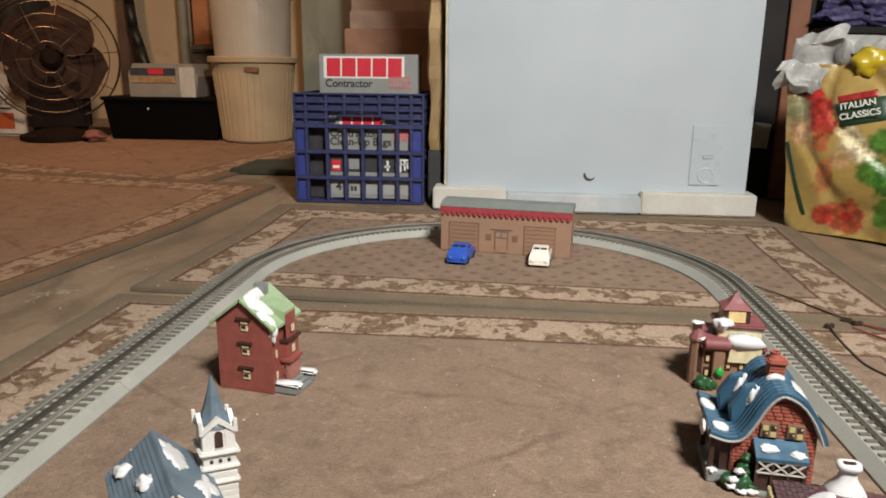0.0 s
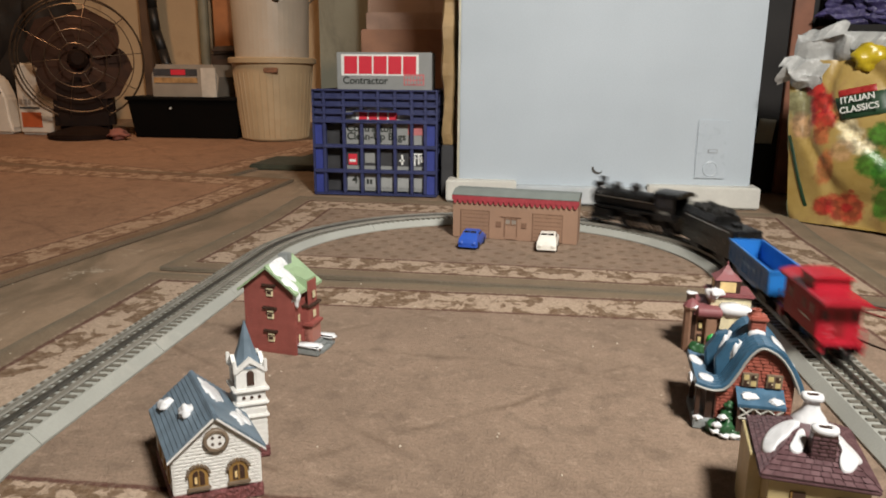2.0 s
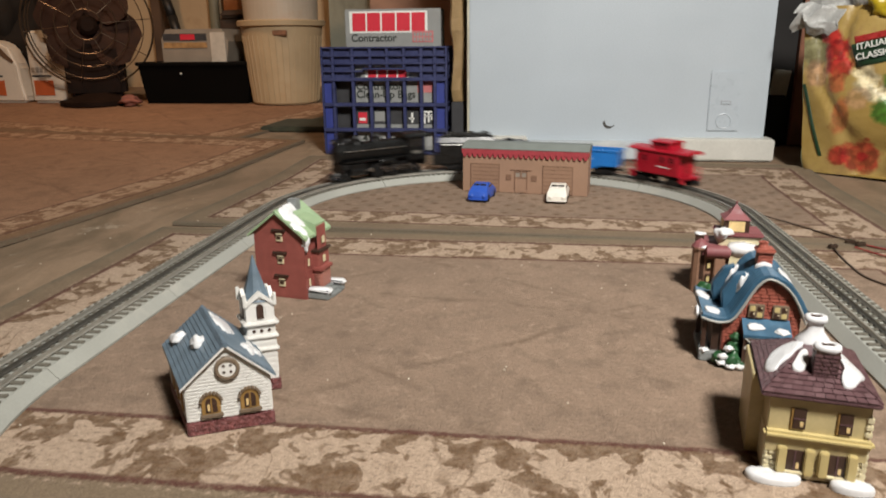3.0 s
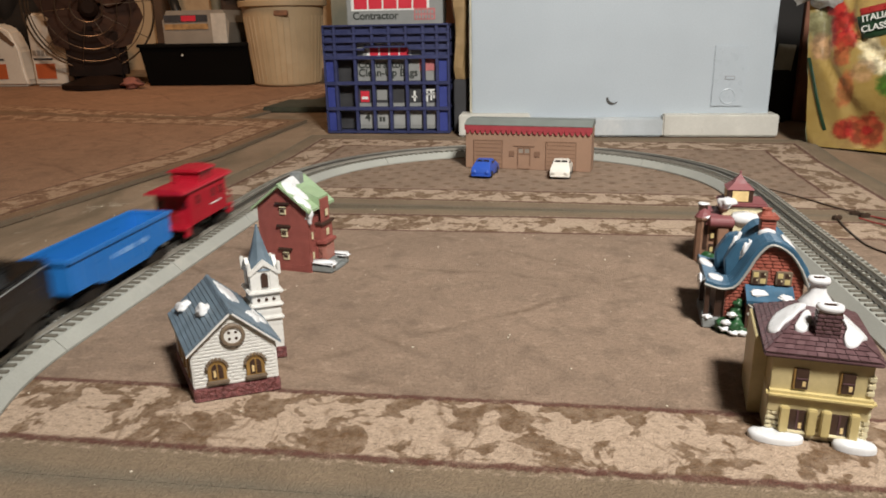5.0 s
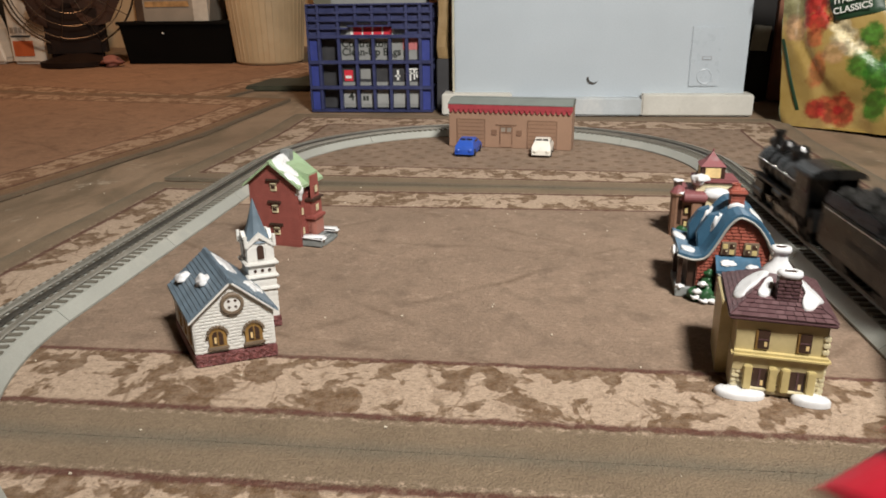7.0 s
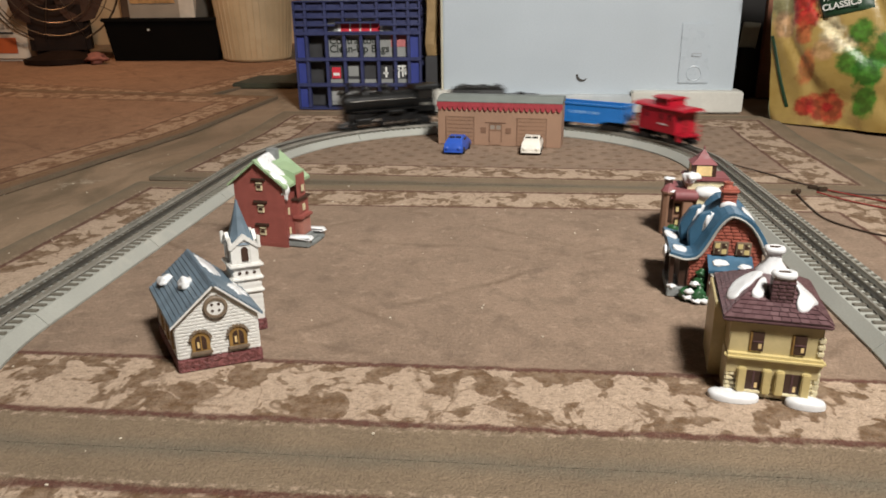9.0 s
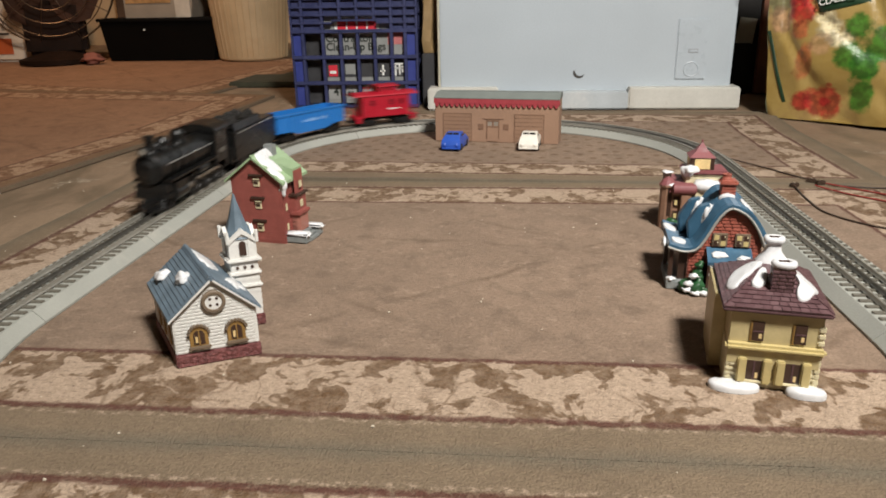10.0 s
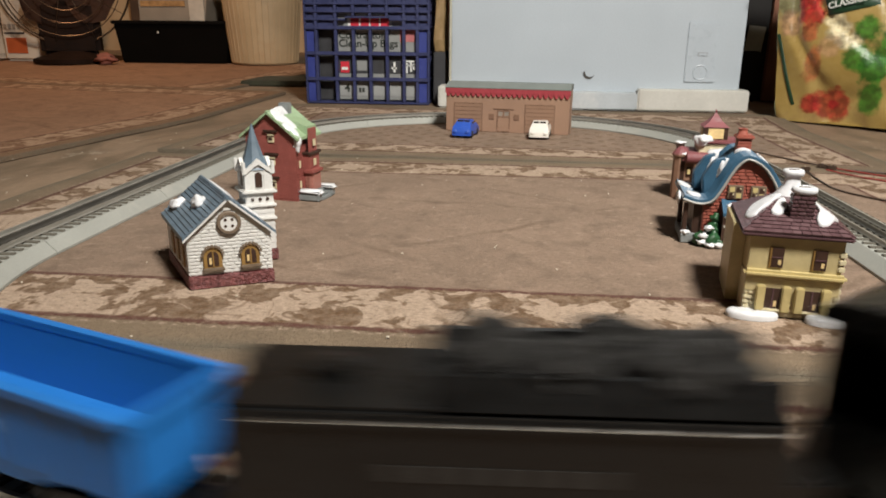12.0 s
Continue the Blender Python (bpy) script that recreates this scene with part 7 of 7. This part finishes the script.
        bmesh.ops.bevel(bm, geom=bm.edges[:], offset=0.012, segments=3, affect="EDGES")
        part("body", bm, white, j, smooth=False)
        part("grip_hole", prism(bmesh.new(), [(-0.010, 0.300 * k), (0.018, 0.295 * k), (0.075, 0.225 * k), (0.066, 0.212 * k), (0.012, 0.255 * k)], -0.0425, -0.038), surface("grip_shadow_brown", (0.14, 0.08, 0.045), 0.6), j)
        part("orange_label", boxed(-0.088, 0.012, -0.0425, -0.039, 0.035, 0.105), surface("orange_label_print", (0.46, 0.10, 0.03), 0.5, vary=0.1), j)
        part("dark_bar", boxed(-0.092, 0.006, -0.0425, -0.039, 0.122, 0.130), DARKBOX, j)
        for i in range(4):
            part("mark_bar", boxed(-0.092 + i * 0.022, -0.076 + i * 0.022, -0.0425, -0.039, 0.142, 0.166), surface("grey_mark_print", (0.30, 0.26, 0.22), 0.6), j)
    # wall fittings
    for x, w, c, label, name in ((-2.065, 0.055, (0.10, 0.055, 0.03), "dark brown upright timber on the wall", "timber_post"), (-1.625, 0.085, (0.36, 0.14, 0.05), "rusty orange-brown upright timber on the wall", "timber_post")):
        s = thing(name, pose(x, 3.15, base(3.15)), label, "post")
        part("post", boxed(-w / 2, w / 2, -0.05, 0.045, 0.0, 2.26, bevel=0.004), surface("wall_timber", c, 0.7, vary=0.4, big=6), s)
    h = thing("black_hose", pose(-1.99, 3.05, base(3.05)), "black drain hose hanging down the wall", "hose")
    bm = bmesh.new()
    pts = [(0.0, 0, 2.2), (0.0, 0, 0.75), (0.005, 0, 0.60), (0.02, -0.01, 0.48), (0.06, -0.03, 0.38), (0.10, -0.05, 0.25), (0.12, -0.05, 0.0)]
    for a, c in zip(pts, pts[1:]):
        rod(bm, a, c, 0.026, 10)
    part("hose", bm, surface("black_rubber", (0.012, 0.011, 0.010), 0.5, vary=0.3), h, smooth=True)
    g = thing("clothes_heap", pose(-2.55, 2.92, base(2.9)), "dark clothes heaped against the wall", "clothes")
    cloth = surface("dark_cloth", (0.016, 0.010, 0.006), 0.85, vary=0.5, big=9)
    for i, (name, x, z, rx, rz) in enumerate((("coat", 0.0, 0.22, 0.40, 0.22), ("trouser_leg", 0.05, 0.52, 0.10, 0.24), ("trouser_leg", -0.3, 0.5, 0.18, 0.35))):
        bm = blob(bmesh.new(), x, 0, z, rx, 0.12, rz, i, rough=0.8)
        for v in bm.verts:
            v.co.z = max(0.0, v.co.z)
        part(name, bm, cloth, g, smooth=True)
    n = thing("pipe", pose(-1.66, 3.12, base(3.1)), "grey-green waste pipe on the tan wall", "pipe")
    part("pipe", rod(bmesh.new(), (-0.07, 0, 0.0), (-0.07, 0, 2.25), 0.028, 16), surface("grey_green_pipe", (0.20, 0.18, 0.12), 0.55, vary=0.3, big=8), n)
    r = thing("rag", pose(-1.80, 2.28, base(2.25)), "crumpled faded red rag on the floor", "rag")
    part("cloth", blob(bmesh.new(), 0, 0, 0.022, 0.05, 0.04, 0.024, 4, rough=0.8), surface("faded_red_cloth", (0.24, 0.085, 0.06), 0.9, vary=0.3), r, smooth=True)


# ---------------------------------------------------------------- wires and crumbs
def cable(points, r, material, label):
    c = bpy.data.curves.new("wire", "CURVE")
    c.dimensions, c.bevel_depth, c.bevel_resolution, c.resolution_u = "3D", r, 3, 10
    s = c.splines.new("NURBS")
    s.points.add(len(points) - 1)
    for p, q in zip(s.points, points):
        p.co = (*q, 1)
    s.use_endpoint_u, s.order_u = True, 3
    tmp = bpy.data.objects.new("wire", c)
    scene.collection.objects.link(tmp)
    bpy.context.view_layer.update()
    mesh = bpy.data.meshes.new_from_object(tmp.evaluated_get(bpy.context.evaluated_depsgraph_get()))
    bpy.data.objects.remove(tmp)
    mesh.materials.clear()
    mesh.materials.append(material)
    return tagged(new("wire", mesh), label, "wire", "track feed wires")


def build_wires():
    black = surface("black_wire_jacket", (0.045, 0.026, 0.016), 0.5, vary=0.3)
    redw = surface("red_wire_jacket", (0.24, 0.032, 0.026), 0.45, vary=0.2)
    z = 0.002
    cable([(0.495, 0.56, 0.006), (0.545, 0.50, z), (0.575, 0.43, z), (0.592, 0.385, 0.004), (0.62, 0.352, z), (0.70, 0.33, z), (0.83, 0.34, z)], 0.0013, black, "thin dark brown feed wire lying beside the track")
    cable([(0.552, 0.345, 0.003), (0.545, 0.30, z), (0.540, 0.24, z), (0.537, 0.19, z), (0.560, 0.14, z), (0.60, 0.10, z), (0.68, 0.07, z), (0.80, 0.09, z)], 0.0013, black, "thin dark brown feed wire looping over the rug")
    cable([(0.585, 0.345, 0.004), (0.607, 0.310, z), (0.640, 0.27, z), (0.68, 0.23, z), (0.76, 0.21, z), (0.86, 0.19, z)], 0.0013, redw, "thin red feed wire lying on the rug")
    cable([(0.600, 0.375, 0.003), (0.65, 0.32, z), (0.70, 0.27, z), (0.78, 0.26, z), (0.88, 0.25, z)], 0.0013, redw, "second thin red feed wire on the rug")
    for x, y, r in ((0.552, 0.347, 20), (0.592, 0.380, -30), (0.602, 0.366, 10)):
        c = thing("wire_connector", pose(x, y, 0.0004, 0, 0, r), "small black wire connector on the rug", "connector", "wire connectors")
        part("shell", boxed(-0.008, 0.008, -0.004, 0.004, 0.0, 0.007, bevel=0.0015), black, c)
        part("screw", lathe(bmesh.new(), [(0.002, 0.007), (0.002, 0.0082)], 8), STEEL, c)


def build_crumbs():
    rng = random.Random(11)
    bm = bmesh.new()
    for k in range(130):
        x, y = rng.uniform(-0.40, 0.40), rng.uniform(-0.72, 0.36)
        if k % 3 == 0:
            x, y = rng.uniform(-0.9, -0.5), rng.uniform(-0.1, 0.9)
        s = rng.uniform(0.0004, 0.0011)
        box(bm, -s, s, -s * 0.7, s * 0.7, 0, s, m=pose(x, y, 0.0006, 0, 0, rng.uniform(0, 180)))
    tagged(link("crumbs", bm, surface("pale_crumbs", (0.66, 0.58, 0.46), 0.7, vary=0.2)), "pale crumbs and lint scattered over the rugs", "crumbs", kind="stuff")


build_panel()
build_crate()
build_cartons()
build_crate_filler()
build_bag()
build_dark_side()
build_kraft()
build_far_things()
build_wires()
build_crumbs()


# ---------------------------------------------------------------- the moving train
loco, drivers, rods = build_locomotive()
tender, gondola, caboose = build_tender(), build_gondola(), build_caboose()


def motions():
    times = [k / 10 for k in range(121)]
    for car, ahead, base in ((caboose, 0.085, 0.096), (gondola, 0.319, 0.146), (tender, 0.562, 0.124), (loco, 0.836, 0.085)):
        walk(car, [(t, along(gone(t) + ahead, base)) for t in times])

    # the coupled drivers roll with the way gone, frame by frame
    steps = [k / 30 for k in range(361)]
    turned = [(t, math.degrees(gone(t) / 0.0184)) for t in steps]
    for w, x, s in drivers:
        walk(w, [(t, pose(x, s * 0.0175, 0.0175, 0, a + (0 if s > 0 else 90))) for t, a in turned])
    for r, s in rods:
        rows = []
        for t, a in turned:
            q = math.radians(a + (0 if s > 0 else 90))
            rows.append((t, pose(0.009 * math.cos(q), s * 0.0238, 0.0175 - 0.009 * math.sin(q))))
        walk(r, rows)


motions()
